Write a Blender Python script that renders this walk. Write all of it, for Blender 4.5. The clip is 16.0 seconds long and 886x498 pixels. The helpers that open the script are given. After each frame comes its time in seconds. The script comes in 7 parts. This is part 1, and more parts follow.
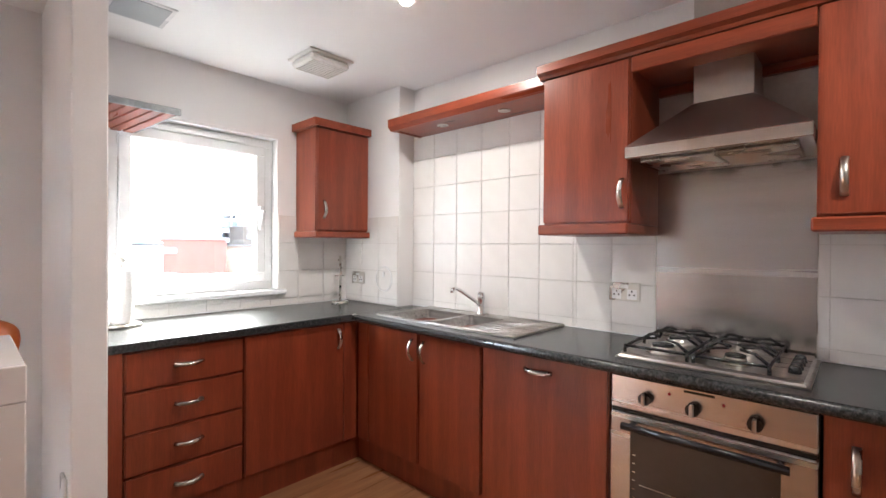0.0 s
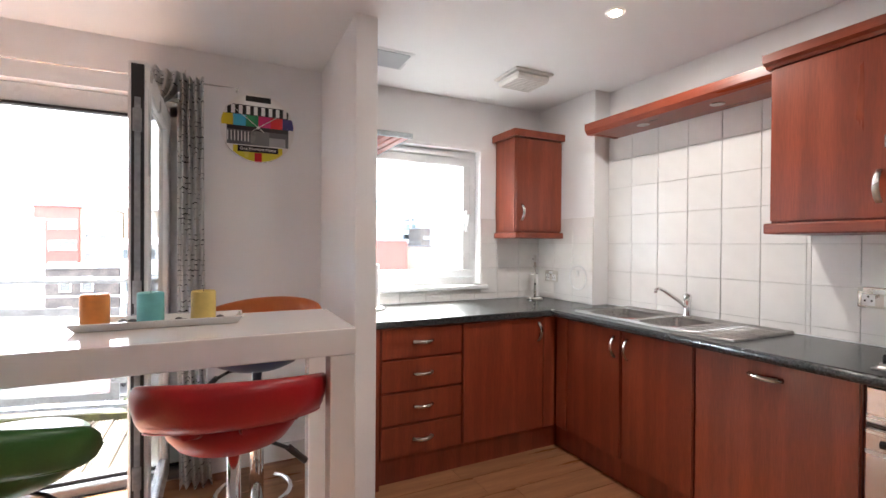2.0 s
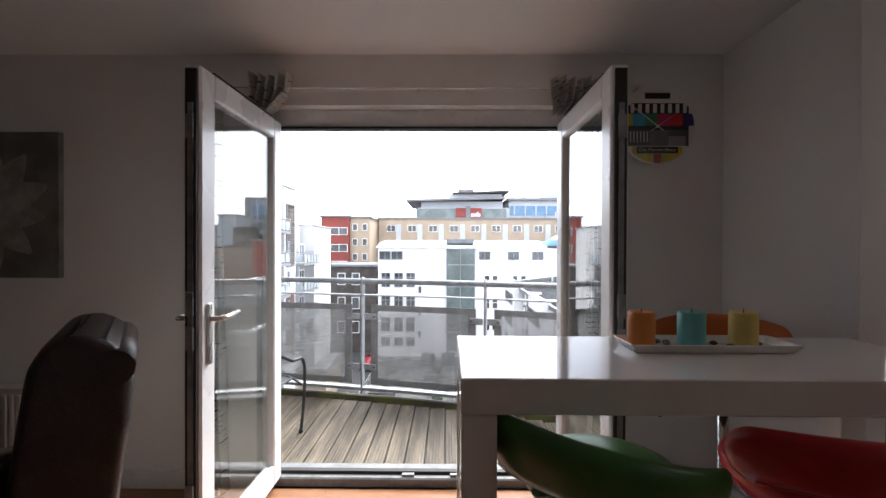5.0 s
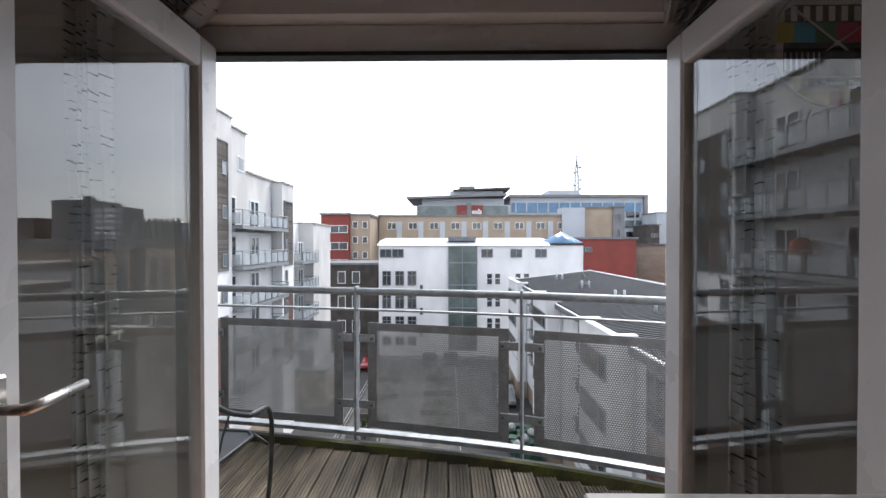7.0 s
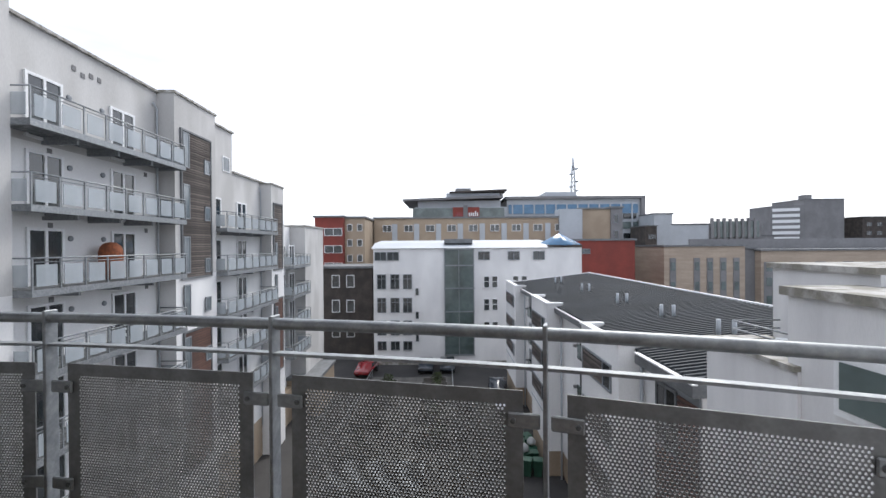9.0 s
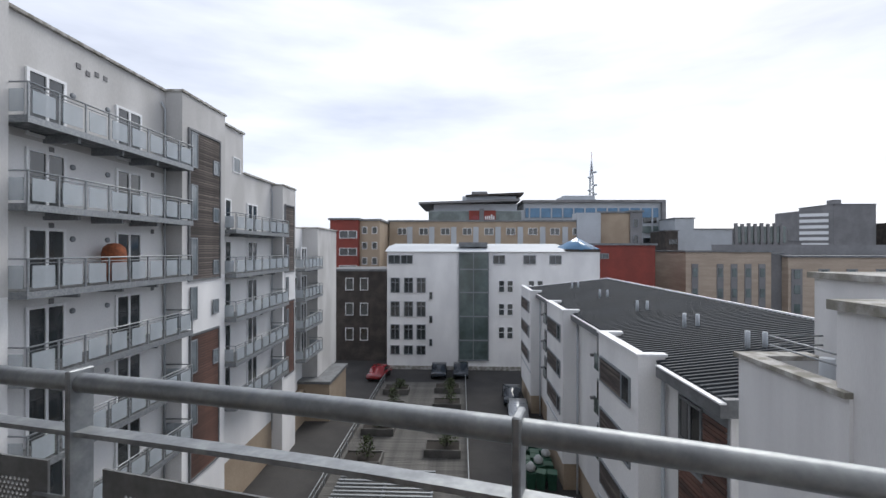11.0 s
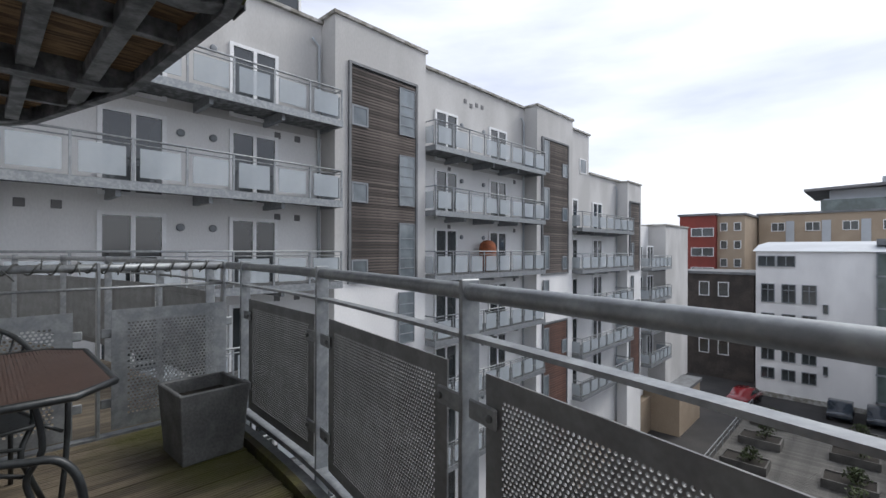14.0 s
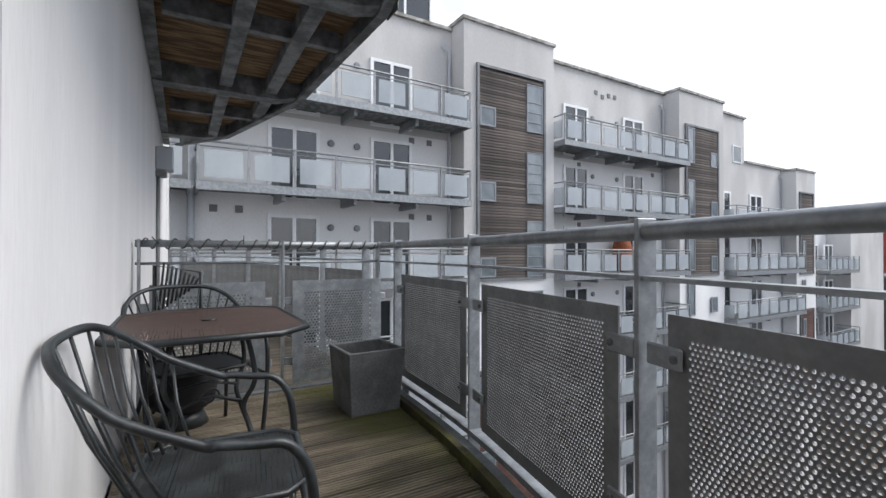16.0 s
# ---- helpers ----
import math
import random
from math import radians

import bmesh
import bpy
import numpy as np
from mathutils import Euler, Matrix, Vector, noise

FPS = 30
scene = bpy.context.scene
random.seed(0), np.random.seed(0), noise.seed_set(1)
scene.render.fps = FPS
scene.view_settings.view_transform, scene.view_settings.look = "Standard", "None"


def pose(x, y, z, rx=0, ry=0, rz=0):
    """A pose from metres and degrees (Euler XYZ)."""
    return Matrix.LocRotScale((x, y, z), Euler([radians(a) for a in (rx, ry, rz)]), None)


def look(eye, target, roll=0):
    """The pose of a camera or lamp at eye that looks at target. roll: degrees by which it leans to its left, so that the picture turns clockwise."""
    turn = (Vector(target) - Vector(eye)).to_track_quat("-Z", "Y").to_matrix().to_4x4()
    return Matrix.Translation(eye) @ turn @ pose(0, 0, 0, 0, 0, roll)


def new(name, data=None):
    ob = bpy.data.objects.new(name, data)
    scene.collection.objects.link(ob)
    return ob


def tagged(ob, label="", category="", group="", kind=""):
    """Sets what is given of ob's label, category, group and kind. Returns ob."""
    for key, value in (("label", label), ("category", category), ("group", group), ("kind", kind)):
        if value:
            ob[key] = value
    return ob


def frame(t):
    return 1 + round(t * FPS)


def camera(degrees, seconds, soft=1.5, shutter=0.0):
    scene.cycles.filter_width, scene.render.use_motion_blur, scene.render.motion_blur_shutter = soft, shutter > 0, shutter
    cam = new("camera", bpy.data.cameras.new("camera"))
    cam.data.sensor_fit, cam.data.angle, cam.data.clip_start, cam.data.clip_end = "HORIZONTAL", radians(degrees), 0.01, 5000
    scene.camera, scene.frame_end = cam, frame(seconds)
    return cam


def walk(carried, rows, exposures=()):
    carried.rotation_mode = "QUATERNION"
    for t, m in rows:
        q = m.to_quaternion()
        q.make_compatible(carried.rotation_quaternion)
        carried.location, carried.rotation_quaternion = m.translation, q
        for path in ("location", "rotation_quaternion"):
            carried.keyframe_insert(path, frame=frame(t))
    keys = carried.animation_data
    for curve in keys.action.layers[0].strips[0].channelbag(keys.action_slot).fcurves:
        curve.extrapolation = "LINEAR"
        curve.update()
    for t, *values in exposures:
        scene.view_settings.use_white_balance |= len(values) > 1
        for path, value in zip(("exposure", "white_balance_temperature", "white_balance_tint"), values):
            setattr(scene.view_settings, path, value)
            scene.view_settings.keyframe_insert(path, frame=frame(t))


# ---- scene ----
cam = camera(89.2, 16.0)
PATH = [
    (0, (1.641, -2.837, 1.32), (3.105, -1.476, 1.307), 0.4),
    (0.5, (1.637, -2.857, 1.317), (3.066, -1.458, 1.305), 0.4),
    (1, (1.585, -2.861, 1.327), (2.915, -1.368, 1.305), 0.3),
    (1.5, (1.519, -2.866, 1.312), (2.646, -1.214, 1.298), 0.4),
    (2, (1.351, -2.889, 1.315), (2.23, -1.093, 1.299), 0.4),
    (2.5, (1.156, -2.898, 1.334), (1.718, -0.978, 1.32), 0.4),
    (3, (0.946, -2.865, 1.346), (1.217, -0.884, 1.332), 0.3),
    (3.5, (0.72, -2.765, 1.359), (0.782, -0.766, 1.343), 0.2),
    (4, (0.569, -2.677, 1.354), (0.571, -0.678, 1.341), 0.2),
    (4.5, (0.477, -2.592, 1.348), (0.464, -0.593, 1.335), 0.2),
    (5, (0.401, -2.475, 1.347), (0.382, -0.475, 1.334), 0.2),
    (7.5, (0.262, -1.201, 1.353), (0.241, 0.799, 1.328), -0.1),
    (8, (0.287, -0.9, 1.346), (0.27, 1.1, 1.328), -0.2),
    (8.5, (0.32, -0.61, 1.348), (0.313, 1.39, 1.333), -0.4),
    (11, (0.613, 0.418, 1.37), (0.532, 2.416, 1.372), 0.1),
    (11.5, (0.66, 0.572, 1.376), (0.41, 2.556, 1.377), 0.2),
    (12, (0.623, 0.697, 1.355), (0.155, 2.642, 1.357), 0.1),
    (12.5, (0.607, 0.694, 1.352), (-0.152, 2.544, 1.354), 0.3),
    (13, (0.534, 0.696, 1.288), (-0.497, 2.41, 1.292), 0.2),
    (13.5, (0.491, 0.624, 1.222), (-0.755, 2.188, 1.224), 0.2),
    (14, (0.465, 0.571, 1.149), (-0.928, 2.006, 1.152), 0.2),
    (14.5, (0.448, 0.534, 1.075), (-1.076, 1.829, 1.082), 0.1),
    (15, (0.423, 0.501, 1.02), (-1.204, 1.664, 1.029), 0.1),
    (15.5, (0.428, 0.477, 0.994), (-1.266, 1.541, 1.006), 0.1),
    (16, (0.412, 0.454, 0.977), (-1.318, 1.457, 0.993), 0.0),
]
walk(cam, [(t, look(eye, target, roll)) for t, eye, target, roll in PATH],
     [(0, 4.98), (1.5, 4.95), (2.0, 4.82), (2.5, 4.6), (3.0, 4.15), (3.5, 3.65), (4.0, 3.25), (4.5, 2.8), (5.2, 2.3), (7.3, 1.25), (8.0, 0.95), (8.5, 0.9), (11, 0.42), (13, 0.4), (14.5, 0.6), (16, 0.93)])

# ---- world, sun and exposure ----
world = bpy.data.worlds.new("overcast_sky")
scene.world = world
world.use_nodes = True
wn, wl = world.node_tree.nodes, world.node_tree.links
wn.clear()
w_out = wn.new("ShaderNodeOutputWorld")
w_bg = wn.new("ShaderNodeBackground")
w_sky = wn.new("ShaderNodeTexSky")
w_sky.sky_type = "NISHITA"
w_sky.sun_disc = False
w_sky.sun_elevation = radians(38)
w_sky.sun_rotation = radians(26)
w_tc = wn.new("ShaderNodeTexCoord")
w_map = wn.new("ShaderNodeMapping")
w_map.inputs["Scale"].default_value = (1.0, 1.0, 4.5)
w_noise = wn.new("ShaderNodeTexNoise")
w_noise.inputs["Scale"].default_value = 1.7
w_noise.inputs["Detail"].default_value = 7
w_noise.inputs["Roughness"].default_value = 0.52
w_ramp = wn.new("ShaderNodeValToRGB")
w_ramp.color_ramp.elements[0].position = 0.36
w_ramp.color_ramp.elements[0].color = (4.6, 4.9, 5.8, 1)
w_ramp.color_ramp.elements[1].position = 0.62
w_ramp.color_ramp.elements[1].color = (7.0, 7.3, 8.1, 1)
w_mix = wn.new("ShaderNodeMixRGB")
w_mix.inputs["Fac"].default_value = 0.86
wl.new(w_tc.outputs["Generated"], w_map.inputs["Vector"])
wl.new(w_map.outputs["Vector"], w_noise.inputs["Vector"])
wl.new(w_noise.outputs["Fac"], w_ramp.inputs["Fac"])
wl.new(w_sky.outputs["Color"], w_mix.inputs["Color1"])
wl.new(w_ramp.outputs["Color"], w_mix.inputs["Color2"])
wl.new(w_mix.outputs["Color"], w_bg.inputs["Color"])
wl.new(w_bg.outputs["Background"], w_out.inputs["Surface"])
w_bg.inputs["Strength"].default_value = 0.118

sun = new("sun", bpy.data.lights.new("sun", "SUN"))
sun.data.energy = 1.85
sun.data.angle = radians(35)
sun.data.color = (1.0, 0.97, 0.93)
sun.matrix_world = look((18, 36, 45), (0, 0, 0))

SPOT_W = 0.54  # watts of each kitchen downlight, the added unseen one too


# ---- building helpers ----
WM = {}


def thing(name, label, category, at=(0, 0, 0), turn=0, group="", kind=""):
    ob = new(name)
    ob.empty_display_size = 0.1
    m = pose(at[0], at[1], at[2], 0, 0, turn)
    ob.matrix_world = m
    WM[ob] = m
    return tagged(ob, label, category, group, kind)


def part(name, bm, material, parent=None, label="", local=False, smooth=False):
    """One mesh object under a thing or a part. Coordinates are the world's unless local."""
    if parent is not None and not local:
        bm.transform(WM[parent].inverted())
    me = bpy.data.meshes.new(name)
    bm.to_mesh(me)
    bm.free()
    me.materials.append(material)
    if smooth:
        for p in me.polygons:
            p.use_smooth = True
    ob = new(name, me)
    if parent is not None:
        ob.parent = parent
        WM[ob] = WM[parent]
    else:
        WM[ob] = Matrix.Identity(4)
    if label:
        ob["label"] = label
    return ob


def shared(name, me, parent, m, label=""):
    """One more object on a mesh that exists, at the local pose m."""
    ob = new(name, me)
    ob.parent = parent
    ob.matrix_local = m
    WM[ob] = WM[parent] @ m
    if label:
        ob["label"] = label
    return ob


def mesh_of(name, bm, material, smooth=False):
    me = bpy.data.meshes.new(name)
    bm.to_mesh(me)
    bm.free()
    me.materials.append(material)
    if smooth:
        for p in me.polygons:
            p.use_smooth = True
    return me


def box(x0, x1, y0, y1, z0, z1, bevel=0.0, bm=None, seg=1):
    b = bmesh.new()
    vs = [b.verts.new((x, y, z)) for z in (z0, z1) for y in (y0, y1) for x in (x0, x1)]
    for f in ((0, 2, 3, 1), (4, 5, 7, 6), (0, 1, 5, 4), (2, 6, 7, 3), (0, 4, 6, 2), (1, 3, 7, 5)):
        b.faces.new([vs[i] for i in f])
    if bevel:
        bmesh.ops.bevel(b, geom=b.edges[:], offset=bevel, segments=seg, affect="EDGES", profile=0.6)
    if bm is None:
        return b
    add(bm, b)
    return bm


def add(bm, other):
    """Joins other into bm."""
    idx = {}
    for v in other.verts:
        idx[v] = bm.verts.new(v.co)
    for f in other.faces:
        nf = bm.faces.new([idx[v] for v in f.verts])
        nf.smooth = f.smooth
    other.free()
    return bm


def prism(points, z0, z1, bm=None, axis="z"):
    """A plan outline carried from z0 to z1; axis x or y turns it so that the outline stands upright."""
    b = bm if bm is not None else bmesh.new()

    def put(p, h):
        if axis == "z":
            return (p[0], p[1], h)
        if axis == "x":
            return (h, p[0], p[1])
        return (p[0], h, p[1])
    lo = [b.verts.new(put(p, z0)) for p in points]
    hi = [b.verts.new(put(p, z1)) for p in points]
    n = len(points)
    b.faces.new(lo[::-1])
    b.faces.new(hi)
    for i in range(n):
        b.faces.new((lo[i], lo[(i + 1) % n], hi[(i + 1) % n], hi[i]))
    bmesh.ops.recalc_face_normals(b, faces=b.faces[:])
    return b


def tube(points, r, seg=8, bm=None, closed=False, flat=1.0):
    """A round bar along the points."""
    b = bm if bm is not None else bmesh.new()
    pts = [Vector(p) for p in points]
    n = len(pts)
    rings = []
    prev = None
    for i, p in enumerate(pts):
        if closed:
            d = (pts[(i + 1) % n] - pts[i - 1]).normalized()
        else:
            d = (pts[min(i + 1, n - 1)] - pts[max(i - 1, 0)]).normalized()
        if prev is None:
            up = Vector((0, 0, 1)) if abs(d.z) < 0.9 else Vector((1, 0, 0))
        else:
            up = prev
        s = d.cross(up).normalized()
        u = s.cross(d).normalized()
        prev = u
        rings.append([b.verts.new(p + (s * math.cos(k * math.tau / seg) + u * flat * math.sin(k * math.tau / seg)) * r) for k in range(seg)])
    m = n if closed else n - 1
    for i in range(m):
        a, c = rings[i], rings[(i + 1) % n]
        for k in range(seg):
            f = b.faces.new((a[k], a[(k + 1) % seg], c[(k + 1) % seg], c[k]))
            f.smooth = True
    if not closed:
        b.faces.new(rings[0][::-1])
        b.faces.new(rings[-1])
    return b


def lathe(profile, at=(0, 0, 0), seg=24, bm=None):
    """A turned body from (radius, height) pairs."""
    b = bm if bm is not None else bmesh.new()
    rings = []
    for r, z in profile:
        rings.append([b.verts.new((at[0] + r * math.cos(k * math.tau / seg), at[1] + r * math.sin(k * math.tau / seg), at[2] + z)) for k in range(seg)])
    for i in range(len(rings) - 1):
        for k in range(seg):
            f = b.faces.new((rings[i][k], rings[i][(k + 1) % seg], rings[i + 1][(k + 1) % seg], rings[i + 1][k]))
            f.smooth = True
    b.faces.new(rings[0][::-1])
    b.faces.new(rings[-1])
    return b


def wall_with_holes(x0, x1, z0, z1, y0, y1, holes):
    """An upright wall along x with openings (xa, xb, za, zb) cut right through."""
    b = bmesh.new()
    xs = sorted({x0, x1, *[h[0] for h in holes], *[h[1] for h in holes]})
    zs = sorted({z0, z1, *[h[2] for h in holes], *[h[3] for h in holes]})

    def solid(i, k):
        if i < 0 or k < 0 or i >= len(xs) - 1 or k >= len(zs) - 1:
            return False
        cx, cz = (xs[i] + xs[i + 1]) / 2, (zs[k] + zs[k + 1]) / 2
        return not any(h[0] < cx < h[1] and h[2] < cz < h[3] for h in holes)
    vc = {}

    def v(x, y, z):
        key = (round(x, 5), y, round(z, 5))
        if key not in vc:
            vc[key] = b.verts.new((x, y, z))
        return vc[key]
    for i in range(len(xs) - 1):
        for k in range(len(zs) - 1):
            if not solid(i, k):
                continue
            a, c, d, e = xs[i], xs[i + 1], zs[k], zs[k + 1]
            b.faces.new((v(a, y0, d), v(c, y0, d), v(c, y0, e), v(a, y0, e)))
            b.faces.new((v(a, y1, d), v(a, y1, e), v(c, y1, e), v(c, y1, d)))
            if not solid(i - 1, k):
                b.faces.new((v(a, y0, d), v(a, y0, e), v(a, y1, e), v(a, y1, d)))
            if not solid(i + 1, k):
                b.faces.new((v(c, y0, d), v(c, y1, d), v(c, y1, e), v(c, y0, e)))
            if not solid(i, k - 1):
                b.faces.new((v(a, y0, d), v(a, y1, d), v(c, y1, d), v(c, y0, d)))
            if not solid(i, k + 1):
                b.faces.new((v(a, y0, e), v(c, y0, e), v(c, y1, e), v(a, y1, e)))
    return b


# ---- materials ----
def paint(name, colour, rough=0.6, metal=0.0, vary=0.12, scale=6.0, fine=60.0, bump=0.08, stretch=(1, 1, 1), coat=0.0, second=None, island=0.0, spec=0.5, rvary=0.1, blot=(0.42, 0.62)):
    """Base colour with variation at two scales, fine relief and uneven gloss."""
    m = bpy.data.materials.new(name)
    m.use_nodes = True
    nt = m.node_tree
    n, l = nt.nodes, nt.links
    p = n["Principled BSDF"]
    p.inputs["Roughness"].default_value = rough
    p.inputs["Metallic"].default_value = metal
    p.inputs["Coat Weight"].default_value = coat
    p.inputs["Specular IOR Level"].default_value = spec
    tc = n.new("ShaderNodeTexCoord")
    mp = n.new("ShaderNodeMapping")
    mp.inputs["Scale"].default_value = stretch
    l.new(tc.outputs["Object"], mp.inputs["Vector"])
    big = n.new("ShaderNodeTexNoise")
    big.inputs["Scale"].default_value = scale
    big.inputs["Detail"].default_value = 5
    small = n.new("ShaderNodeTexNoise")
    small.inputs["Scale"].default_value = fine
    small.inputs["Detail"].default_value = 4
    l.new(mp.outputs["Vector"], big.inputs["Vector"])
    l.new(mp.outputs["Vector"], small.inputs["Vector"])
    ramp = n.new("ShaderNodeValToRGB")
    ramp.color_ramp.elements[0].position, ramp.color_ramp.elements[1].position = blot
    c2 = second if second else [c * (1 - vary * 2) for c in colour]
    ramp.color_ramp.elements[0].color = (*c2, 1)
    ramp.color_ramp.elements[1].color = (*colour, 1)
    l.new(big.outputs["Fac"], ramp.inputs["Fac"])
    mul = n.new("ShaderNodeMixRGB")
    mul.blend_type = "MULTIPLY"
    mul.inputs["Fac"].default_value = 1.0
    r2 = n.new("ShaderNodeMapRange")
    r2.inputs["From Min"].default_value, r2.inputs["From Max"].default_value = 0.3, 0.7
    r2.inputs["To Min"].default_value, r2.inputs["To Max"].default_value = 1 - vary, 1 + vary * 0.4
    l.new(small.outputs["Fac"], r2.inputs["Value"])
    l.new(ramp.outputs["Color"], mul.inputs["Color1"])
    l.new(r2.outputs["Result"], mul.inputs["Color2"])
    last = mul.outputs["Color"]
    if island:
        oi = n.new("ShaderNodeObjectInfo")
        geo = n.new("ShaderNodeNewGeometry")
        sm = n.new("ShaderNodeMath")
        sm.operation = "ADD"
        l.new(oi.outputs["Random"], sm.inputs[0])
        l.new(geo.outputs["Random Per Island"], sm.inputs[1])
        r3 = n.new("ShaderNodeMapRange")
        r3.inputs["From Max"].default_value = 2.0
        r3.inputs["To Min"].default_value, r3.inputs["To Max"].default_value = 1 - island, 1 + island
        l.new(sm.outputs["Value"], r3.inputs["Value"])
        m2 = n.new("ShaderNodeMixRGB")
        m2.blend_type = "MULTIPLY"
        m2.inputs["Fac"].default_value = 1.0
        l.new(last, m2.inputs["Color1"])
        l.new(r3.outputs["Result"], m2.inputs["Color2"])
        last = m2.outputs["Color"]
    l.new(last, p.inputs["Base Color"])
    rr = n.new("ShaderNodeMapRange")
    rr.inputs["To Min"].default_value, rr.inputs["To Max"].default_value = max(rough - rvary, 0.02), min(rough + rvary, 1)
    l.new(big.outputs["Fac"], rr.inputs["Value"])
    l.new(rr.outputs["Result"], p.inputs["Roughness"])
    if bump:
        bp = n.new("ShaderNodeBump")
        bp.inputs["Strength"].default_value = bump
        bp.inputs["Distance"].default_value = 0.01
        l.new(small.outputs["Fac"], bp.inputs["Height"])
        l.new(bp.outputs["Normal"], p.inputs["Normal"])
    return m


def glass(name, tint=(0.93, 0.97, 0.96), rough=0.0):
    m = bpy.data.materials.new(name)
    m.use_nodes = True
    p = m.node_tree.nodes["Principled BSDF"]
    p.inputs["Base Color"].default_value = (*tint, 1)
    p.inputs["Transmission Weight"].default_value = 1.0
    p.inputs["Roughness"].default_value = rough
    p.inputs["IOR"].default_value = 1.62
    p.inputs["Specular IOR Level"].default_value = 0.85
    return m


def lamp_glow(name, colour, strength):
    m = bpy.data.materials.new(name)
    m.use_nodes = True
    p = m.node_tree.nodes["Principled BSDF"]
    p.inputs["Emission Color"].default_value = (*colour, 1)
    p.inputs["Emission Strength"].default_value = strength
    return m
white_wall = paint("white_wall_paint", (0.825, 0.825, 0.83), 0.75, vary=0.02, scale=1.5, fine=180, bump=0.05)
ceiling_paint = paint("ceiling_paint", (0.83, 0.83, 0.835), 0.85, vary=0.015, scale=1.2, fine=150, bump=0.03)
upvc = paint("white_upvc", (0.78, 0.79, 0.80), 0.28, vary=0.02, scale=3, fine=90, bump=0.01)
gasket = paint("black_rubber_gasket", (0.025, 0.025, 0.028), 0.6, vary=0.1, bump=0.02)
clear_glass = glass("window_glass")
render_white = paint("white_render", (0.80, 0.80, 0.795), 0.9, vary=0.06, scale=0.35, fine=25, bump=0.12, second=(0.69, 0.69, 0.69), stretch=(1, 1, 0.45))
render_grey = paint("grey_weathered_render", (0.56, 0.555, 0.545), 0.9, vary=0.07, scale=0.5, fine=20, bump=0.1, second=(0.45, 0.445, 0.435), stretch=(1, 1, 0.4))
render_near = paint("streaked_white_render", (0.69, 0.69, 0.692), 0.88, vary=0.05, scale=1.1, fine=70, bump=0.25, second=(0.585, 0.585, 0.59), stretch=(1.6, 1.6, 0.18), blot=(0.3, 0.6))
stain_cap = paint("stained_coping_stone", (0.45, 0.44, 0.42), 0.9, vary=0.15, scale=3, fine=30, second=(0.22, 0.21, 0.18))
galv = paint("galvanised_steel", (0.33, 0.35, 0.36), 0.48, metal=0.55, vary=0.14, scale=14, fine=70, bump=0.04, second=(0.24, 0.255, 0.27))
galv_dull = paint("dull_galvanised_sheet", (0.235, 0.243, 0.247), 0.6, metal=0.4, vary=0.14, scale=9, fine=50, bump=0.04, second=(0.185, 0.19, 0.195))
steel_beam = paint("weathered_steel_beam", (0.27, 0.28, 0.285), 0.65, metal=0.3, vary=0.2, scale=6, fine=40, bump=0.08, second=(0.11, 0.117, 0.122))
deck_wood = paint("grooved_weathered_decking", (0.235, 0.195, 0.14), 0.66, vary=0.22, scale=2.4, fine=40, stretch=(6, 0.8, 6), bump=0.3, second=(0.105, 0.085, 0.06), island=0.22)


def grow_moss(m, colour):
    """Patches of moss that thicken towards the outer, western end of the boards."""
    n, l = m.node_tree.nodes, m.node_tree.links
    p = n["Principled BSDF"]
    tc = n.new("ShaderNodeTexCoord")
    no = n.new("ShaderNodeTexNoise")
    no.inputs["Scale"].default_value = 3.2
    no.inputs["Detail"].default_value = 7
    l.new(tc.outputs["Object"], no.inputs["Vector"])
    sep = n.new("ShaderNodeSeparateXYZ")
    l.new(tc.outputs["Object"], sep.inputs["Vector"])
    out = n.new("ShaderNodeMath")
    out.operation = "MULTIPLY_ADD"
    out.inputs[1].default_value, out.inputs[2].default_value = 0.55, -0.62
    l.new(sep.outputs["Y"], out.inputs[0])
    west = n.new("ShaderNodeMath")
    west.operation = "MULTIPLY_ADD"
    west.inputs[1].default_value = -0.17
    l.new(sep.outputs["X"], west.inputs[0])
    l.new(out.outputs["Value"], west.inputs[2])
    both = n.new("ShaderNodeMath")
    both.operation = "ADD"
    l.new(west.outputs["Value"], both.inputs[0])
    l.new(no.outputs["Fac"], both.inputs[1])
    ramp = n.new("ShaderNodeMapRange")
    ramp.inputs["From Min"].default_value, ramp.inputs["From Max"].default_value = 0.80, 1.12
    ramp.inputs["To Max"].default_value = 0.85
    l.new(both.outputs["Value"], ramp.inputs["Value"])
    mx = n.new("ShaderNodeMixRGB")
    mx.inputs["Color2"].default_value = (*colour, 1)
    l.new(p.inputs["Base Color"].links[0].from_socket, mx.inputs["Color1"])
    l.new(ramp.outputs["Result"], mx.inputs["Fac"])
    l.new(mx.outputs["Color"], p.inputs["Base Color"])


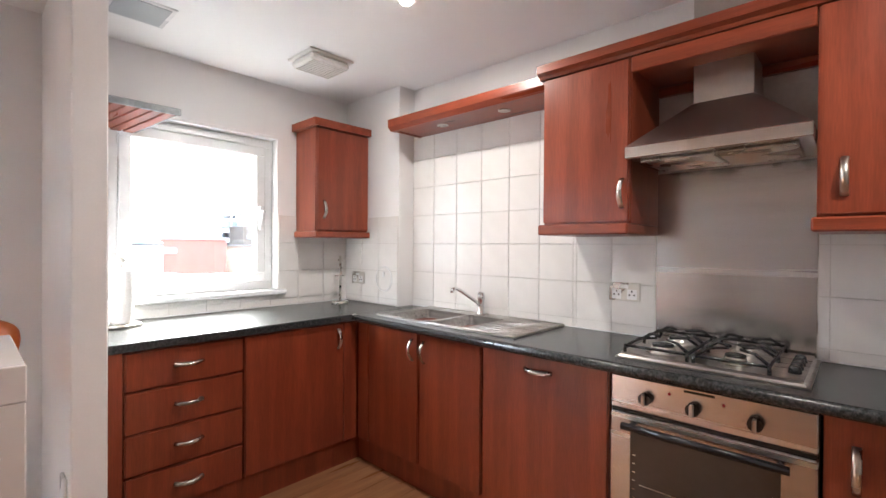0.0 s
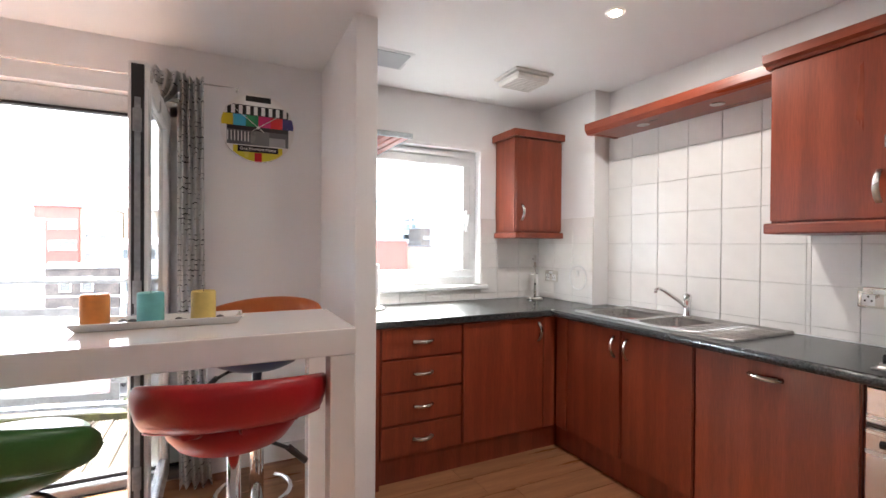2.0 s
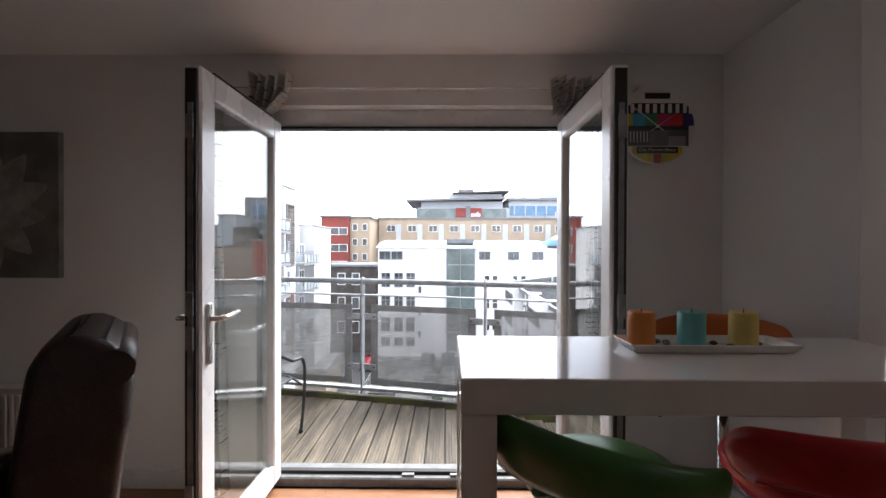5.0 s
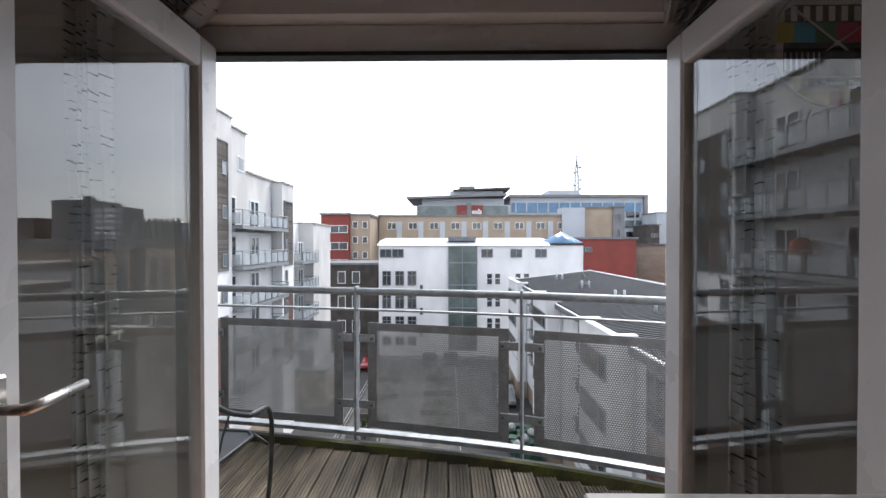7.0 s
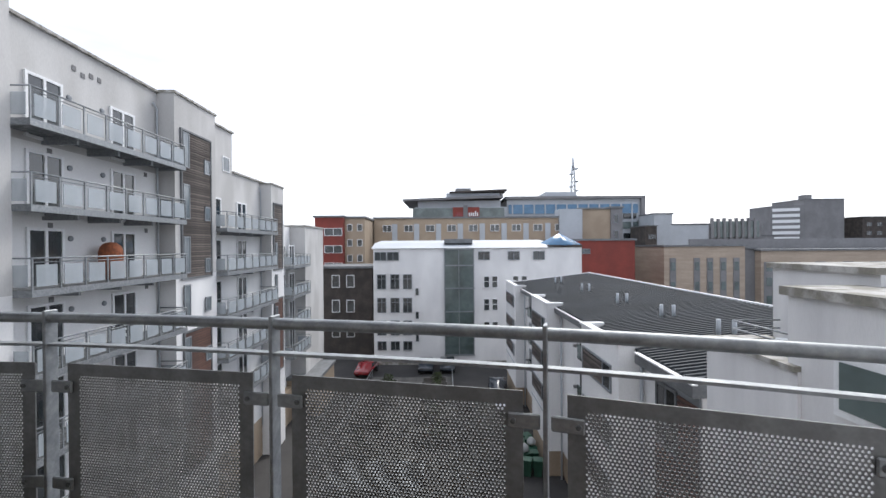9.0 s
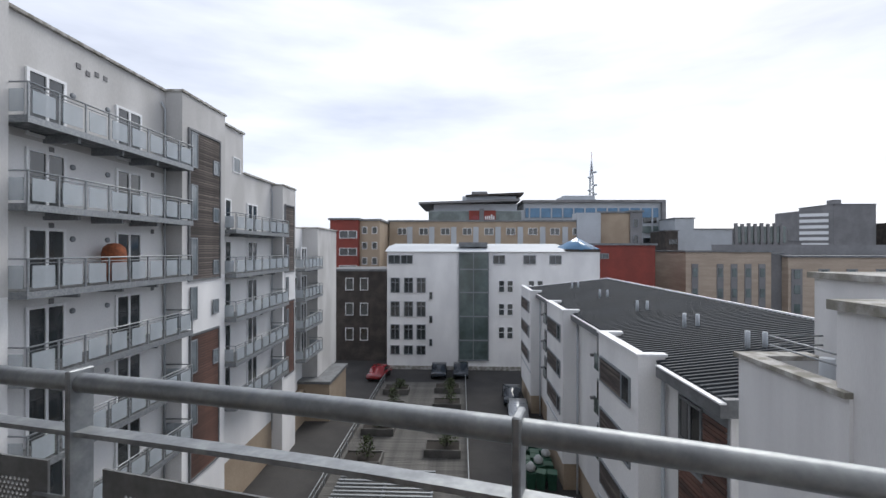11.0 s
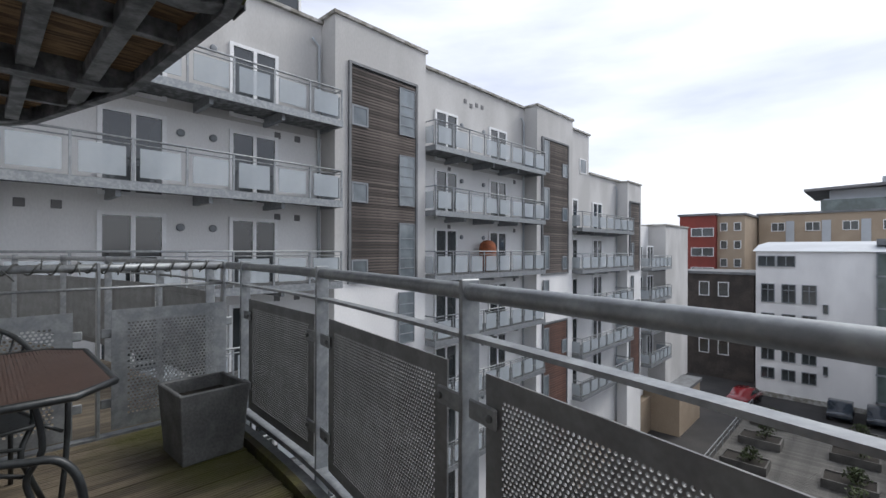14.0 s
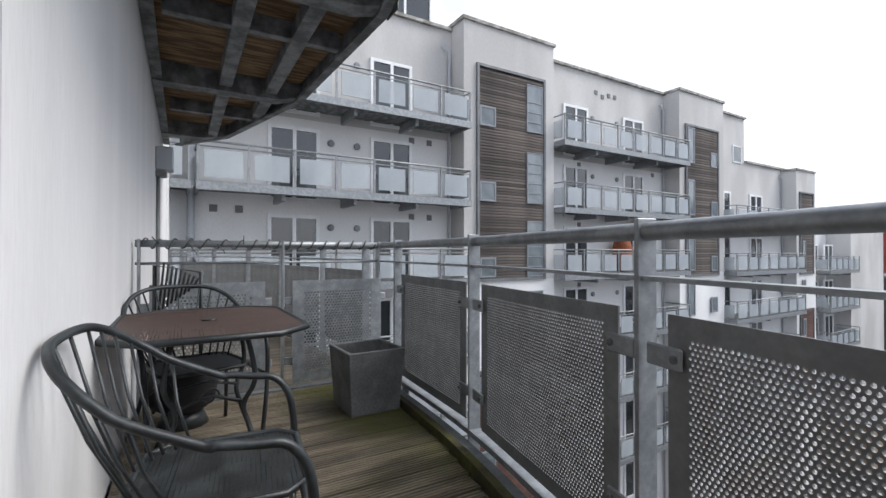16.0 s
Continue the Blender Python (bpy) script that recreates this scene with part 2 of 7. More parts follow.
grow_moss(deck_wood, (0.085, 0.088, 0.018))
deck_moss = paint("mossy_timber", (0.10, 0.10, 0.025), 0.9, vary=0.3, scale=5, fine=60, bump=0.4, second=(0.05, 0.042, 0.022))
soffit_wood = paint("decking_underside", (0.40, 0.27, 0.15), 0.8, vary=0.25, scale=3, fine=30, stretch=(8, 1, 8), second=(0.16, 0.10, 0.055), island=0.35)
larch = paint("weathered_larch_batten", (0.175, 0.148, 0.132), 0.8, vary=0.25, scale=1.2, fine=12, stretch=(1, 0.4, 4), second=(0.075, 0.063, 0.057), bump=0.1, island=0.75)
red_cedar = paint("red_stained_cladding", (0.165, 0.085, 0.064), 0.8, vary=0.2, scale=1.2, fine=12, stretch=(1, 0.4, 4), second=(0.075, 0.042, 0.034), bump=0.1, island=0.3)
frosted = paint("frosted_balcony_glass", (0.50, 0.55, 0.585), 0.25, vary=0.05, scale=0.6, fine=6, bump=0.0, spec=0.6, second=(0.42, 0.465, 0.50))
frosted.node_tree.nodes["Principled BSDF"].inputs["Alpha"].default_value = 0.55
far_glass = paint("dark_window_pane", (0.018, 0.022, 0.025), 0.05, vary=0.3, scale=0.5, fine=2, bump=0.0, spec=1.0, second=(0.05, 0.06, 0.064), island=0.5)
# pale base colour puts the mirrored sky into the tower panes
painted_sky_pane = paint("pane_with_painted_sky", (0.22, 0.255, 0.275), 0.08, vary=0.2, scale=0.6, fine=3, bump=0.0, spec=0.9, second=(0.13, 0.155, 0.17), island=0.3)
stair_glass = paint("green_stair_glass", (0.12, 0.16, 0.155), 0.12, vary=0.2, scale=0.35, fine=2, bump=0.0, spec=0.8, second=(0.07, 0.095, 0.09))
frame_grey = paint("grey_window_frame", (0.22, 0.24, 0.26), 0.45, vary=0.06, bump=0.0)
frame_white = paint("white_window_frame", (0.78, 0.79, 0.80), 0.4, vary=0.04, bump=0.0)
asphalt = paint("worn_asphalt", (0.052, 0.050, 0.048), 0.92, vary=0.2, scale=0.35, fine=14, bump=0.3, second=(0.034, 0.033, 0.033))
paving = paint("grey_timber_courtyard", (0.13, 0.125, 0.116), 0.85, vary=0.2, scale=0.8, fine=10, second=(0.075, 0.073, 0.068), island=0.4)
brick_dark = paint("sooty_tenement_stone", (0.085, 0.072, 0.064), 0.9, vary=0.25, scale=0.7, fine=6, second=(0.05, 0.044, 0.04), bump=0.2)
red_panel = paint("red_cladding_panel", (0.24, 0.045, 0.032), 0.7, vary=0.1, scale=0.3, fine=3, bump=0.02)
tan_brick = paint("buff_brick", (0.38, 0.305, 0.225), 0.85, vary=0.1, scale=0.4, fine=8, bump=0.05, second=(0.33, 0.26, 0.19))
sandstone = paint("buff_stone_cladding", (0.44, 0.36, 0.285), 0.85, vary=0.12, scale=0.5, fine=5, bump=0.05, second=(0.37, 0.30, 0.235), stretch=(0.4, 0.4, 3))
slate_roof = paint("ribbed_slate_metal_roof", (0.05, 0.057, 0.064), 0.72, vary=0.1, scale=0.4, fine=6, bump=0.03, spec=0.25)
lead_flash = paint("lead_flashing", (0.20, 0.21, 0.22), 0.6, metal=0.3, vary=0.15, scale=1.5, fine=12, bump=0.05)
panel_grey = paint("pale_grey_panel", (0.42, 0.45, 0.48), 0.6, vary=0.05, scale=0.3, fine=3, bump=0.0)
# tower grey lightened, so distance haze is in the colour
concrete_dark = paint("hazed_tower_concrete", (0.22, 0.22, 0.225), 0.9, vary=0.1, scale=0.2, fine=2, second=(0.18, 0.18, 0.185), bump=0.0)
blue_glass = paint("blue_roof_glass", (0.10, 0.22, 0.36), 0.15, vary=0.1, scale=0.5, fine=3, bump=0.0)
leaf_green = paint("shrub_leaf", (0.075, 0.10, 0.035), 0.7, vary=0.3, scale=4, fine=20, bump=0.0, second=(0.035, 0.055, 0.018), island=0.4)
bin_green = paint("green_wheelie_bin", (0.022, 0.085, 0.052), 0.45, vary=0.1, scale=3, fine=20, bump=0.0, island=0.25)
bin_bag = paint("pale_refuse_bag", (0.45, 0.46, 0.46), 0.5, vary=0.1, scale=5, fine=20, bump=0.2)
car_red = paint("red_car_paint", (0.25, 0.015, 0.02), 0.2, vary=0.03, bump=0.0, coat=0.6)
car_dark = paint("dark_blue_car_paint", (0.02, 0.028, 0.04), 0.2, vary=0.03, bump=0.0, coat=0.6)
car_silver = paint("silver_car_paint", (0.38, 0.40, 0.42), 0.3, metal=0.5, vary=0.03, bump=0.0, coat=0.6)
tyre_black = paint("tyre_rubber", (0.02, 0.02, 0.02), 0.9, vary=0.1, bump=0.05)
terracotta = paint("orange_wicker", (0.30, 0.09, 0.035), 0.8, vary=0.2, scale=8, fine=40)
iron_black = paint("blackened_garden_steel", (0.045, 0.052, 0.055), 0.42, metal=0.2, vary=0.15, scale=10, fine=80, bump=0.06, second=(0.022, 0.025, 0.027))
mesh_brown = paint("rusty_brown_mesh", (0.09, 0.06, 0.05), 0.5, metal=0.2, vary=0.2, scale=5, fine=60, bump=0.1, second=(0.085, 0.052, 0.04))
planter_conc = paint("grey_cement_planter", (0.185, 0.19, 0.19), 0.88, vary=0.22, scale=7, fine=70, bump=0.25, second=(0.125, 0.13, 0.13))
soil = paint("dark_soil", (0.03, 0.024, 0.018), 0.95, vary=0.3, scale=20, fine=90, bump=0.6)
rope_green = paint("grey_rope", (0.10, 0.105, 0.10), 0.9, vary=0.2, scale=20, fine=100)


# ---- outside: ground and courtyard ----
GZ = -13.75
ground = part("ground", box(-900, 900, 0.5, 2500, GZ - 0.4, GZ), asphalt)
tagged(ground, "dark worn asphalt ground between the apartment blocks", "ground", kind="structure")


def window_mesh(name, w, h, depth=0.12, mullions=(), transoms=(), fw=0.07, frame_mat=frame_grey, pane_mat=far_glass):
    """A frame with its panes set back; local x runs along the wall, z up, y outwards at 0."""
    xs = [fw / 2, *sorted(mullions), w - fw / 2]
    zs = [fw / 2, *sorted(transoms), h - fw / 2]
    cells = [(xa + fw / 2, xb - fw / 2, za + fw / 2, zb - fw / 2) for xa, xb in zip(xs, xs[1:]) for za, zb in zip(zs, zs[1:])]
    fr = wall_with_holes(0, w, 0, h, -depth, 0.02, cells)
    return mesh_of(name, fr, frame_mat), mesh_of("pane", box(fw, w - fw, -depth + 0.015, -depth + 0.03, fw, h - fw), pane_mat)


def put_window(parent, meshes, m):
    w = shared("window", meshes[0], parent, m)
    shared("pane", meshes[1], w, Matrix.Identity(4))
    return w


# ---- the long apartment block with balconies ----
block = thing("apartment_building", "long white and grey rendered apartment block with glazed steel balconies", "building", (-11.86, 8.95, 0.03), 0.9)
V0 = -0.8
block.matrix_world = WM[block] = WM[block] @ Matrix.Diagonal((1, 1, 0.985, 1))
SPLIT = 4.9


def lpart(name, bm, material, label=""):
    return part(name, bm, material, block, label, local=True)


# recessed walls: white below, grey above
lpart("wall", box(-14, V0, -16.5, 15.1, GZ + 2.6, SPLIT - 0.1), render_white, "white rendered recessed wall")
lpart("wall", box(-14, V0, 15.1, 26.3, GZ + 2.6, 2.1), render_white, "white rendered recessed wall")
lpart("wall", box(-14, V0, 15.1, 26.3, 2.1, SPLIT - 0.1), render_grey, "grey rendered upper wall")
lpart("wall", box(-14, V0, -16.5, 18.9, SPLIT - 0.1, 8.58), render_grey, "grey rendered top storey")
lpart("wall", box(-14, V0, 18.9, 26.3, SPLIT - 0.1, 6.1), render_grey, "grey rendered top storey")
lpart("plinth", box(-14, V0 + 0.02, -16.5, 38, GZ - 0.4, GZ + 2.6), tan_brick, "buff brick ground floor")
lpart("coping", box(-14.1, V0 + 0.12, -16.5, 18.95, 8.58, 8.68), stain_cap)
lpart("coping", box(-14.1, V0 + 0.12, 18.95, 26.3, 6.1, 6.22), stain_cap)
# end block, lower
lpart("wall", box(-14, V0 - 0.6, 26.3, 34.0, GZ + 2.6, 3.2), render_white)
lpart("wall", box(-14, 0.0, 31.6, 38.0, GZ + 3.2, 3.25), render_grey, "grey rendered end wall")
lpart("coping", box(-14.1, 0.1, 31.5, 38.1, 3.25, 3.38), stain_cap)
lpart("ground_storey", box(-6, 1.4, 30.5, 36.5, GZ - 0.4, GZ + 3.1), tan_brick, "buff brick entrance projection")
lpart("coping", box(-6, 1.55, 30.3, 36.7, GZ + 3.1, GZ + 3.35), lead_flash)

for u0, u1, top in ((-0.6, 3.4, 8.7), (11.35, 15.15, 8.6), (23.3, 25.9, 6.0)):
    lpart("tower", box(V0 - 0.05, 0, u0, u1, GZ - 0.4, 0.0), render_white, "white rendered projecting stair tower")
    lpart("tower", box(V0 - 0.05, 0, u0, u1, 0.0, top), render_grey, "weathered grey render of the tower head")
    lpart("coping", box(V0 - 3, 0.07, u0 - 0.07, u1 + 0.07, top, top + 0.11), stain_cap)
# glazed roof room
pent = lpart("roof_room", box(-4.2, -2.0, 18.9, 20.9, 6.22, 7.6), far_glass, "glazed roof terrace screen")
for u in (18.9, 19.9, 20.85):
    part("frame", box(-2.05, -1.95, u, u + 0.06, 6.22, 7.65), frame_white, pent, local=True)
pent2 = lpart("roof_room", box(-6.0, -1.6, -9.0, -1.0, 8.68, 10.6), far_glass, "glazed penthouse on the roof")
for k in range(9):
    part("frame", box(-1.64, -1.54, -9.0 + k * 1.0, -8.92 + k * 1.0, 8.68, 10.6), frame_white, pent2, local=True)
part("frame", box(-6.1, -1.5, -9.1, -0.9, 10.6, 10.75), frame_white, pent2, local=True)

# timber panels of the towers
def timber_panel(u0, u1, z0, z1, wood, pitch=0.075):
    # black backing paints the shade into the gaps between battens
    pn = lpart("timber_panel", box(-0.02, 0.012, u0, u1, z0, z1), gasket, "dark weathered horizontal timber cladding, gaps backed in black")
    fw = 0.09
    f = bmesh.new()
    box(-0.02, 0.09, u0 - fw, u0, z0 - fw, z1 + fw, bm=f)
    box(-0.02, 0.09, u1, u1 + fw, z0 - fw, z1 + fw, bm=f)
    box(-0.02, 0.09, u0, u1, z0 - fw, z0, bm=f)
    box(-0.02, 0.09, u0, u1, z1, z1 + fw, bm=f)
    part("surround", f, lead_flash, pn, "grey metal surround", local=True)
    n = int((z1 - z0) / pitch)
    me = mesh_of("batten", box(0, 0.035, 0, u1 - u0, 0, pitch * 0.74), wood)
    for k in range(n):
        shared("batten", me, pn, Matrix.Translation((0.012 + random.uniform(0, 0.012), u0, z0 + 0.012 + k * pitch)))
    return pn


def wall_window(u, z, w, h, v=0.0, mull=(), trans=(), mat=frame_grey, proud=0.05, fw=0.06):
    ms = window_mesh("window", w, h, 0.03, mull, trans, fw, mat, painted_sky_pane)
    return put_window(block, ms, Matrix.Translation((v + proud, u + w, z)) @ pose(0, 0, 0, 0, 0, -90))


timber_panel(-0.03, 2.83, 0.08, 7.25, larch, 0.1)
timber_panel(11.85, 14.5, -0.1, 7.0, larch, 0.12)
timber_panel(23.7, 25.4, -0.3, 4.6, larch, 0.16)
timber_panel(11.95, 14.4, -9.6, -2.8, red_cedar, 0.13)
timber_panel(23.7, 25.4, -8.0, -2.6, red_cedar, 0.18)
timber_panel(-0.03, 2.83, -9.6, -3.1, red_cedar, 0.09)
for z in (5.25, 2.7, 0.12, -3.9, -6.4):
    wall_window(-0.02, z, 0.66, 0.68, proud=0.075)
for z0, z1 in ((5.3, 7.03), (2.73, 4.57), (0.1, 2.1), (-2.3, -0.42), (-4.9, -3.2)):
    n = int((z1 - z0) / 0.22)
    wall_window(2.02, z0, 0.75, z1 - z0, proud=0.08, trans=[0.36 * k for k in range(1, max(int((z1 - z0) / 0.36), 1))], fw=0.035)
for z0, z1 in ((5.25, 6.95), (2.75, 4.45), (0.1, 1.9), (-2.05, -0.45), (-4.6, -3.0), (-7.1, -5.5)):
    wall_window(11.9, z0, 0.55, z1 - z0, proud=0.08)
for z in (5.2, 2.75, 0.05, -2.0, -4.6):
    wall_window(13.85, z, 0.55, 0.75, proud=0.08)
for z0 in (0.2, -2.2, -4.6):
    wall_window(23.9, z0, 0.4, 1.5, proud=0.08)
wall_window(17.6, 6.0, 0.9, 0.95, V0, mat=frame_white, proud=0.03)

# glazed double doors on every storey
door_ms = window_mesh("window", 1.42, 2.12, 0.05, (0.71,), (), 0.10, frame_white)
LEVELS = (4.95, 2.45, -0.05, -2.55, -5.05, -7.55, -10.05)


def facade_door(u, z):
    put_window(block, door_ms, Matrix.Translation((V0 + 0.055, u + 1.42, z)) @ pose(0, 0, 0, 0, 0, -90))


for z in LEVELS:
    for u in (-6.5, -3.53, -10.4, 4.68, 8.34):
        facade_door(u, z - 0.03)
for z in (2.2, -0.25, -2.7, -5.15, -7.6):
    for u in (15.9, 19.4):
        facade_door(u, z)
for z in (-0.6, -3.05, -5.5, -8.0):
    facade_door(27.0, z)
    facade_door(29.4, z)

# round vents, hooded vents and lamps on the walls
vent_me = mesh_of("vent", lathe([(0.10, 0), (0.10, 0.05), (0.08, 0.07), (0.05, 0.075)], seg=12), frame_grey, True)
grille_me = mesh_of("vent", box(0, 0.03, 0, 0.19, 0, 0.19, 0.01), concrete_dark)
for z in LEVELS:
    for u in (-4.75, -3.95, 6.4, 7.95):
        shared("vent", vent_me, block, Matrix.Translation((V0, u, z + 1.75)) @ pose(0, 0, 0, 0, 90, 0))
    for u in (-7.9, -7.3, -2.2, -1.55, 5.5, 10.4):
        shared("vent", grille_me, block, Matrix.Translation((V0, u, z - 0.42)))
for u in (6.55, 6.95, 7.35, 7.75):
    shared("vent", grille_me, block, Matrix.Translation((V0, u, 7.75 - 0.12 * (u > 6.6) * (u < 7.0))))
for u0, zt in ((-0.75, 8.0), (11.2, 8.0), (23.15, 5.7)):
    part("drainpipe", tube([(V0 + 0.1, u0, GZ + 2), (V0 + 0.1, u0, zt - 0.2), (V0 + 0.1, u0 - 0.25, zt)], 0.045), panel_grey, block, local=True)


def balcony(u0, u1, z, n_posts, label="steel balcony with frosted glass panels"):
    """A steel channel frame with posts, two rails and frosted panels."""
    v0, v1 = V0, 0.55
    b = bmesh.new()
    box(v1 - 0.07, v1, u0, u1, z - 0.02, z + 0.18, bm=b)
    box(v0, v1 - 0.07, u0, u0 + 0.07, z - 0.02, z + 0.18, bm=b)
    box(v0, v1 - 0.07, u1 - 0.07, u1, z - 0.02, z + 0.18, bm=b)
    k = 1
    while u0 + k * 1.9 < u1 - 0.5:
        box(v0, v1 - 0.2, u0 + k * 1.9, u0 + k * 1.9 + 0.1, z - 0.16, z + 0.1, bm=b)
        k += 1
    bal = lpart("balcony", b, galv, label)
    part("floor", box(v0, v1 - 0.07, u0 + 0.07, u1 - 0.07, z + 0.1, z + 0.2), steel_beam, bal, "dark decking", local=True)
    r = tube([(v0 + 0.05, u0 + 0.03, z + 1.12), (v1 - 0.03, u0 + 0.03, z + 1.12), (v1 - 0.03, u1 - 0.03, z + 1.12), (v0 + 0.05, u1 - 0.03, z + 1.12)], 0.028, 6)
    part("handrail", r, galv, bal, local=True)
    r = tube([(v1 - 0.03, u0 + 0.03, z + 1.0), (v1 - 0.03, u1 - 0.03, z + 1.0)], 0.016, 4)
    part("lower_rail", r, galv, bal, local=True)
    step = (u1 - u0 - 0.08) / (n_posts - 1)
    for i in range(n_posts):
        shared("post", POST_ME, bal, Matrix.Translation((v1 - 0.03, u0 + 0.04 + i * step, z)))
    me = mesh_of("panel", box(-0.012, 0.012, 0.13, step - 0.13, 0.28, 0.93), frosted)
    for i in range(n_posts - 1):
        shared("panel", me, bal, Matrix.Translation((v1 - 0.03, u0 + 0.04 + i * step, z)))
    me2 = mesh_of("panel", box(v0 + 0.15, v1 - 0.15, -0.012, 0.012, 0.28, 0.93), frosted)
    for u in (u0 + 0.03, u1 - 0.03):
        shared("panel", me2, bal, Matrix.Translation((0, u, z)))
    return bal


POST_ME = mesh_of("post", box(-0.02, 0.02, -0.025, 0.025, -0.02, 1.12), galv)
for z in LEVELS[:6]:
    balcony(-8.25, -0.66, z, 8)
    balcony(-16.0, -8.35, z, 8)
    balcony(3.4, 11.3, z, 9)
for z in (2.25, -0.2, -2.65, -5.1, -7.55):
    balcony(15.3, 23.1, z, 8)
for z in (-0.4, -2.85, -5.3, -7.8):
    balcony(26.6, 31.4, z, 6)

# things on the balconies of the block
wicker = thing("wicker_chair", "tall orange-brown wicker chair on a balcony", "chair", (0, 0, 0))
wicker.matrix_world = WM[block]
WM[wicker] = WM[block]
part("shell", lathe([(0.10, 0.15), (0.34, 0.2), (0.40, 0.6), (0.40, 1.2), (0.34, 1.42), (0.2, 1.55), (0.04, 1.58)], (-0.25, 7.6, 0.0), 14), terracotta, wicker, local=True)
part("base", lathe([(0.22, 0), (0.22, 0.04), (0.06, 0.06), (0.06, 0.15)], (-0.25, 7.6, 0.15 - 0.15), 12), iron_black, wicker, local=True)

basket = thing("wire_chair", "round black wire basket chair on a balcony", "chair", (0, 0, 0))
basket.matrix_world = WM[wicker]
WM[basket] = WM[wicker]
bz, bu = LEVELS[3] + 0.62, 7.75
for k in range(8):
    a = math.pi * k / 8
    part("wire", tube([(0.05 + 0.42 * math.cos(a) * math.cos(q), bu + 0.42 * math.sin(a) * math.cos(q), bz + 0.3 + 0.30 * math.sin(q)) for q in [math.radians(d) for d in range(-180, 1, 20)]], 0.016, 4), iron_black, basket, local=True)
for r, dz in ((0.42, 0.3), (0.36, 0.15), (0.2, 0.03)):
    part("ring", tube([(0.05 + r * math.cos(k * math.tau / 20), bu + r * math.sin(k * math.tau / 20), bz + dz) for k in range(20)], 0.018, 4, closed=True), iron_black, basket, local=True)
for a in (0.5, 2.6, 4.7):
    part("leg", tube([(0.05, bu, bz + 0.02), (0.05 + 0.25 * math.cos(a), bu + 0.25 * math.sin(a), LEVELS[3] + 0.2)], 0.016, 4), iron_black, basket, local=True)


# ---- white building across the courtyard ----
hall = thing("white_building", "white rendered flats with a glazed stair shaft and low roof", "building", (0, 57, GZ))
part("wall", wall_with_holes(-8.77, 17.83, GZ, 1.1, 57, 70, []), render_white, hall, "off-white rendered facade")
part("roof", prism([(56.7, 1.1), (70, 1.1), (66, 2.2), (60, 1.8)], -9.0, 14.2, axis="x"), panel_grey, hall, "shallow pale metal roof")
part("plinth", box(-8.9, 18, 56.85, 57, GZ, GZ + 0.45), stain_cap, hall)
shaft = part("stair_shaft", box(0.32, 4.06, 56.85, 57.2, -12.6, 1.0), stair_glass, hall, "green-tinted glazed stair shaft")
for z in (-12.6, -10.1, -7.1, -4.1, -1.2, 0.9):
    part("transom", box(0.25, 4.13, 56.78, 56.85, z, z + 0.16), frame_grey, shaft)
for x in (0.3, 2.1, 3.98):
    part("mullion", box(x, x + 0.1, 56.78, 56.85, -12.6, 1.0), frame_grey, shaft)
part("parapet", box(0.3, 4.0, 58.5, 60, 1.7, 2.3), lead_flash, hall)
ms = window_mesh("window", 1.15, 1.9, 0.1, (0.57,), (1.3,), 0.07, frame_grey)
ms_s = window_mesh("window", 1.15, 1.15, 0.1, (0.57,), (), 0.07, frame_grey)
for x in (-8.3, -6.6, -5.0):
    for z in (-4.1, -7.1, -10.0):
        put_window(hall, ms, Matrix.Translation((x, -0.11, z - GZ)) @ pose(0, 0, 0, 0, 0, 180) @ Matrix.Translation((-1.15, 0, 0)))
    put_window(hall, ms_s, Matrix.Translation((x, -0.11, -11.9 - GZ)) @ pose(0, 0, 0, 0, 0, 180) @ Matrix.Translation((-1.15, 0, 0)))
ms_n = window_mesh("window", 0.75, 1.5, 0.1, (), (0.8,), 0.06, frame_white)
for x in (5.3, 6.35, 9.0, 10.1):
    for z in (-4.0, -6.9, -9.8):
        put_window(hall, ms_n, Matrix.Translation((x, -0.11, z - GZ)) @ pose(0, 0, 0, 0, 0, 180) @ Matrix.Translation((-0.75, 0, 0)))
ms_t = window_mesh("window", 1.5, 1.1, 0.1, (0.75,), (), 0.07, frame_grey)
for x in (-7.0, 4.6, 8.4, 11.6, -8.6):
    put_window(hall, ms_t, Matrix.Translation((x, -0.11, -0.45 - GZ)) @ pose(0, 0, 0, 0, 0, 180) @ Matrix.Translation((-1.5, 0, 0)))
ms_q = window_mesh("window", 0.4, 0.9, 0.1, (), (), 0.05, frame_grey)
for z in (-4.9, -7.9, -10.8):
    put_window(hall, ms_q, Matrix.Translation((-3.4, -0.11, z - GZ)) @ pose(0, 0, 0, 0, 0, 180) @ Matrix.Translation((-0.4, 0, 0)))
cap = part("pyramid_roof", lathe([(2.9, 0), (2.9, 0.15), (0.05, 1.6)], (15.6, 59.5, 1.35), 4), blue_glass, hall, "blue glazed pyramid rooflight")
part("parapet", box(13.6, 17.9, 56.9, 62, 1.1, 1.4), brick_dark, hall)


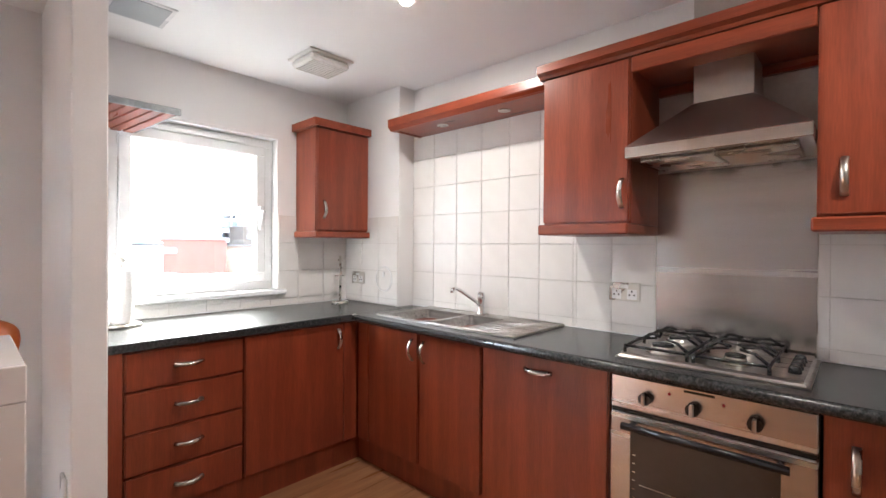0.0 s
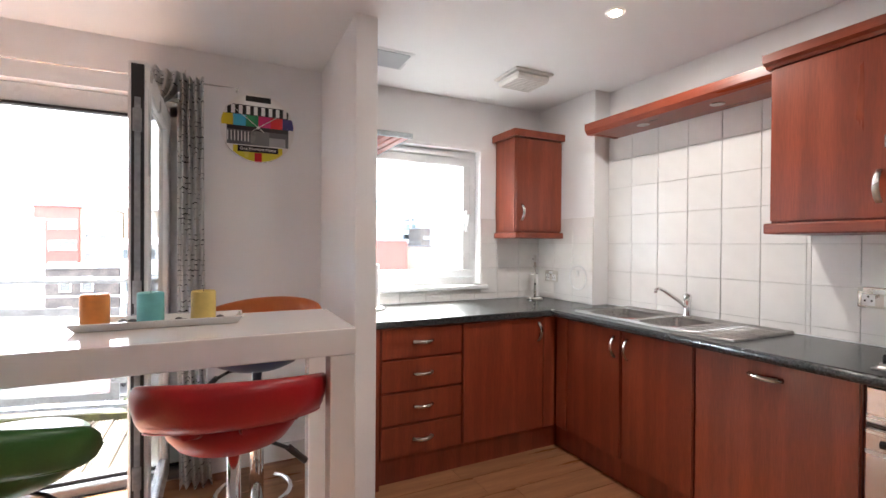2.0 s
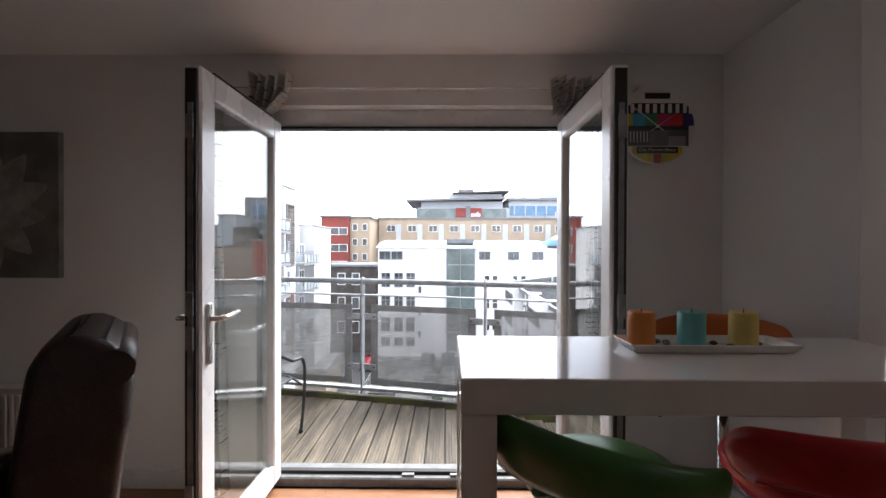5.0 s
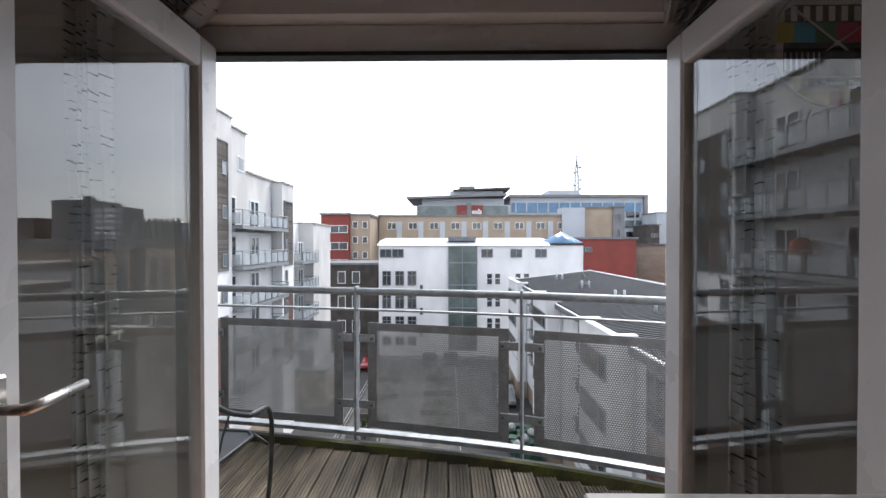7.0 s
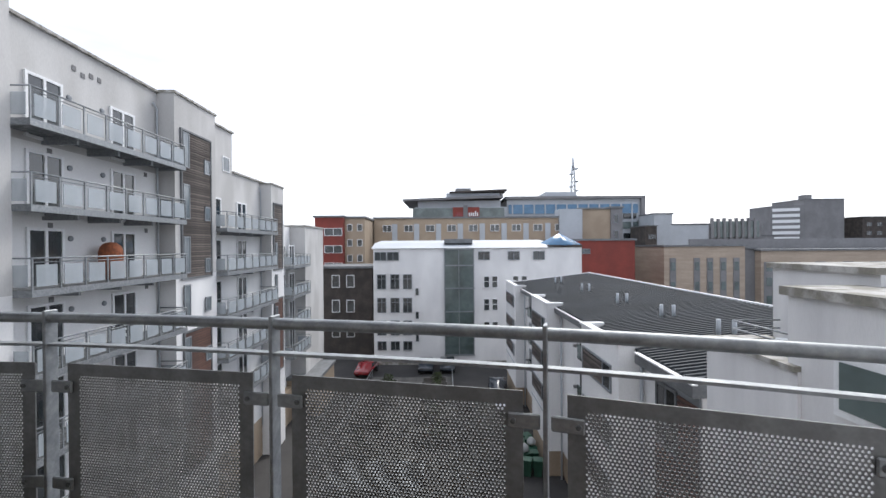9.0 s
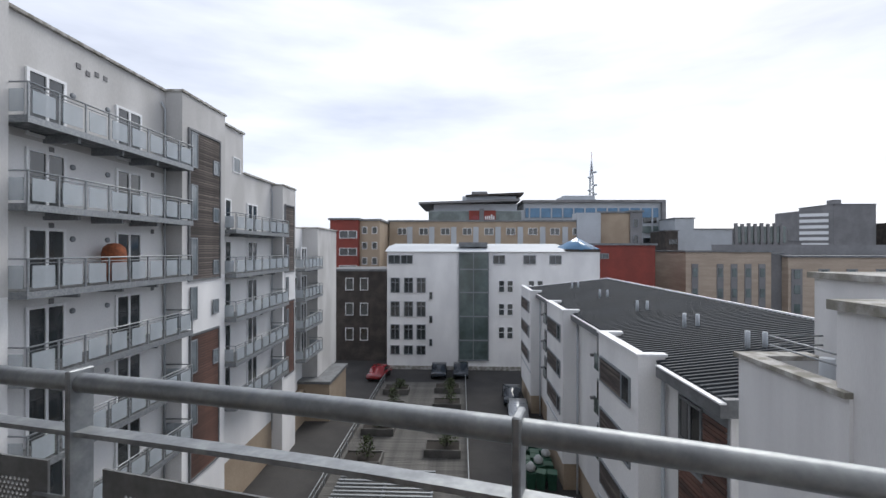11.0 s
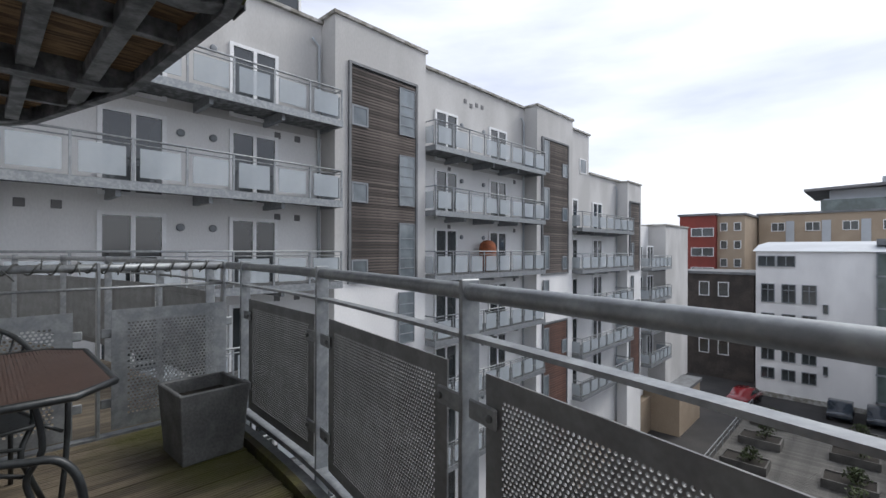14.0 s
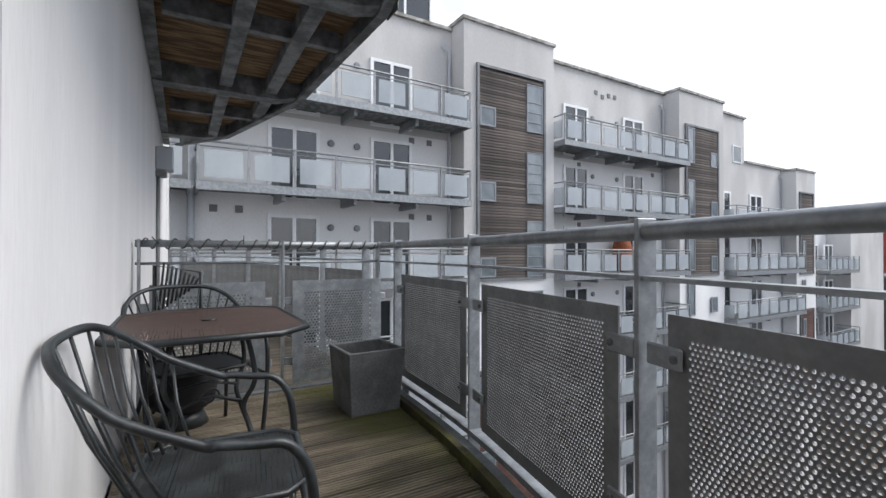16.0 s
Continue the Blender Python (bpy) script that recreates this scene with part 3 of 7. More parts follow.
def slab_house(name, label, x0, x1, y0, y1, z1, material, rows=(), cols=0, win=(1.2, 1.2), mat=frame_grey, margin=1.0, tops=None, roof=None):
    h = thing(name, label, "building", ((x0 + x1) / 2, y0, GZ))
    part("wall", box(x0, x1, y0, y1, GZ, z1), material, h)
    part("roof", box(x0 - 0.25, x1 + 0.25, y0 - 0.25, y1, z1, z1 + 0.3), roof or lead_flash, h)
    if cols:
        m = window_mesh("window", win[0], win[1], 0.12, (win[0] / 2,) if win[0] > 1.3 else (), (), 0.08, mat)
        step = (x1 - x0 - 2 * margin - win[0]) / max(cols - 1, 1)
        for z in rows:
            for i in range(cols):
                put_window(h, m, Matrix.Translation((x0 + margin + i * step - (x0 + x1) / 2, -0.13, z - GZ)) @ pose(0, 0, 0, 0, 0, 180) @ Matrix.Translation((-win[0], 0, 0)))
    return h


# ---- beyond the courtyard ----
slab_house("tenement", "sooty dark stone tenement in the gap between the blocks", -17.5, -9.6, 61, 70, -1.6, brick_dark, (-4.2, -7.6, -11.0), 2, (1.1, 1.7), frame_white, 2.4)
slab_house("red_building", "red clad block with white window bands", -21.4, -16.6, 75, 84, 6.3, red_panel, (3.2, 0.3, -2.6), 1, (3.0, 1.3), frame_white, 1.6)
slab_house("buff_building", "narrow buff brick block beside the red one", -16.6, -13.2, 76, 100, 6.2, tan_brick, (4.0, 1.4, -1.2), 2, (0.9, 1.2), frame_white, 0.4)
slab_house("red_annex", "low red clad block with a small window", -30, -21.4, 77, 84, 4.6, red_panel)
long_house = slab_house("buff_terrace", "long buff brick flats with grey vertical panels", -13.0, 24.6, 85, 96, 6.6, tan_brick, (4.1, 0.9), 9, (1.7, 1.3), frame_white, 1.6)
for i in range(8):
    part("panel", box(-9.6 + i * 4.15, -8.6 + i * 4.15, 84.88, 85, -1.0, 5.6), panel_grey, long_house, "grey vertical panel")
part("panel", box(22.0, 26.3, 84.3, 88, -6, 8.2), panel_grey, long_house, "pale grey stair tower")
slab_house("buff_tower", "buff clad block with a dark corner", 26.3, 32.0, 85.5, 96, 8.2, tan_brick)
slab_house("dark_corner", "dark grey clad corner of the buff block", 32.0, 34.2, 85.2, 96, 8.4, concrete_dark, (5.5, 2.5), 1, (0.9, 1.6), frame_grey, 0.5)
slab_house("red_house", "red rendered block with two small windows", 17.9, 30.1, 70, 80, 2.05, red_panel, (0.0,), 1, (2.0, 0.8), frame_grey, 3.2)

cinema = thing("cinema_building", "large glazed cinema building with stepped roof and red sign", "building", (25, 140, GZ))
part("wall", box(-9, 20, 140, 165, GZ, 13.5), panel_grey, cinema)
part("window_band", box(-9.5, 19, 139.6, 140.2, 9.5, 13.2), stair_glass, cinema, "green glazed top storey")
part("roof", prism([(-12.5, 15.3), (18.5, 16.2), (18.5, 16.9), (-12.5, 15.9)], 138, 166, axis="y"), concrete_dark, cinema)
part("wall", box(-8, 18, 141, 160, 13.2, 15.6), panel_grey, cinema)
part("roof_house", box(1.0, 18, 143, 158, 16.5, 18.2), panel_grey, cinema)
part("roof", prism([(2, 18.1), (20, 18.6), (20, 19.2), (2, 18.5)], 141, 160, axis="y"), brick_dark, cinema)
part("roof_house", box(4, 9, 145, 150, 18.3, 20.0), concrete_dark, cinema)
part("wall", box(20, 62.6, 141, 170, GZ, 15.9), panel_grey, cinema, "pale clad wing with window bands")
part("window_band", box(20.5, 61, 140.7, 141, 11.3, 14.2), blue_glass, cinema, "blue strip of windows")
part("window_band", box(20.5, 61, 140.7, 141, 6.5, 8.6), stair_glass, cinema)
part("roof", box(19.5, 63, 140, 171, 15.9, 16.7), concrete_dark, cinema)
part("corner_post", box(61.8, 63, 140, 141, GZ, 16.0), concrete_dark, cinema)
for i in range(7):
    part("window_band", box(56.5, 60.5, 140.75, 140.95, -9 + 3.1 * i, -7.4 + 3.1 * i), far_glass, cinema)
for i in range(12):
    part("mullion", box(21.5 + i * 3.4, 21.9 + i * 3.4, 140.5, 140.72, 6.4, 14.4), panel_grey, cinema)
part("roof_house", box(33, 43, 145, 155, 16.7, 18.6), panel_grey, cinema)
sign = part("sign_board", box(3.0, 11.2, 139.3, 139.6, 9.6, 13.4), red_panel, cinema, "red and dark cinema sign board")
part("sign_board", box(6.2, 7.6, 139.1, 139.3, 9.2, 14.0), concrete_dark, sign)
for i in range(5):
    part("letter", box(7.9 + i * 0.62, 8.3 + i * 0.62, 139.1, 139.3, 10.6, 11.7 + (0.5 if i == 3 else 0)), frame_white, sign)
for i in range(4):
    part("letter", box(3.9 + i * 0.58, 4.3 + i * 0.58, 139.1, 139.3, 10.6, 11.7), car_red, sign)

mast = thing("radio_mast", "red and white lattice radio mast", "mast", (72, 250, GZ))
b = bmesh.new()
for dx, dy in ((-1, -1), (1, -1), (1, 1), (-1, 1)):
    tube([(72 + dx * 1.6, 250 + dy * 1.6, GZ), (72 + dx * 0.9, 250 + dy * 0.9, 38), (72 + dx * 0.1, 250 + dy * 0.1, 50)], 0.22, 4, b)
for i in range(14):
    s = 1.5 - i * 0.07
    z = 16 + i * 2.2
    tube([(72 - s, 250 - s, z), (72 + s, 250 - s, z + 2.2)], 0.13, 4, b)
    tube([(72 + s, 250 - s, z), (72 - s, 250 - s, z + 2.2)], 0.13, 4, b)
part("lattice", b, panel_grey, mast)
for dx, z in ((1.6, 36), (-1.4, 40), (1.5, 31), (-1.6, 33), (1.2, 43), (0.6, 28)):
    part("dish", lathe([(0.2, 0), (1.2, 0.5), (1.2, 0.9), (0.2, 0.9)], (72 + dx, 248.3, z), 10), panel_grey, mast)
part("tip", tube([(72, 250, 44), (72, 250, 55)], 0.15, 5), car_red, mast)

# offices to the east
office = slab_house("stone_offices", "buff stone office block with tall dark window slots", 37.1, 50.6, 75, 95, 1.0, sandstone)
for x in (38.0, 42.0, 44.2, 46.4, 48.6):
    part("window", box(x, x + 1.05, 74.9, 75.05, -11, -0.9), concrete_dark, office, "tall dark window slot")
    for z in (-3.0, -6.3, -9.6):
        part("pane", box(x + 0.2, x + 0.85, 74.82, 74.9, z, z + 1.4), stair_glass, office)
office2 = slab_house("stone_offices", "buff stone office wing with tall windows and roof terrace", 52.6, 95, 74, 95, 0.2, sandstone)
for x in (53.0, 57.2, 61.5, 66, 70.5):
    part("window", box(x, x + 1.7, 73.9, 74.05, -11, -1.6), concrete_dark, office2, "tall dark window slot")
    for z in (-3.2, -5.6, -8.6):
        part("pane", box(x + 0.4, x + 1.3, 73.82, 73.9, z, z + 1.4), stair_glass, office2)
slab_house("glass_link", "dark glazed link between the stone wings", 50.6, 52.6, 75.5, 95, 0.6, concrete_dark)
part("terrace_rail", box(44, 95, 80, 80.2, 0.5, 2.3), concrete_dark, office2, "dark roof terrace screen")
slab_house("pale_building", "pale grey clad blank building", 61, 66.3, 130, 140, 10.2, panel_grey)
slab_house("pale_building", "pale grey clad blank building", 66.3, 76.8, 130, 140, 7.1, panel_grey)
slab_house("brown_building", "narrow brown building in a gap", 57.5, 60.9, 128, 138, 6.6, brick_dark, (3, 0, -3), 1, (2, 1.2), frame_grey, 1)
drum = thing("glass_drum", "dark glazed office crown with upright fins", "building", (83, 130, GZ))
part("wall", box(76.8, 92, 130, 145, GZ, 7.2), concrete_dark, drum)
for i in range(8):
    part("fin", box(77.2 + i * 1.75, 77.9 + i * 1.75, 129.3, 130, 3.0, 8.9 - 0.2 * (i % 2)), concrete_dark, drum)
    part("pane", box(77.9 + i * 1.75, 78.9 + i * 1.75, 129.6, 129.95, 3.4, 8.0), stair_glass, drum)
tower_block = slab_house("office_tower", "dark concrete tower block with pale window bands", 160.5, 178, 200, 220, 21.0, concrete_dark)
part("wall", prism([(149.5, 206), (160.4, 200), (160.4, 220), (149.5, 220)], GZ, 18.6), concrete_dark, tower_block)
for i in range(6):
    part("window_band", prism([(150.2, 205.3), (158.8, 200.6), (158.8, 200.9), (150.2, 205.6)], 3.0 + i * 2.6, 4.4 + i * 2.6), frame_white, tower_block, "pale window band")
part("roof_house", box(163, 166, 203, 207, 21.3, 23.4), concrete_dark, tower_block)
slab_house("office_tower", "brown office block far off", 186, 215, 200, 220, 13, brick_dark, (9, 5), 6, (2, 1.6), frame_grey, 2)
slab_house("far_offices", "low hazy offices far off", 120, 150, 240, 260, 10, panel_grey, (6,), 6, (3, 1.6), frame_grey, 2)
slab_house("far_offices", "low hazy offices far off", 95, 125, 170, 190, 4.5, concrete_dark, (2.0,), 8, (2.2, 1.2), frame_white, 2)
backdrop = part("backdrop", box(-900, 900, 900, 905, GZ, 14), concrete_dark)
tagged(backdrop, "hazy grey city horizon far off", "backdrop", kind="structure")


# ---- grey-roofed building to the east of the courtyard ----
ridge = thing("grey_roofed_flats", "white rendered flats with a ribbed slate-grey roof", "building", (10, 20, GZ))
RX0, RX1, RY0, RY1 = 6.5, 13.4, 10.8, 40.6
part("wall", box(6.75, 13.2, 10.9, 40.4, -9.85, -2.2), render_white, ridge, "white rendered wall")
part("plinth", box(6.8, 13.2, 10.9, 40.4, GZ, -9.85), tan_brick, ridge, "buff brick ground floor")


def roof_z(x):
    return -2.0 + (x - RX0) * 0.116


part("roof", prism([(RX0, roof_z(RX0) - 0.16), (RX1, roof_z(RX1) - 0.2), (RX1, roof_z(RX1)), (RX0, roof_z(RX0))], RY0, RY1, axis="y"), slate_roof, ridge, "ribbed slate-grey metal roof")
rib = bmesh.new()
y = RY0 + 0.05
while y < RY1 - 0.1:
    prism([(RX0 - 0.03, roof_z(RX0)), (RX1, roof_z(RX1)), (RX1, roof_z(RX1) + 0.05), (RX0 - 0.03, roof_z(RX0) + 0.05)], y, y + 0.09, rib, axis="y")
    y += 0.27
tagged(part("roof_ribs", rib, slate_roof, ridge, "raised seams of the roof"), kind="stuff")
part("gutter", box(RX0 - 0.16, RX0 - 0.04, RY0 - 0.2, 13.9, -2.36, -2.05), lead_flash, ridge, "grey metal gutter and fascia")
part("gutter", box(RX0 - 0.16, RX0 - 0.04, 18.3, RY1, -2.3, -2.05), lead_flash, ridge, "grey metal gutter and fascia")
part("gutter", box(RX0 - 0.04, 12, RY0 - 0.2, RY0 - 0.02, -2.36, -1.95), lead_flash, ridge, "grey metal gutter and fascia")
part("gutter_lip", box(RX0 - 0.19, RX0 - 0.04, RY0 - 0.23, 13.9, -2.05, -2.01), frame_white, ridge, "pale gutter lip")
part("gutter_lip", box(RX0 - 0.12, RX0 - 0.04, 18.3, RY1, -2.05, -2.02), frame_white, ridge, "pale gutter lip")
part("verge", box(RX1, RX1 + 0.14, RY0, RY1 + 0.1, roof_z(RX1) - 0.2, roof_z(RX1) + 0.10), frame_white, ridge)
part("verge", prism([(RX0, roof_z(RX0) - 0.1), (RX1, roof_z(RX1) - 0.1), (RX1, roof_z(RX1) + 0.07), (RX0, roof_z(RX0) + 0.07)], RY1, RY1 + 0.15, axis="y"), frame_white, ridge)
for y, x in ((14.6, 9.4), (18.4, 9.35), (23.0, 9.3), (29.0, 9.3), (36, 9.3)):
    for dx in (0, 0.42):
        part("roof_vent", tube([(x + dx, y - dx * 0.4, roof_z(x) - 0.05), (x + dx, y - dx * 0.4, roof_z(x) + 0.55)], 0.075, 8), panel_grey, ridge, "pale vent pipe")


def bay_window(bay, x0, ya, yb, z, h):
    """Grey framed window whose far part is slatted timber."""
    fr_ = wall_with_holes(ya, yb, z, z + h, -0.06, 0.0, [(ya + 0.06, ya + 0.72, z + 0.06, z + h - 0.06), (ya + 0.78, yb - 0.06, z + 0.06, z + h - 0.06)])
    fr_.transform(Matrix(((0, 1, 0, x0), (1, 0, 0, 0), (0, 0, 1, 0), (0, 0, 0, 1))))
    bmesh.ops.recalc_face_normals(fr_, faces=fr_.faces[:])
    wb = part("timber_window", fr_, frame_grey, bay, "grey window with weathered slatted timber")
    part("pane", box(x0 - 0.025, x0 - 0.01, ya + 0.06, ya + 0.72, z + 0.06, z + h - 0.06), far_glass, wb)
    part("backing", box(x0 - 0.02, x0 - 0.004, ya + 0.78, yb - 0.06, z + 0.06, z + h - 0.06), gasket, wb)
    n = int((h - 0.12) / 0.085)
    for k in range(n):
        part("slat", box(x0 - 0.05, x0 - 0.02, ya + 0.78, yb - 0.06, z + 0.065 + k * 0.085, z + 0.125 + k * 0.085), larch, wb)


BX = 5.95
for y0, y1 in ((14.2, 18.1), (24.2, 28.6), (35.2, 40.5)):
    bay = part("bay", box(BX, 6.8, y0, y1, -9.85, -2.0), render_white, ridge, "projecting white bay with a parapet")
    part("bay_foot", box(BX + 0.05, 6.8, y0 + 0.05, y1 - 0.05, GZ, -9.85), tan_brick, bay, "buff brick foot")
    part("parapet", box(BX, BX + 0.2, y0, y1, -2.0, -1.85), render_white, bay)
    for ya in (y0, y1 - 0.2):
        part("parapet", box(BX + 0.2, 6.75, ya, ya + 0.2, -2.0, -1.85), render_white, bay)
        part("coping", box(BX + 0.25, 6.8, ya - 0.05, ya + 0.25, -1.85, -1.77), frame_white, bay, "pale coping")
    part("coping", box(BX - 0.06, BX + 0.25, y0 - 0.06, y1 + 0.06, -1.85, -1.77), frame_white, bay, "pale coping")
    part("string_course", box(BX - 0.04, BX, y0 - 0.04, y1, -8.1, -8.0), panel_grey, bay)
    for z in (-3.62, -5.55, -7.5):
        bay_window(bay, BX, y0 + 0.6, y1 - 0.25, z, 0.95)
for y in (19.9, 30.6, 32.6):
    for z in (-4.0, -5.95, -7.9):
        w = part("window", box(6.70, 6.75, y, y + 0.95, z, z + 1.55), frame_grey, ridge)
        part("pane", box(6.67, 6.70, y + 0.1, y + 0.85, z + 0.1, z + 1.45), far_glass, w)
        part("juliet_rail", box(6.60, 6.63, y - 0.1, y + 1.05, z + 0.05, z + 0.75), stair_glass, w)
        part("hood", box(6.52, 6.75, y + 1.25, y + 1.42, z + 0.5, z + 0.62), concrete_dark, ridge)
for y in (14.05, 18.35, 23.9, 29.0, 34.9):
    part("drainpipe", tube([(6.62, y, GZ), (6.62, y, -2.2)], 0.055, 6), panel_grey, ridge)
# near stretch of the west face with a window and red timber
tp = part("timber_window", box(6.70, 6.75, 10.95, 13.3, -6.9, -2.5), frame_grey, ridge, "grey framed window beside red timber cladding")
nf = wall_with_holes(12.0, 13.2, -4.4, -2.65, 0.0, 0.05, [(12.08, 12.56, -3.75, -2.73), (12.64, 13.12, -3.75, -2.73), (12.08, 13.12, -4.32, -3.83)])
nf.transform(Matrix(((0, 1, 0, 6.65), (1, 0, 0, 0), (0, 0, 1, 0), (0, 0, 0, 1))))
bmesh.ops.recalc_face_normals(nf, faces=nf.faces[:])
part("frame", nf, lead_flash, tp, "grey casement frame")
part("pane", box(6.675, 6.695, 12.05, 13.15, -4.35, -2.7), far_glass, tp)
for k in range(32):
    part("slat", box(6.66, 6.70, 10.97, 11.95, -6.85 + k * 0.13, -6.75 + k * 0.13), red_cedar, tp)
for k in range(18):
    part("slat", box(6.66, 6.70, 12.0, 13.2, -6.85 + k * 0.13, -6.75 + k * 0.13), red_cedar, tp)

# both stand a little farther out than drawn: spread about a point over the balcony
SPREAD = Matrix.Translation((0.6, 0.5, 1.365)) @ Matrix.Diagonal((1.2, 1.2, 1.2, 1)) @ Matrix.Translation((-0.6, -0.5, -1.365))
ridge.matrix_world = SPREAD @ WM[ridge]

# the near wing with its parapet terrace
wing = thing("white_wing", "white rendered wing with weathered parapet copings", "building", (8, 6, GZ))
part("wall", box(5.42, 12, 6.2, 8.42, GZ, -0.95), render_near, wing)
part("parapet", box(5.42, 5.62, 6.2, 8.42, -0.95, -0.48), render_near, wing)
part("coping", box(5.36, 5.68, 6.2, 8.48, -0.48, -0.40), stain_cap, wing, "stained stone coping")
part("parapet", box(5.62, 6.6, 8.22, 8.42, -0.95, -0.48), render_near, wing)
part("coping", box(5.68, 6.6, 8.16, 8.48, -0.48, -0.40), stain_cap, wing, "stained stone coping")
part("wall", box(6.6, 12, 6.2, 8.3, -0.95, 0.90), render_near, wing, "white rendered upper storey")
part("coping", box(6.53, 12, 6.2, 8.38, 0.90, 1.0), stain_cap, wing, "mossy stained coping")
part("wall", box(5.47, 12, 0.24, 6.45, GZ, 0.60), render_near, wing, "white rendered end wall")
part("coping", box(5.39, 12, 0.26, 6.52, 0.60, 0.73), stain_cap, wing, "mossy stained coping")
w = part("window", box(5.41, 5.47, 4.75, 5.6, -0.85, -0.05), frame_white, wing)
part("pane", box(5.39, 5.41, 4.85, 5.5, -0.75, -0.15), stair_glass, w)
for z in (-0.2, -0.05):
    part("terrace_rail", tube([(5.72, 6.6, z), (5.72, 8.1, z), (6.58, 8.1, z)], 0.016, 6), galv, wing)
part("flue", tube([(6.1, 7.4, -0.95), (6.1, 7.4, -0.25)], 0.10, 10), panel_grey, wing)

wing.matrix_world = SPREAD @ WM[wing]


# ---- courtyard ----
yard = part("courtyard_deck", box(-7.9, 1.1, 16, 50.3, GZ, GZ + 0.35), paving)
tagged(yard, "weathered grey timber courtyard deck with raised planters", "pavement", kind="structure")
bd = mesh_of("plank", box(-8.95, 0, 0, 0.22, 0, 0.05), paving)
for k in range(140):
    shared("plank", bd, yard, Matrix.Translation((1.07, 16.1 + k * 0.242, GZ + 0.35)))


def yard_rail(x, y0, y1):
    r = thing("courtyard_railing", "low galvanised railing along the courtyard deck", "railing", (x, y0, GZ))
    part("top_rail", tube([(x, y0, GZ + 1.2), (x, y1, GZ + 1.2)], 0.04, 5), galv, r)
    part("mid_rail", tube([(x, y0, GZ + 0.8), (x, y1, GZ + 0.8)], 0.03, 5), galv, r)
    me = mesh_of("post", box(-0.03, 0.03, -0.03, 0.03, 0, 1.2), galv)
    n = int((y1 - y0) / 1.8)
    for i in range(n + 1):
        shared("post", me, r, Matrix.Translation((0, i * (y1 - y0) / n, 0)))


yard_rail(-7.9, 17, 50.3)
yard_rail(1.1, 17, 50.3)


def shrub(cx, cy, z0, r, h, n, seed, tree=False):
    rnd = random.Random(seed)
    s = thing("shrub", "small dark green shrub in a courtyard planter", "shrub", (cx, cy, z0), group="courtyard shrubs")
    st = bmesh.new()
    for k in range(4):
        a = k * 1.6 + rnd.random()
        tube([(cx, cy, z0), (cx + 0.3 * r * math.cos(a), cy + 0.3 * r * math.sin(a), z0 + h * 0.5), (cx + 0.7 * r * math.cos(a), cy + 0.7 * r * math.sin(a), z0 + h * 0.85)], 0.03, 4, st)
    part("stem", st, brick_dark, s)
    lf = bmesh.new()
    for k in range(n):
        a, q = rnd.random() * math.tau, rnd.random() ** 0.5
        zz = z0 + h * (0.15 + 0.85 * rnd.random())
        w = r * q * (1.15 - 0.7 * (zz - z0) / h) * (1 + 0.3 * math.sin(3 * a + seed))
        c = Vector((cx + w * math.cos(a), cy + w * math.sin(a), zz))
        d1 = Vector((rnd.uniform(-1, 1), rnd.uniform(-1, 1), rnd.uniform(-0.5, 1))).normalized() * 0.11
        d2 = d1.cross(Vector((rnd.uniform(-1, 1), rnd.uniform(-1, 1), rnd.uniform(-1, 1)))).normalized() * 0.05
        lf.faces.new([lf.verts.new(c - d1), lf.verts.new(c + d2), lf.verts.new(c + d1), lf.verts.new(c - d2)])
    tagged(part("foliage", lf, leaf_green, s), kind="stuff")


PL = [(-6.0, 46.5), (-5.9, 41.5), (-6.0, 36.5), (-6.1, 31.0), (-0.8, 47.2), (-0.7, 42.5), (-0.8, 37.5), (-0.7, 33.0)]
for i, (x, y) in enumerate(PL):
    p = thing("raised_planter", "low grey timber planter box with soil", "planter", (x, y, GZ + 0.4), group="courtyard planters")
    b = bmesh.new()
    for a, c, d, e in ((-1.3, 1.3, -0.9, -0.8), (-1.3, 1.3, 0.8, 0.9), (-1.3, -1.2, -0.8, 0.8), (1.2, 1.3, -0.8, 0.8)):
        box(x + a, x + c, y + d, y + e, GZ + 0.4, GZ + 0.95, bm=b)
    part("box", b, paving, p)
    part("soil", box(x - 1.2, x + 1.2, y - 0.8, y + 0.8, GZ + 0.4, GZ + 0.85), soil, p)
    shrub(x + 0.3, y, GZ + 0.85, 0.7, 0.9 + 0.6 * (i % 2), 260, i)
screen = thing("slatted_screen", "low galvanised slatted bench screen in the courtyard", "screen", (-4, 26, GZ + 0.4))
for k in range(9):
    part("slat", box(-6.9, -1.0, 25.6 + k * 0.42, 25.75 + k * 0.42, GZ + 0.9, GZ + 0.98), galv, screen)
for x in (-6.8, -4, -1.1):
    part("leg", box(x - 0.04, x + 0.04, 25.6, 29.2, GZ + 0.4, GZ + 0.9), galv, screen)


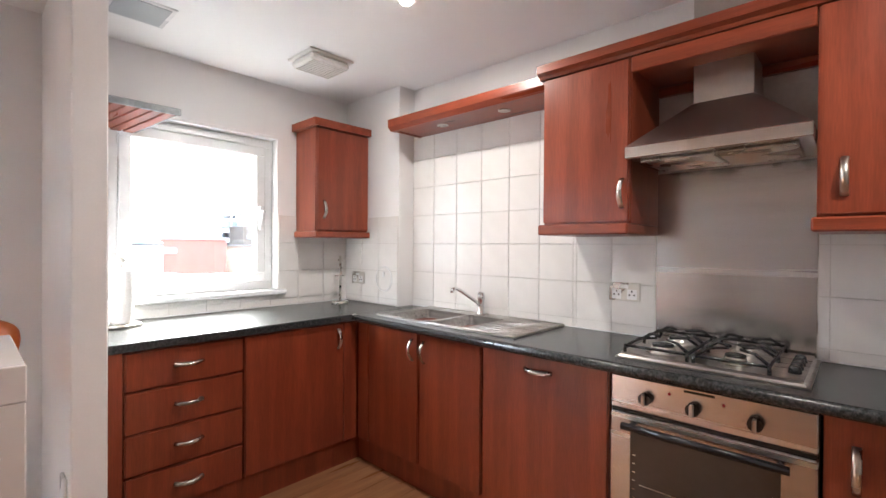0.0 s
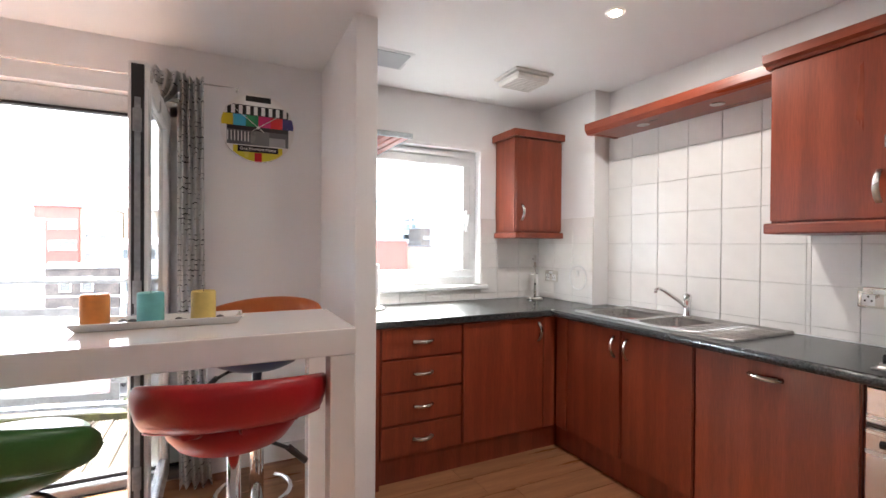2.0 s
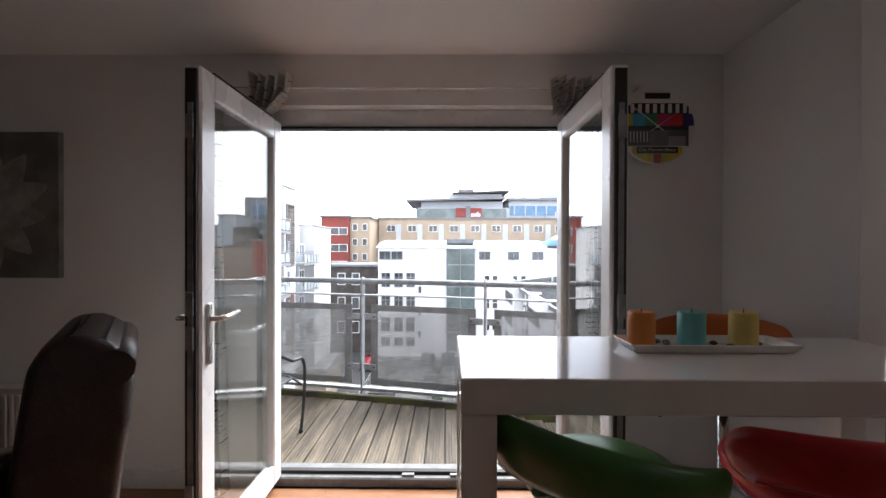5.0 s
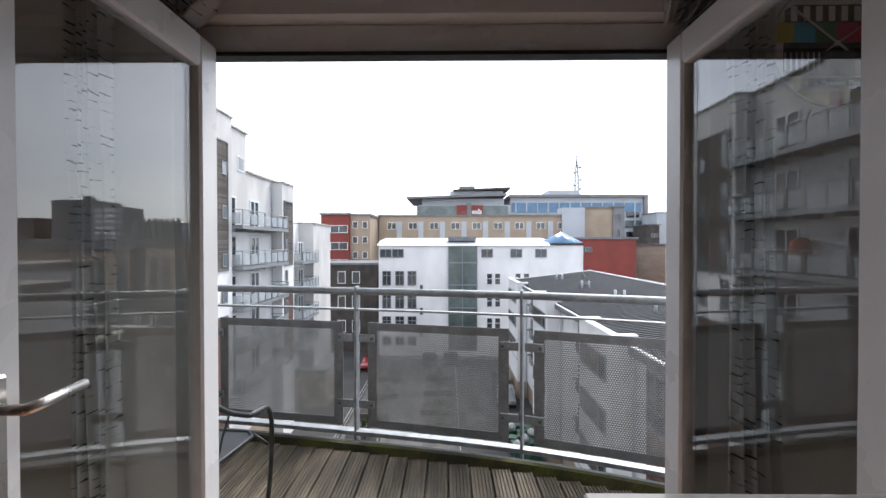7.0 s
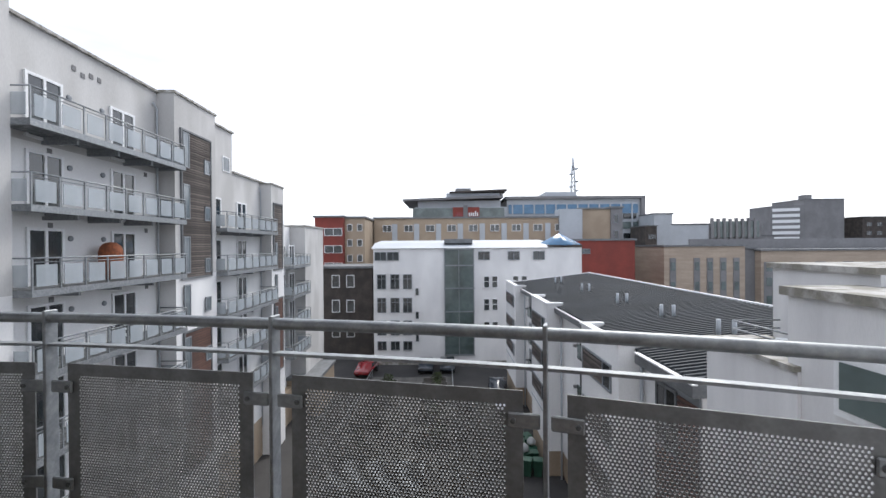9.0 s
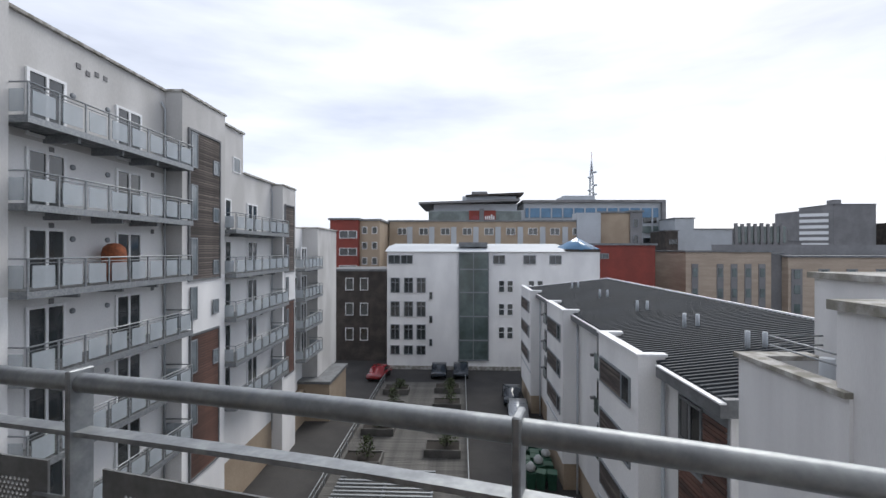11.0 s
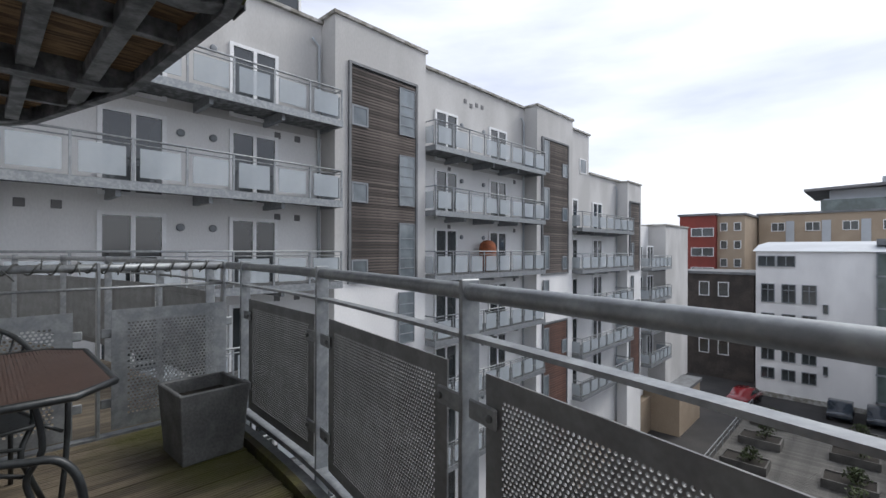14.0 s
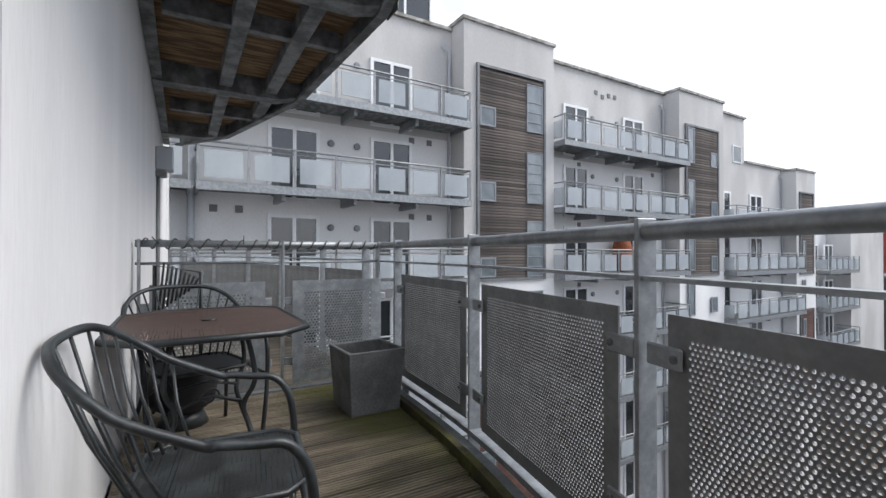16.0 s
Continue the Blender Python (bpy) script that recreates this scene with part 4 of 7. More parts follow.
def car(label, material, x, y, turn):
    c = thing("car", label, "car", (x, y, GZ), turn, group="parked cars")
    prof = [(-2.05, 0.35), (-2.1, 0.65), (-1.95, 0.85), (-1.2, 0.95), (-0.55, 1.42), (0.75, 1.45), (1.55, 1.0), (2.0, 0.9), (2.1, 0.5), (2.05, 0.3)]
    b = prism(prof, -0.85, 0.85, axis="y")
    bmesh.ops.bevel(b, geom=b.edges[:], offset=0.07, segments=2, affect="EDGES")
    part("body", b, material, c, local=True, smooth=True)
    part("windscreen", prism([(-1.12, 0.98), (-0.58, 1.38), (-0.53, 1.38), (-1.05, 0.98)], -0.72, 0.72, axis="y"), far_glass, c, local=True)
    part("side_glass", prism([(-0.95, 0.98), (-0.45, 1.36), (0.7, 1.38), (1.25, 1.0)], -0.865, 0.865, axis="y"), far_glass, c, local=True)
    me = mesh_of("wheel", lathe([(0.2, -0.1), (0.32, -0.09), (0.32, 0.09), (0.2, 0.1)], seg=14), tyre_black, True)
    for a in (-1.3, 1.3):
        for s in (-0.8, 0.8):
            shared("wheel", me, c, Matrix.Translation((a, s, 0.32)) @ pose(0, 0, 0, 90, 0, 0))


car("small red hatchback parked by the white building", car_red, -9.0, 53.0, 80)
car("dark hatchback parked by the white building", car_dark, -2.0, 54.3, 90)
car("dark hatchback parked by the white building", car_dark, 0.6, 54.5, 90)
car("silver car parked under the white flats", car_silver, 5.75, 41.3, 86)
car("dark car parked under the white flats", car_dark, 5.7, 45.6, 88)
for i in range(16):
    x, y = 5.05 + (i % 3) * 0.66 + 0.04 * math.sin(i * 7), 29.2 + (i // 3) * 1.02 + 0.15 * math.sin(i * 3)
    w = thing("wheelie_bin", "green plastic wheelie bin with its lid down", "bin", (x, y, GZ), 20 * math.sin(i * 5), group="wheelie bins")
    b = prism([(-0.24, 0.0), (0.24, 0.0), (0.29, 0.98), (-0.29, 0.98)], -0.3, 0.3, axis="y")
    part("body", b, bin_green, w, local=True)
    part("lid", box(-0.31, 0.31, -0.36, 0.33, 0.98, 1.06, 0.02), bin_green, w, local=True)
for i in range(4):
    s = part("refuse_bag", lathe([(0.12, 0), (0.3, 0.12), (0.32, 0.3), (0.16, 0.5), (0.05, 0.58)], (5.05 + 0.66 * (i % 3), 29.2 + 1.02 * i, GZ + 1.05), 10), bin_bag, None, smooth=True)
    tagged(s, "pale tied refuse bag lying on the bins", "bag", "refuse bags")


# ---- the flat: shell ----
def setting(ob, label, category):
    return tagged(ob, label, category, kind="structure")


DX0, DX1, DZ1 = -0.67, 1.15, 2.12
KX0, KX1, KZ0, KZ1 = 2.17, 3.10, 1.02, 2.03
setting(part("wall_north", wall_with_holes(-3.6, 1.96, -0.2, 2.5, 0.0, 0.12, [(DX0, DX1, 0.0, DZ1)]), white_wall), "plain white painted living room wall", "wall")
setting(part("wall_kitchen_north", wall_with_holes(1.96, 4.0, -0.2, 2.5, 0.05, 0.12, [(KX0, KX1, KZ0, KZ1)]), white_wall), "white painted kitchen wall above the tiles", "wall")
setting(part("wall_outer", wall_with_holes(-12.4, 6.6, GZ, 9.0, 0.12, 0.19, [(DX0 + 0.06, DX1 - 0.06, -0.02, DZ1 - 0.05), (KX0, KX1, KZ0, KZ1)]), render_near), "white rendered outer wall with grey weather streaks", "wall")
setting(part("wall_east", box(3.80, 4.0, -5.5, 0.05, -0.2, 2.5), white_wall), "white painted wall behind the units", "wall")
setting(part("wall_west", box(-3.8, -3.6, -5.7, 0.12, -0.2, 2.5), white_wall), "white painted wall", "wall")
setting(part("wall_south", box(-3.6, 4.0, -5.7, -5.5, -0.2, 2.5), white_wall), "white painted wall", "wall")
setting(part("wall_partition", box(1.905, 2.011, -0.82, 0.0, 0.0, 2.4, 0.004), white_wall), "short white partition between living room and kitchen", "wall")
setting(part("wall_pillar", box(3.66, 3.80, -0.55, 0.05, 0.0, 2.4), white_wall), "boxed white pillar in the kitchen corner", "wall")
setting(part("ceiling", box(-3.6, 3.8, -5.5, 0.05, 2.40, 2.6), ceiling_paint), "flat white ceiling", "ceiling")
floor = setting(part("floor", box(-3.6, 3.8, -5.5, 0.12, -0.2, -0.012), gasket), "warm brown laminate floor", "floor")
bb = part("baseboard", wall_with_holes(-3.6, 1.9, 0.0, 0.10, -0.016, -0.001, [(DX0, DX1, 0.0, 0.10)]), upvc)
setting(bb, "low white skirting board", "baseboard")
setting(part("baseboard", box(1.888, 1.904, -0.8, -0.02, 0.0, 0.10), upvc), "low white skirting board", "baseboard")

# door frame and its threshold
fr = bmesh.new()
box(DX0, DX0 + 0.075, 0.07, 0.15, 0.05, DZ1 - 0.03, 0.006, fr)
box(DX1 - 0.075, DX1, 0.07, 0.15, 0.05, DZ1 - 0.03, 0.006, fr)
box(DX0, DX1, 0.07, 0.15, DZ1 - 0.10, DZ1 - 0.001, 0.006, fr)
dframe = part("door_frame", fr, upvc)
setting(dframe, "white plastic double door frame with black gaskets", "door frame")
g = bmesh.new()
box(DX0 + 0.076, DX0 + 0.092, 0.055, 0.11, 0.05, DZ1 - 0.1, 0, g)
box(DX1 - 0.092, DX1 - 0.076, 0.055, 0.11, 0.05, DZ1 - 0.1, 0, g)
box(DX0 + 0.092, DX1 - 0.092, 0.055, 0.11, DZ1 - 0.115, DZ1 - 0.101, 0, g)
part("gasket", g, gasket, dframe, "black rubber seal")
part("threshold", box(DX0, DX1, 0.02, 0.20, -0.012, 0.05, 0.008), galv_dull, dframe, "grey metal threshold")
part("seal", box(DX0 + 0.02, DX1 - 0.02, 0.065, 0.10, 0.05, 0.068), gasket, dframe)
for x in (0.15, 0.42):
    part("keeper", box(x, x + 0.07, 0.035, 0.06, 0.05, 0.064, 0.003), galv, dframe)


def door_leaf(name, x, sign, label):
    """An open leaf standing square to the wall; sign: the side on which its outer face lies."""
    d = thing(name, label, "door", (x, 0.06, 0.03), kind="structure")
    W, H, T = 0.83, 2.035, 0.068
    y0, y1 = -0.775, 0.055
    xa, xb = (x, x + T) if sign < 0 else (x - T, x)
    b = bmesh.new()
    box(xa, xb, y0, y0 + 0.105, 0.035, H, 0.008, b)
    box(xa, xb, y1 - 0.105, y1, 0.035, H, 0.008, b)
    box(xa, xb, y0 + 0.1, y1 - 0.1, 0.035, 0.15, 0.008, b)
    box(xa, xb, y0 + 0.1, y1 - 0.1, H - 0.105, H, 0.008, b)
    part("leaf_frame", b, upvc, d, "white plastic frame")
    p = part("pane", box((xa + xb) / 2 - 0.012, (xa + xb) / 2 + 0.012, y0 + 0.10, y1 - 0.10, 0.14, H - 0.1), clear_glass, d, "double glazed clear pane")
    p.visible_shadow = False
    part("edge_seal", box(xa + 0.014, xb - 0.012, y0 - 0.014, y0 - 0.001, 0.05, H - 0.02), gasket, d, "black edge seal")
    part("lock_strip", box(xa + 0.025, xa + 0.045, y0 - 0.018, y0 - 0.014, 0.25, H - 0.15), galv, d, "steel lock strip")
    for z in (0.35, 0.95, 1.08, 1.75):
        part("latch", box(xa + 0.02, xa + 0.05, y0 - 0.026, y0 - 0.018, z, z + 0.09, 0.002), galv, d)
    part("vent_strip", box(xa + 0.01, xb - 0.01, y0 + 0.12, y1 - 0.12, H, H + 0.012), gasket, d, "black top seal")
    return d


leaf_l = door_leaf("door_1", DX0 + 0.067, -1, "white plastic glazed balcony door standing open")
leaf_r = door_leaf("door_2", DX1 - 0.067, 1, "white plastic glazed balcony door standing open")
brass = paint("satin_chrome", (0.60, 0.58, 0.55), 0.25, metal=0.9, vary=0.04, bump=0.0)
xl = DX0 + 0.067 + 0.068
h = part("handle_plate", box(xl, xl + 0.012, -0.74, -0.71, 0.88, 1.12, 0.004), brass, leaf_l, "satin chrome lever handle")
part("lever", tube([(xl + 0.01, -0.725, 1.06), (xl + 0.055, -0.725, 1.06), (xl + 0.06, -0.70, 1.062), (xl + 0.06, -0.60, 1.068)], 0.011, 8), brass, h)
h = part("handle_plate", box(xl - 0.08, xl - 0.068, -0.74, -0.71, 0.88, 1.12, 0.004), brass, leaf_l, "satin chrome lever handle")
part("lever", tube([(xl - 0.075, -0.725, 1.06), (xl - 0.12, -0.725, 1.06), (xl - 0.125, -0.70, 1.06), (xl - 0.125, -0.61, 1.06)], 0.011, 8), brass, h)

# kitchen window
wf = bmesh.new()
y0, y1 = 0.125, 0.188
for a, c, d, e in ((KX0, KX1, KZ0, KZ0 + 0.055), (KX0, KX1, KZ1 - 0.055, KZ1), (KX0, KX0 + 0.055, KZ0 + 0.055, KZ1 - 0.055), (KX1 - 0.055, KX1, KZ0 + 0.055, KZ1 - 0.055)):
    box(a, c, y0, y1, d, e, 0.004, wf)
kwin = part("window_1", wf, upvc)
setting(kwin, "white plastic kitchen window with a handle, shut", "window")
sf = bmesh.new()
a0, a1, c0, c1 = KX0 + 0.055, KX1 - 0.055, KZ0 + 0.055, KZ1 - 0.055
for a, c, d, e in ((a0, a1, c0, c0 + 0.06), (a0, a1, c1 - 0.06, c1), (a0, a0 + 0.06, c0 + 0.06, c1 - 0.06), (a1 - 0.06, a1, c0 + 0.06, c1 - 0.06)):
    box(a, c, y0 - 0.015, y1 - 0.01, d, e, 0.005, sf)
part("sash", sf, upvc, kwin)
p = part("pane", box(a0 + 0.055, a1 - 0.055, 0.145, 0.16, c0 + 0.055, c1 - 0.055), clear_glass, kwin)
p.visible_shadow = False
part("window_sill", box(KX0 - 0.05, KX1 + 0.05, 0.0, 0.125, KZ0 - 0.03, KZ0 + 0.002, 0.006), upvc, kwin, "white window board")
part("trickle_vent", box(a0 + 0.1, a1 - 0.15, y0 - 0.035, y0 - 0.016, c1 + 0.003, c1 + 0.03, 0.004), upvc, kwin)
hd = part("handle_plate", box(a1 - 0.045, a1 - 0.015, y0 - 0.035, y0 - 0.015, 1.46, 1.58, 0.005), upvc, kwin, "white window handle")
part("lever", tube([(a1 - 0.03, y0 - 0.03, 1.54), (a1 - 0.03, y0 - 0.06, 1.54), (a1 - 0.04, y0 - 0.065, 1.50), (a1 - 0.055, y0 - 0.065, 1.42)], 0.012, 8), upvc, hd)


# ---- the balcony ----
ARC = [(-2.87, 1.80), (-2.541, 1.793), (-1.47, 1.724), (-0.35, 1.516), (0.721, 1.259), (1.705, 0.88), (2.55, 0.44), (2.82, 0.27)]
DECK_Z = 0.02


def arc_y(x):
    for (xa, ya), (xb, yb) in zip(ARC, ARC[1:]):
        if xa <= x <= xb:
            return ya + (yb - ya) * (x - xa) / (xb - xa)
    return ARC[0][1] if x < ARC[0][0] else ARC[-1][1]


def smooth_arc(points, n=8):
    """A rounded line through the points."""
    out = []
    for i in range(len(points) - 1):
        p0, p1, p2, p3 = [Vector((*points[min(max(i + k, 0), len(points) - 1)], 0)) for k in (-1, 0, 1, 2)]
        for k in range(n):
            t = k / n
            q = 0.5 * ((2 * p1) + (p2 - p0) * t + (2 * p0 - 5 * p1 + 4 * p2 - p3) * t * t + (3 * p1 - p0 - 3 * p2 + p3) * t ** 3)
            out.append((q.x, q.y))
    out.append(points[-1])
    return out


def ribbon(points, d0, d1, z0, z1):
    """A bar that follows the points; d0 and d1 shift its two sides in y."""
    b = bmesh.new()
    rows = [[b.verts.new((x, y + d, z)) for d, z in ((d0, z0), (d1, z0), (d1, z1), (d0, z1))] for x, y in points]
    for r0, r1 in zip(rows, rows[1:]):
        for k in range(4):
            b.faces.new((r0[k], r1[k], r1[(k + 1) % 4], r0[(k + 1) % 4]))
    b.faces.new(rows[0])
    b.faces.new(rows[-1][::-1])
    bmesh.ops.recalc_face_normals(b, faces=b.faces[:])
    return b


curve = smooth_arc(ARC)
deck = setting(part("balcony_floor", prism([(-2.87, 0.195)] + [(x, y - 0.10) for x, y in curve if x < 2.6] + [(2.6, 0.2)], DECK_Z - 0.10, DECK_Z - 0.03), steel_beam), "grooved weathered timber balcony decking", "floor")
part("edge_board", ribbon([p for p in curve if p[0] < 2.6], -0.135, -0.095, DECK_Z - 0.12, DECK_Z + 0.035), deck_moss, deck, "mossy green timber edge board")
part("edge_beam", ribbon([p for p in curve if p[0] < 2.6], -0.09, -0.034, DECK_Z - 0.30, DECK_Z + 0.02), galv, deck, "galvanised steel edge beam")

rail = thing("balcony_railing", "curved galvanised balcony railing with perforated steel panels", "railing", (0, 1.5, DECK_Z))
part("handrail", tube([(x, y, 1.033) for x, y in curve], 0.0245, 12), galv, rail, "round galvanised handrail")
part("mid_rail", ribbon(curve, -0.022, 0.022, 0.904, 0.916), galv, rail, "flat galvanised bar")
part("bottom_rail", ribbon(curve, -0.033, 0.033, 0.068, 0.094), galv, rail, "flat galvanised bottom bar")

post_me = mesh_of("post", box(-0.008, 0.008, -0.032, 0.032, -0.30, 1.068, 0.003), galv)
PW, PH = 0.94, 0.705


def perforated(w, h, pitch, r, margin, t=0.003, sheet=galv_dull):
    """A sheet with staggered round holes; lies in the xz plane from (0, 0)."""
    verts, faces = [], []

    def v(x, y, z):
        verts.append((x, y, z))
        return len(verts) - 1
    rows = int((h - 2 * margin) / (pitch * 0.866))
    cols = int((w - 2 * margin) / pitch) - 1
    z_start = (h - rows * pitch * 0.866) / 2
    x_start = (w - (cols + 0.5) * pitch) / 2
    x_end = x_start + (cols + 0.5) * pitch
    for y in (-t, t):
        ring = []
        a = [v(0, y, 0), v(w, y, 0), v(w, y, h), v(0, y, h)]
        z_end = z_start + rows * pitch * 0.866
        c = [v(x_start, y, z_start), v(x_end, y, z_start), v(x_end, y, z_end), v(x_start, y, z_end)]
        for k in range(4):
            faces.append((a[k], a[(k + 1) % 4], c[(k + 1) % 4], c[k]))
        for j in range(rows):
            za, zb = z_start + j * pitch * 0.866, z_start + (j + 1) * pitch * 0.866
            off = 0.5 * pitch * (j % 2)
            if off:
                i0 = v(x_start, y, za), v(x_start + off, y, za), v(x_start + off, y, zb), v(x_start, y, zb)
                faces.append(i0)
            else:
                xe = x_start + cols * pitch
                faces.append((v(xe, y, za), v(x_end, y, za), v(x_end, y, zb), v(xe, y, zb)))
            for i in range(cols):
                xa = x_start + off + i * pitch
                xb = xa + pitch
                cx, cz = (xa + xb) / 2, (za + zb) / 2
                o = [v(xa, y, za), v(xb, y, za), v(xb, y, zb), v(xa, y, zb)]
                hole = [v(cx + r * math.cos(math.radians(225 + 45 * q)), y, cz + r * math.sin(math.radians(225 + 45 * q))) for q in range(8)]
                for q in range(4):
                    faces.append((o[q], o[(q + 1) % 4], hole[(2 * q + 2) % 8], hole[2 * q + 1]))
                    faces.append((o[q], hole[2 * q + 1], hole[2 * q]))
                ring.append(hole)
        if y > 0:
            for ha, hb in zip(first, ring):
                for q in range(8):
                    faces.append((ha[q], ha[(q + 1) % 8], hb[(q + 1) % 8], hb[q]))
            for k in range(4):
                faces.append((outer[k], outer[(k + 1) % 4], a[(k + 1) % 4], a[k]))
        first, outer = ring, a
    me = bpy.data.meshes.new("perforated_panel")
    me.from_pydata(verts, [], faces)
    me.materials.append(sheet)
    return me


panel_me = perforated(PW, PH, 0.0145, 0.0048, 0.05)
clamp_me = mesh_of("clamp", box(0, 0.115, -0.006, 0.006, -0.028, 0.028, 0.005), galv)
bolt_me = mesh_of("bolt", lathe([(0.011, 0), (0.011, 0.006), (0.007, 0.009)], seg=8), steel_beam, True)


def along(p, q):
    return math.degrees(math.atan2(q[1] - p[1], q[0] - p[0]))


RB = Matrix.Translation((0, -1.5, -DECK_Z))
for i, (x, y) in enumerate(ARC[1:], 1):
    a = along(ARC[i - 1], ARC[min(i + 1, len(ARC) - 1)])
    shared("post", post_me, rail, RB @ Matrix.Translation((x, y, 0)) @ pose(0, 0, 0, 0, 0, a))
for (xa, ya), (xb, yb) in zip(ARC[1:], ARC[2:]):
    a = along((xa, ya), (xb, yb))
    L = math.hypot(xb - xa, yb - ya)
    if L < 0.5:
        continue
    w = min(PW, L - 0.15)
    base = RB @ Matrix.Translation((xa, ya, 0)) @ pose(0, 0, 0, 0, 0, a)
    pn = shared("perforated_panel", panel_me, rail, base @ Matrix.Translation(((L - w) / 2, 0, 0.12)) @ Matrix.Diagonal((w / PW, 1, 1, 1)))
    for z in (0.275, 0.72):
        for s, m in ((0.02, 0), (L - 0.135, 0)):
            shared("clamp", clamp_me, rail, base @ Matrix.Translation((s, -0.012, z)))
            shared("bolt", bolt_me, rail, base @ Matrix.Translation((s + (0.095 if s < 0.1 else 0.02), -0.018, z)) @ pose(0, 0, 0, 90, 0, 0))

# divider to the neighbour's balcony, with rope round its rail
DIV_X, DIV_Y = -2.87, 1.80
div = thing("balcony_divider", "galvanised divider railing with rope round its handrail", "railing", (DIV_X, 1.1, DECK_Z))
part("handrail", tube([(DIV_X, 0.205, 1.033), (DIV_X, DIV_Y, 1.033)], 0.024, 10), galv, div)
part("mid_rail", tube([(DIV_X, 0.205, 0.91), (DIV_X, DIV_Y, 0.91)], 0.010, 6), galv, div)
part("bottom_rail", box(DIV_X - 0.03, DIV_X + 0.03, 0.2, DIV_Y, -0.005, 0.03), galv, div)
rp = []
for k in range(260):
    a = k * 0.42 + 1.6 * math.sin(k * 0.043)
    r = 0.030 + 0.004 * math.sin(k * 0.31)
    rp.append((DIV_X + r * math.cos(a), 0.24 + k * 0.0058, 1.033 + r * math.sin(a)))
part("rope", tube(rp, 0.005, 5), rope_green, div, "thin grey rope wound round the rail")
rnd = random.Random(31)
for k in range(9):
    y = 0.36 + k * 0.155 + rnd.uniform(-0.03, 0.03)
    dy, dz = rnd.uniform(-0.05, 0.05), rnd.choice((-1, 1)) * rnd.uniform(0.02, 0.045)
    part("rope_end", tube([(DIV_X + 0.03, y, 1.033), (DIV_X + 0.04, y + dy * 0.6, 1.033 + dz), (DIV_X + 0.03, y + dy, 1.033 + dz * 1.7)], 0.0035, 5), rope_green, div)
for y in (0.225, 1.06, DIV_Y - 0.03):
    part("post", box(DIV_X - 0.028, DIV_X + 0.028, y - 0.008, y + 0.008, -0.02, 1.06, 0.002), galv, div)
div_me = perforated(0.66, 0.72, 0.0225, 0.0075, 0.07, sheet=galv)
for y in (0.28, 1.12):
    shared("perforated_panel", div_me, div, Matrix.Translation((0.035, y - 1.1, 0.04)) @ pose(0, 0, 0, 0, 0, 90))
    for z in (0.2, 0.62):
        for yy in (y - 0.02, y + 0.62):
            shared("clamp", clamp_me, div, Matrix.Translation((0.02, yy - 1.1 - 0.03, z)) @ pose(0, 0, 0, 0, 0, 90))

# the neighbour's half of the balcony
nb = thing("neighbour_balcony", "neighbouring curved balcony with galvanised railing and dark deck", "balcony", (-5.5, 1, DECK_Z))
MIR = [(2 * DIV_X - x, y) for x, y in ARC][::-1]
mcurve = smooth_arc(MIR)
part("deck", prism([(x, y - 0.08) for x, y in mcurve if x > -8.2] + [(DIV_X - 0.05, 0.25), (-8.2, 0.26)], DECK_Z - 0.2, DECK_Z - 0.02), deck_wood, nb)
part("handrail", tube([(x, y, 1.033) for x, y in mcurve], 0.0245, 8), galv, nb)
part("mid_rail", tube([(x, y, 0.91) for x, y in mcurve], 0.010, 5), galv, nb)
NBM = Matrix.Translation((5.5, -1, -DECK_Z))
for i, (x, y) in enumerate(MIR[:-1]):
    shared("post", post_me, nb, NBM @ Matrix.Translation((x, y, 0)))
for (xa, ya), (xb, yb) in zip(MIR[1:-1], MIR[2:]):
    L = math.hypot(xb - xa, yb - ya)
    if L > 0.7:
        shared("perforated_panel", panel_me, nb, NBM @ Matrix.Translation((xa, ya, 0)) @ pose(0, 0, 0, 0, 0, along((xa, ya), (xb, yb))) @ Matrix.Translation(((L - PW) / 2, 0, 0.12)))

# the balcony overhead: straight edge beams between deep cross beams
up = thing("upper_balcony", "steel framed balcony overhead with bare timber soffit", "balcony", (-3.4, 0.19, 2.6))
UZ = 2.60
UP = [(-0.30, 1.34), (-2.49, 1.69), (-4.62, 1.585), (-6.75, 1.02), (-7.6, 0.42)]


def up_y(x):
    for (xa, ya), (xb, yb) in zip(UP, UP[1:]):
        if xb <= x <= xa:
            return ya + (yb - ya) * (x - xa) / (xb - xa)
    return 0.4


for (xa, ya), (xb, yb) in zip(UP, UP[1:]):
    b = ribbon([(xb, yb), (xa, ya)], -0.075, 0.0, UZ + 0.02, UZ + 0.05)
    add(b, ribbon([(xb, yb), (xa, ya)], -0.012, 0.0, UZ + 0.05, UZ + 0.25))
    add(b, ribbon([(xb, yb), (xa, ya)], -0.075, -0.012, UZ + 0.225, UZ + 0.25))
    part("edge_beam", b, steel_beam, up, "steel channel edge beam")
    part("edge_fascia", ribbon([(xb, yb + 0.03), (xa, ya + 0.03)], -0.028, 0.012, UZ + 0.08, UZ + 0.29), deck_moss, up, "dark mossy timber edge board")
part("end_beam", box(-0.36, -0.29, 0.2, 1.36, UZ - 0.01, UZ + 0.2, 0.004), steel_beam, up)
b = box(-7.6, -0.36, 0.195, 0.28, UZ + 0.02, UZ + 0.05)
box(-7.6, -0.36, 0.195, 0.21, UZ + 0.05, UZ + 0.22, 0, b)
part("wall_beam", b, steel_beam, up, "steel channel along the wall")
